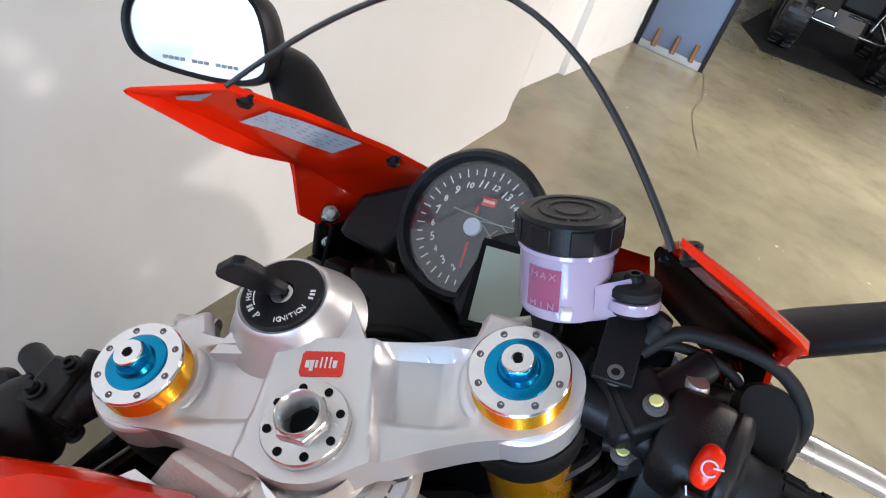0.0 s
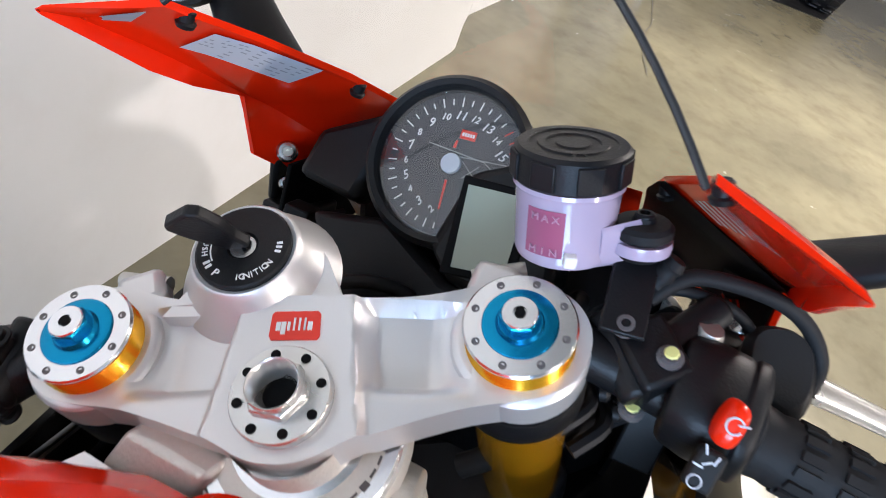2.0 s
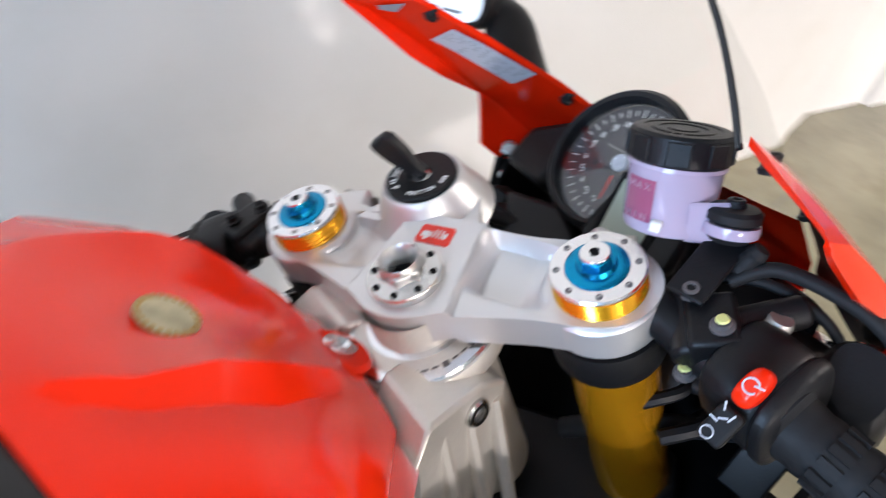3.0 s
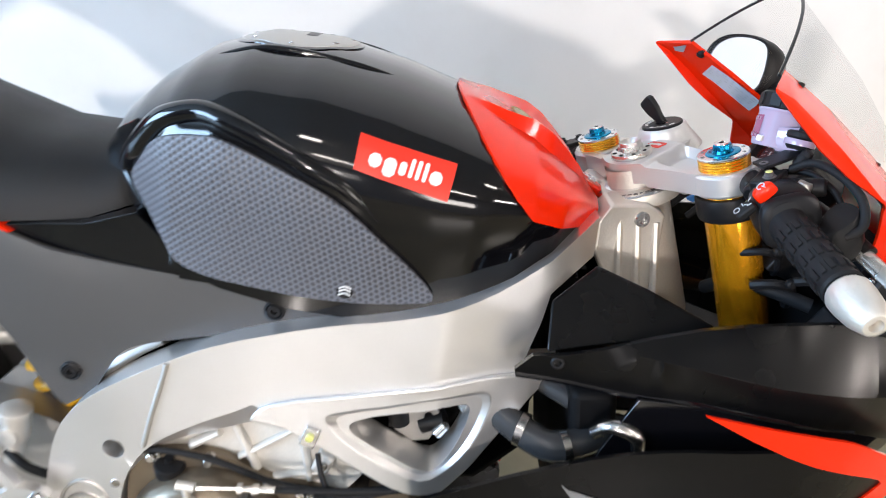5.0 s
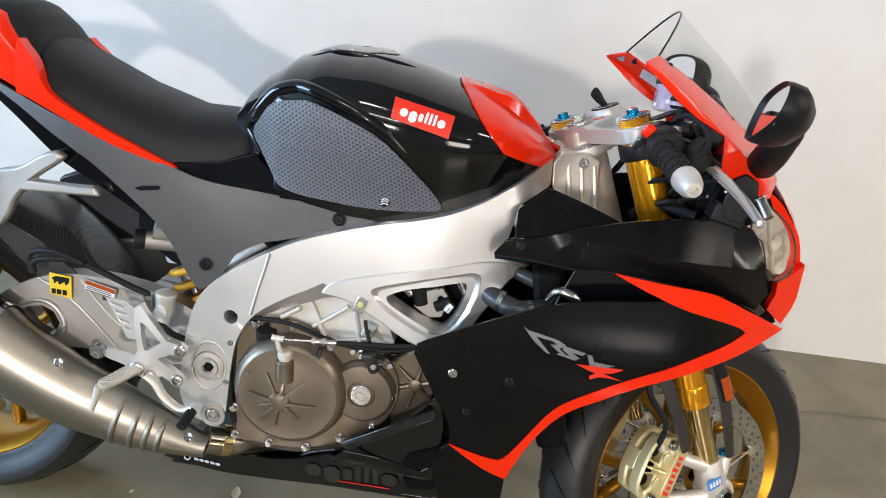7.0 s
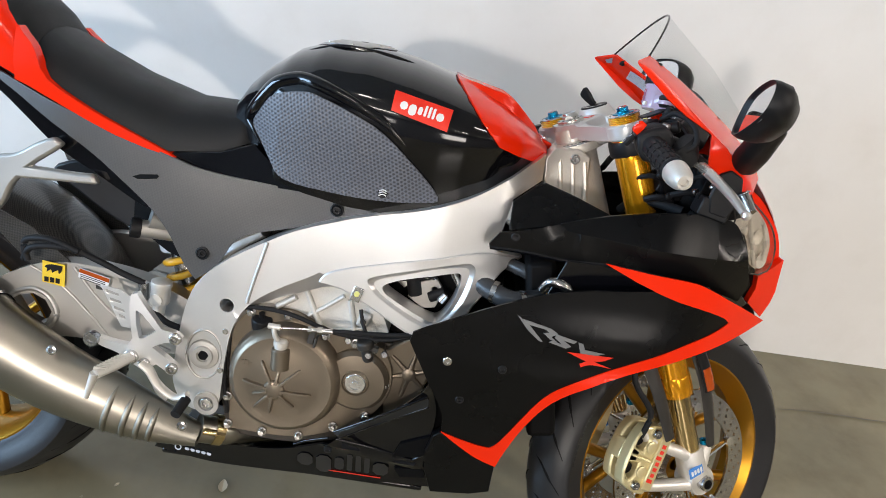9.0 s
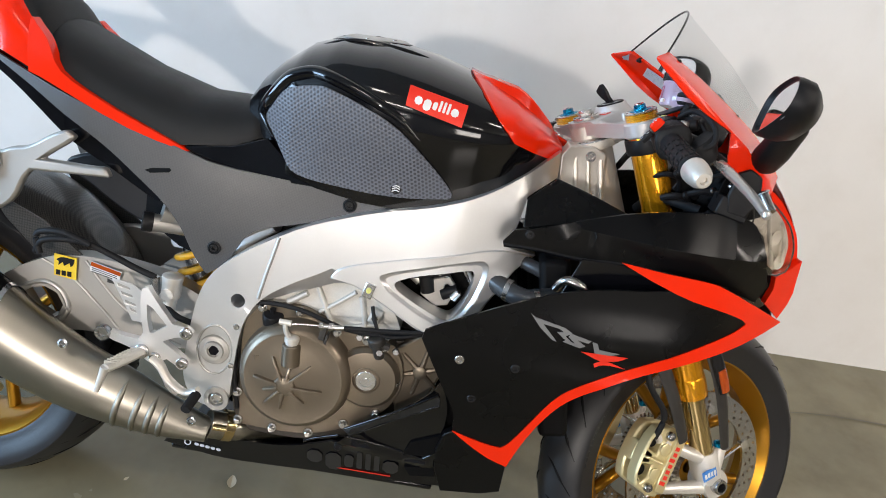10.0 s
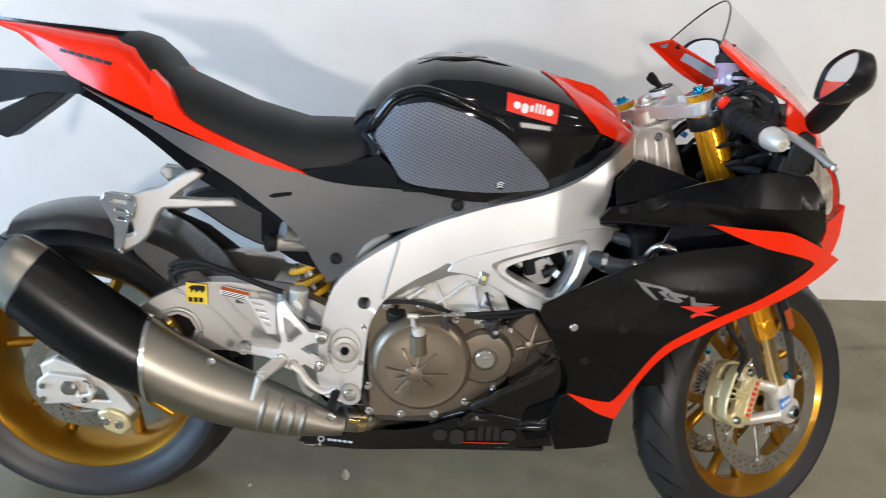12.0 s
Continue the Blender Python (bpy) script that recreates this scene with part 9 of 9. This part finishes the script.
# block of airbox, battery tray and underseat parts seen behind the panels
bm = bmesh.new()
loft_x(bm, [0.30, 0.42, 0.52, 0.75, 0.95], [0.74, 0.74, 0.745, 0.75, 0.80], [0.64, 0.58, 0.56, 0.60, 0.66], lambda x, z: lerp(x, [0.30, 0.5, 0.95], [0.05, 0.09, 0.10]))
part("airbox", bm, DARK, bike, "dark airbox under the tank")
bm = bmesh.new()
panel(bm, [(0.20, 0.690), (0.25, 0.715), (0.300, 0.712), (0.345, 0.690), (0.40, 0.668), (0.43, 0.63), (0.40, 0.605), (0.355, 0.603), (0.30, 0.625), (0.25, 0.655)], -0.060, 0.120, 0, smooth=3)
part("inner_mudguard", bm, SATIN, bike, "dark inner mudguard under the seat", 0.006)
both("subframe_foot", lambda bm: tube(bm, [(0.52, -0.10, 0.585), (0.555, -0.105, 0.635), (0.60, -0.108, 0.665)], [0.024, 0.030, 0.022], 14, 4, 0.6), CASTALU, bike, "cast subframe foot")
# side stand on the wall side, and its foot on the floor
bm = bmesh.new()
sf = LEAN.inverted() @ Vector((0.66, 0.345, 0.012))
tube(bm, [(0.62, 0.13, 0.30), (0.64, 0.17, 0.24), (sf.x, sf.y, sf.z)], [0.013, 0.012, 0.010], 12, 4)
stand = part("side_stand", bm, PLASTIC, bike, "black side stand")
bm = bmesh.new()
box(bm, (0, 0, 0), (0.055, 0.04, 0.012), (13, 0, 0), Matrix.Translation(LEAN.inverted() @ Vector((0.66, 0.35, 0.006))))
part("stand_foot", bm, STEEL, stand, "", 0.003)

# -- a dry leaf and grit on the floor --
LEAF = mat("dry_leaf", (0.45, 0.40, 0.30), 0.6, var=0.25, scale=60)


def leaf(x, y, s, turn, name="dry_leaf"):
    bm = bmesh.new()
    pts = spline([(-0.5, 0, 0), (-0.3, 0.24, 0), (0.05, 0.28, 0), (0.5, 0, 0), (0.05, -0.28, 0), (-0.3, -0.24, 0)], 4, True)
    ring = [bm.verts.new((p.x * s, p.y * s, 0.004 + 0.25 * s * abs(p.y) + 0.1 * s * max(p.x, 0))) for p in pts]
    mid = [bm.verts.new((p.x * s * 0.5, 0.02 * s, 0.002)) for p in pts]
    skin(bm, [ring, mid])
    ob = thing(name, bm, LEAF, "small curled dry leaf on the concrete floor", "leaf", sharp=60)
    ob.matrix_world = pose(x, y, 0.001, 0, 0, turn)


leaf(0.525, 0.055, 0.034, 100)
leaf(1.17, 0.13, 0.012, 30)
leaf(0.31, 0.01, 0.012, 60)

# loop-shaped opening at the top of the swingarm
bm = bmesh.new()
tube(bm, [(0.150, -0.117, 0.455), (0.172, -0.117, 0.471), (0.205, -0.117, 0.483), (0.233, -0.117, 0.472), (0.247, -0.117, 0.443), (0.236, -0.117, 0.417), (0.208, -0.117, 0.404)], 0.0075, 10, 6, 0.7)
part("swingarm_loop", bm, CASTALU, bike)
# wire tag and connectors behind the fork
bm = bmesh.new()
box(bm, (1.335, -0.120, 0.842), (0.030, 0.018, 0.024), (0, 12, 20))
cn = part("wire_connector", bm, PLASTIC, bike, "black wire connector with a white tag", 0.003)
bm = bmesh.new()
box(bm, (1.337, -0.131, 0.845), (0.022, 0.002, 0.011), (0, 12, 20))
part("wire_tag", bm, WHITEP, cn)
for k, (x, y, z) in enumerate(((1.24, -0.11, 0.845), (1.275, -0.125, 0.862), (1.22, -0.10, 0.875), (1.30, -0.13, 0.895), (1.262, -0.118, 0.905))):
    bm = bmesh.new()
    tube(bm, [(x - 0.02, y, z - 0.01), (x, y - 0.012, z), (x + 0.022, y - 0.004, z - 0.006), (x + 0.03, y + 0.01, z - 0.03)], 0.0055 - 0.0006 * k, 8, 5)
    part("harness_lead", bm, PLASTIC, bike)
    bm = bmesh.new()
    lathe(bm, [(0, 0), (0.006, 0), (0.006, 0.004), (0.004, 0.006), (0, 0.006)], (x + 0.012, y - 0.014, z + 0.004), (0.2, -1, 0.2), 12)
    part("harness_clip", bm, STEEL if k % 2 else PLASTIC, bike)
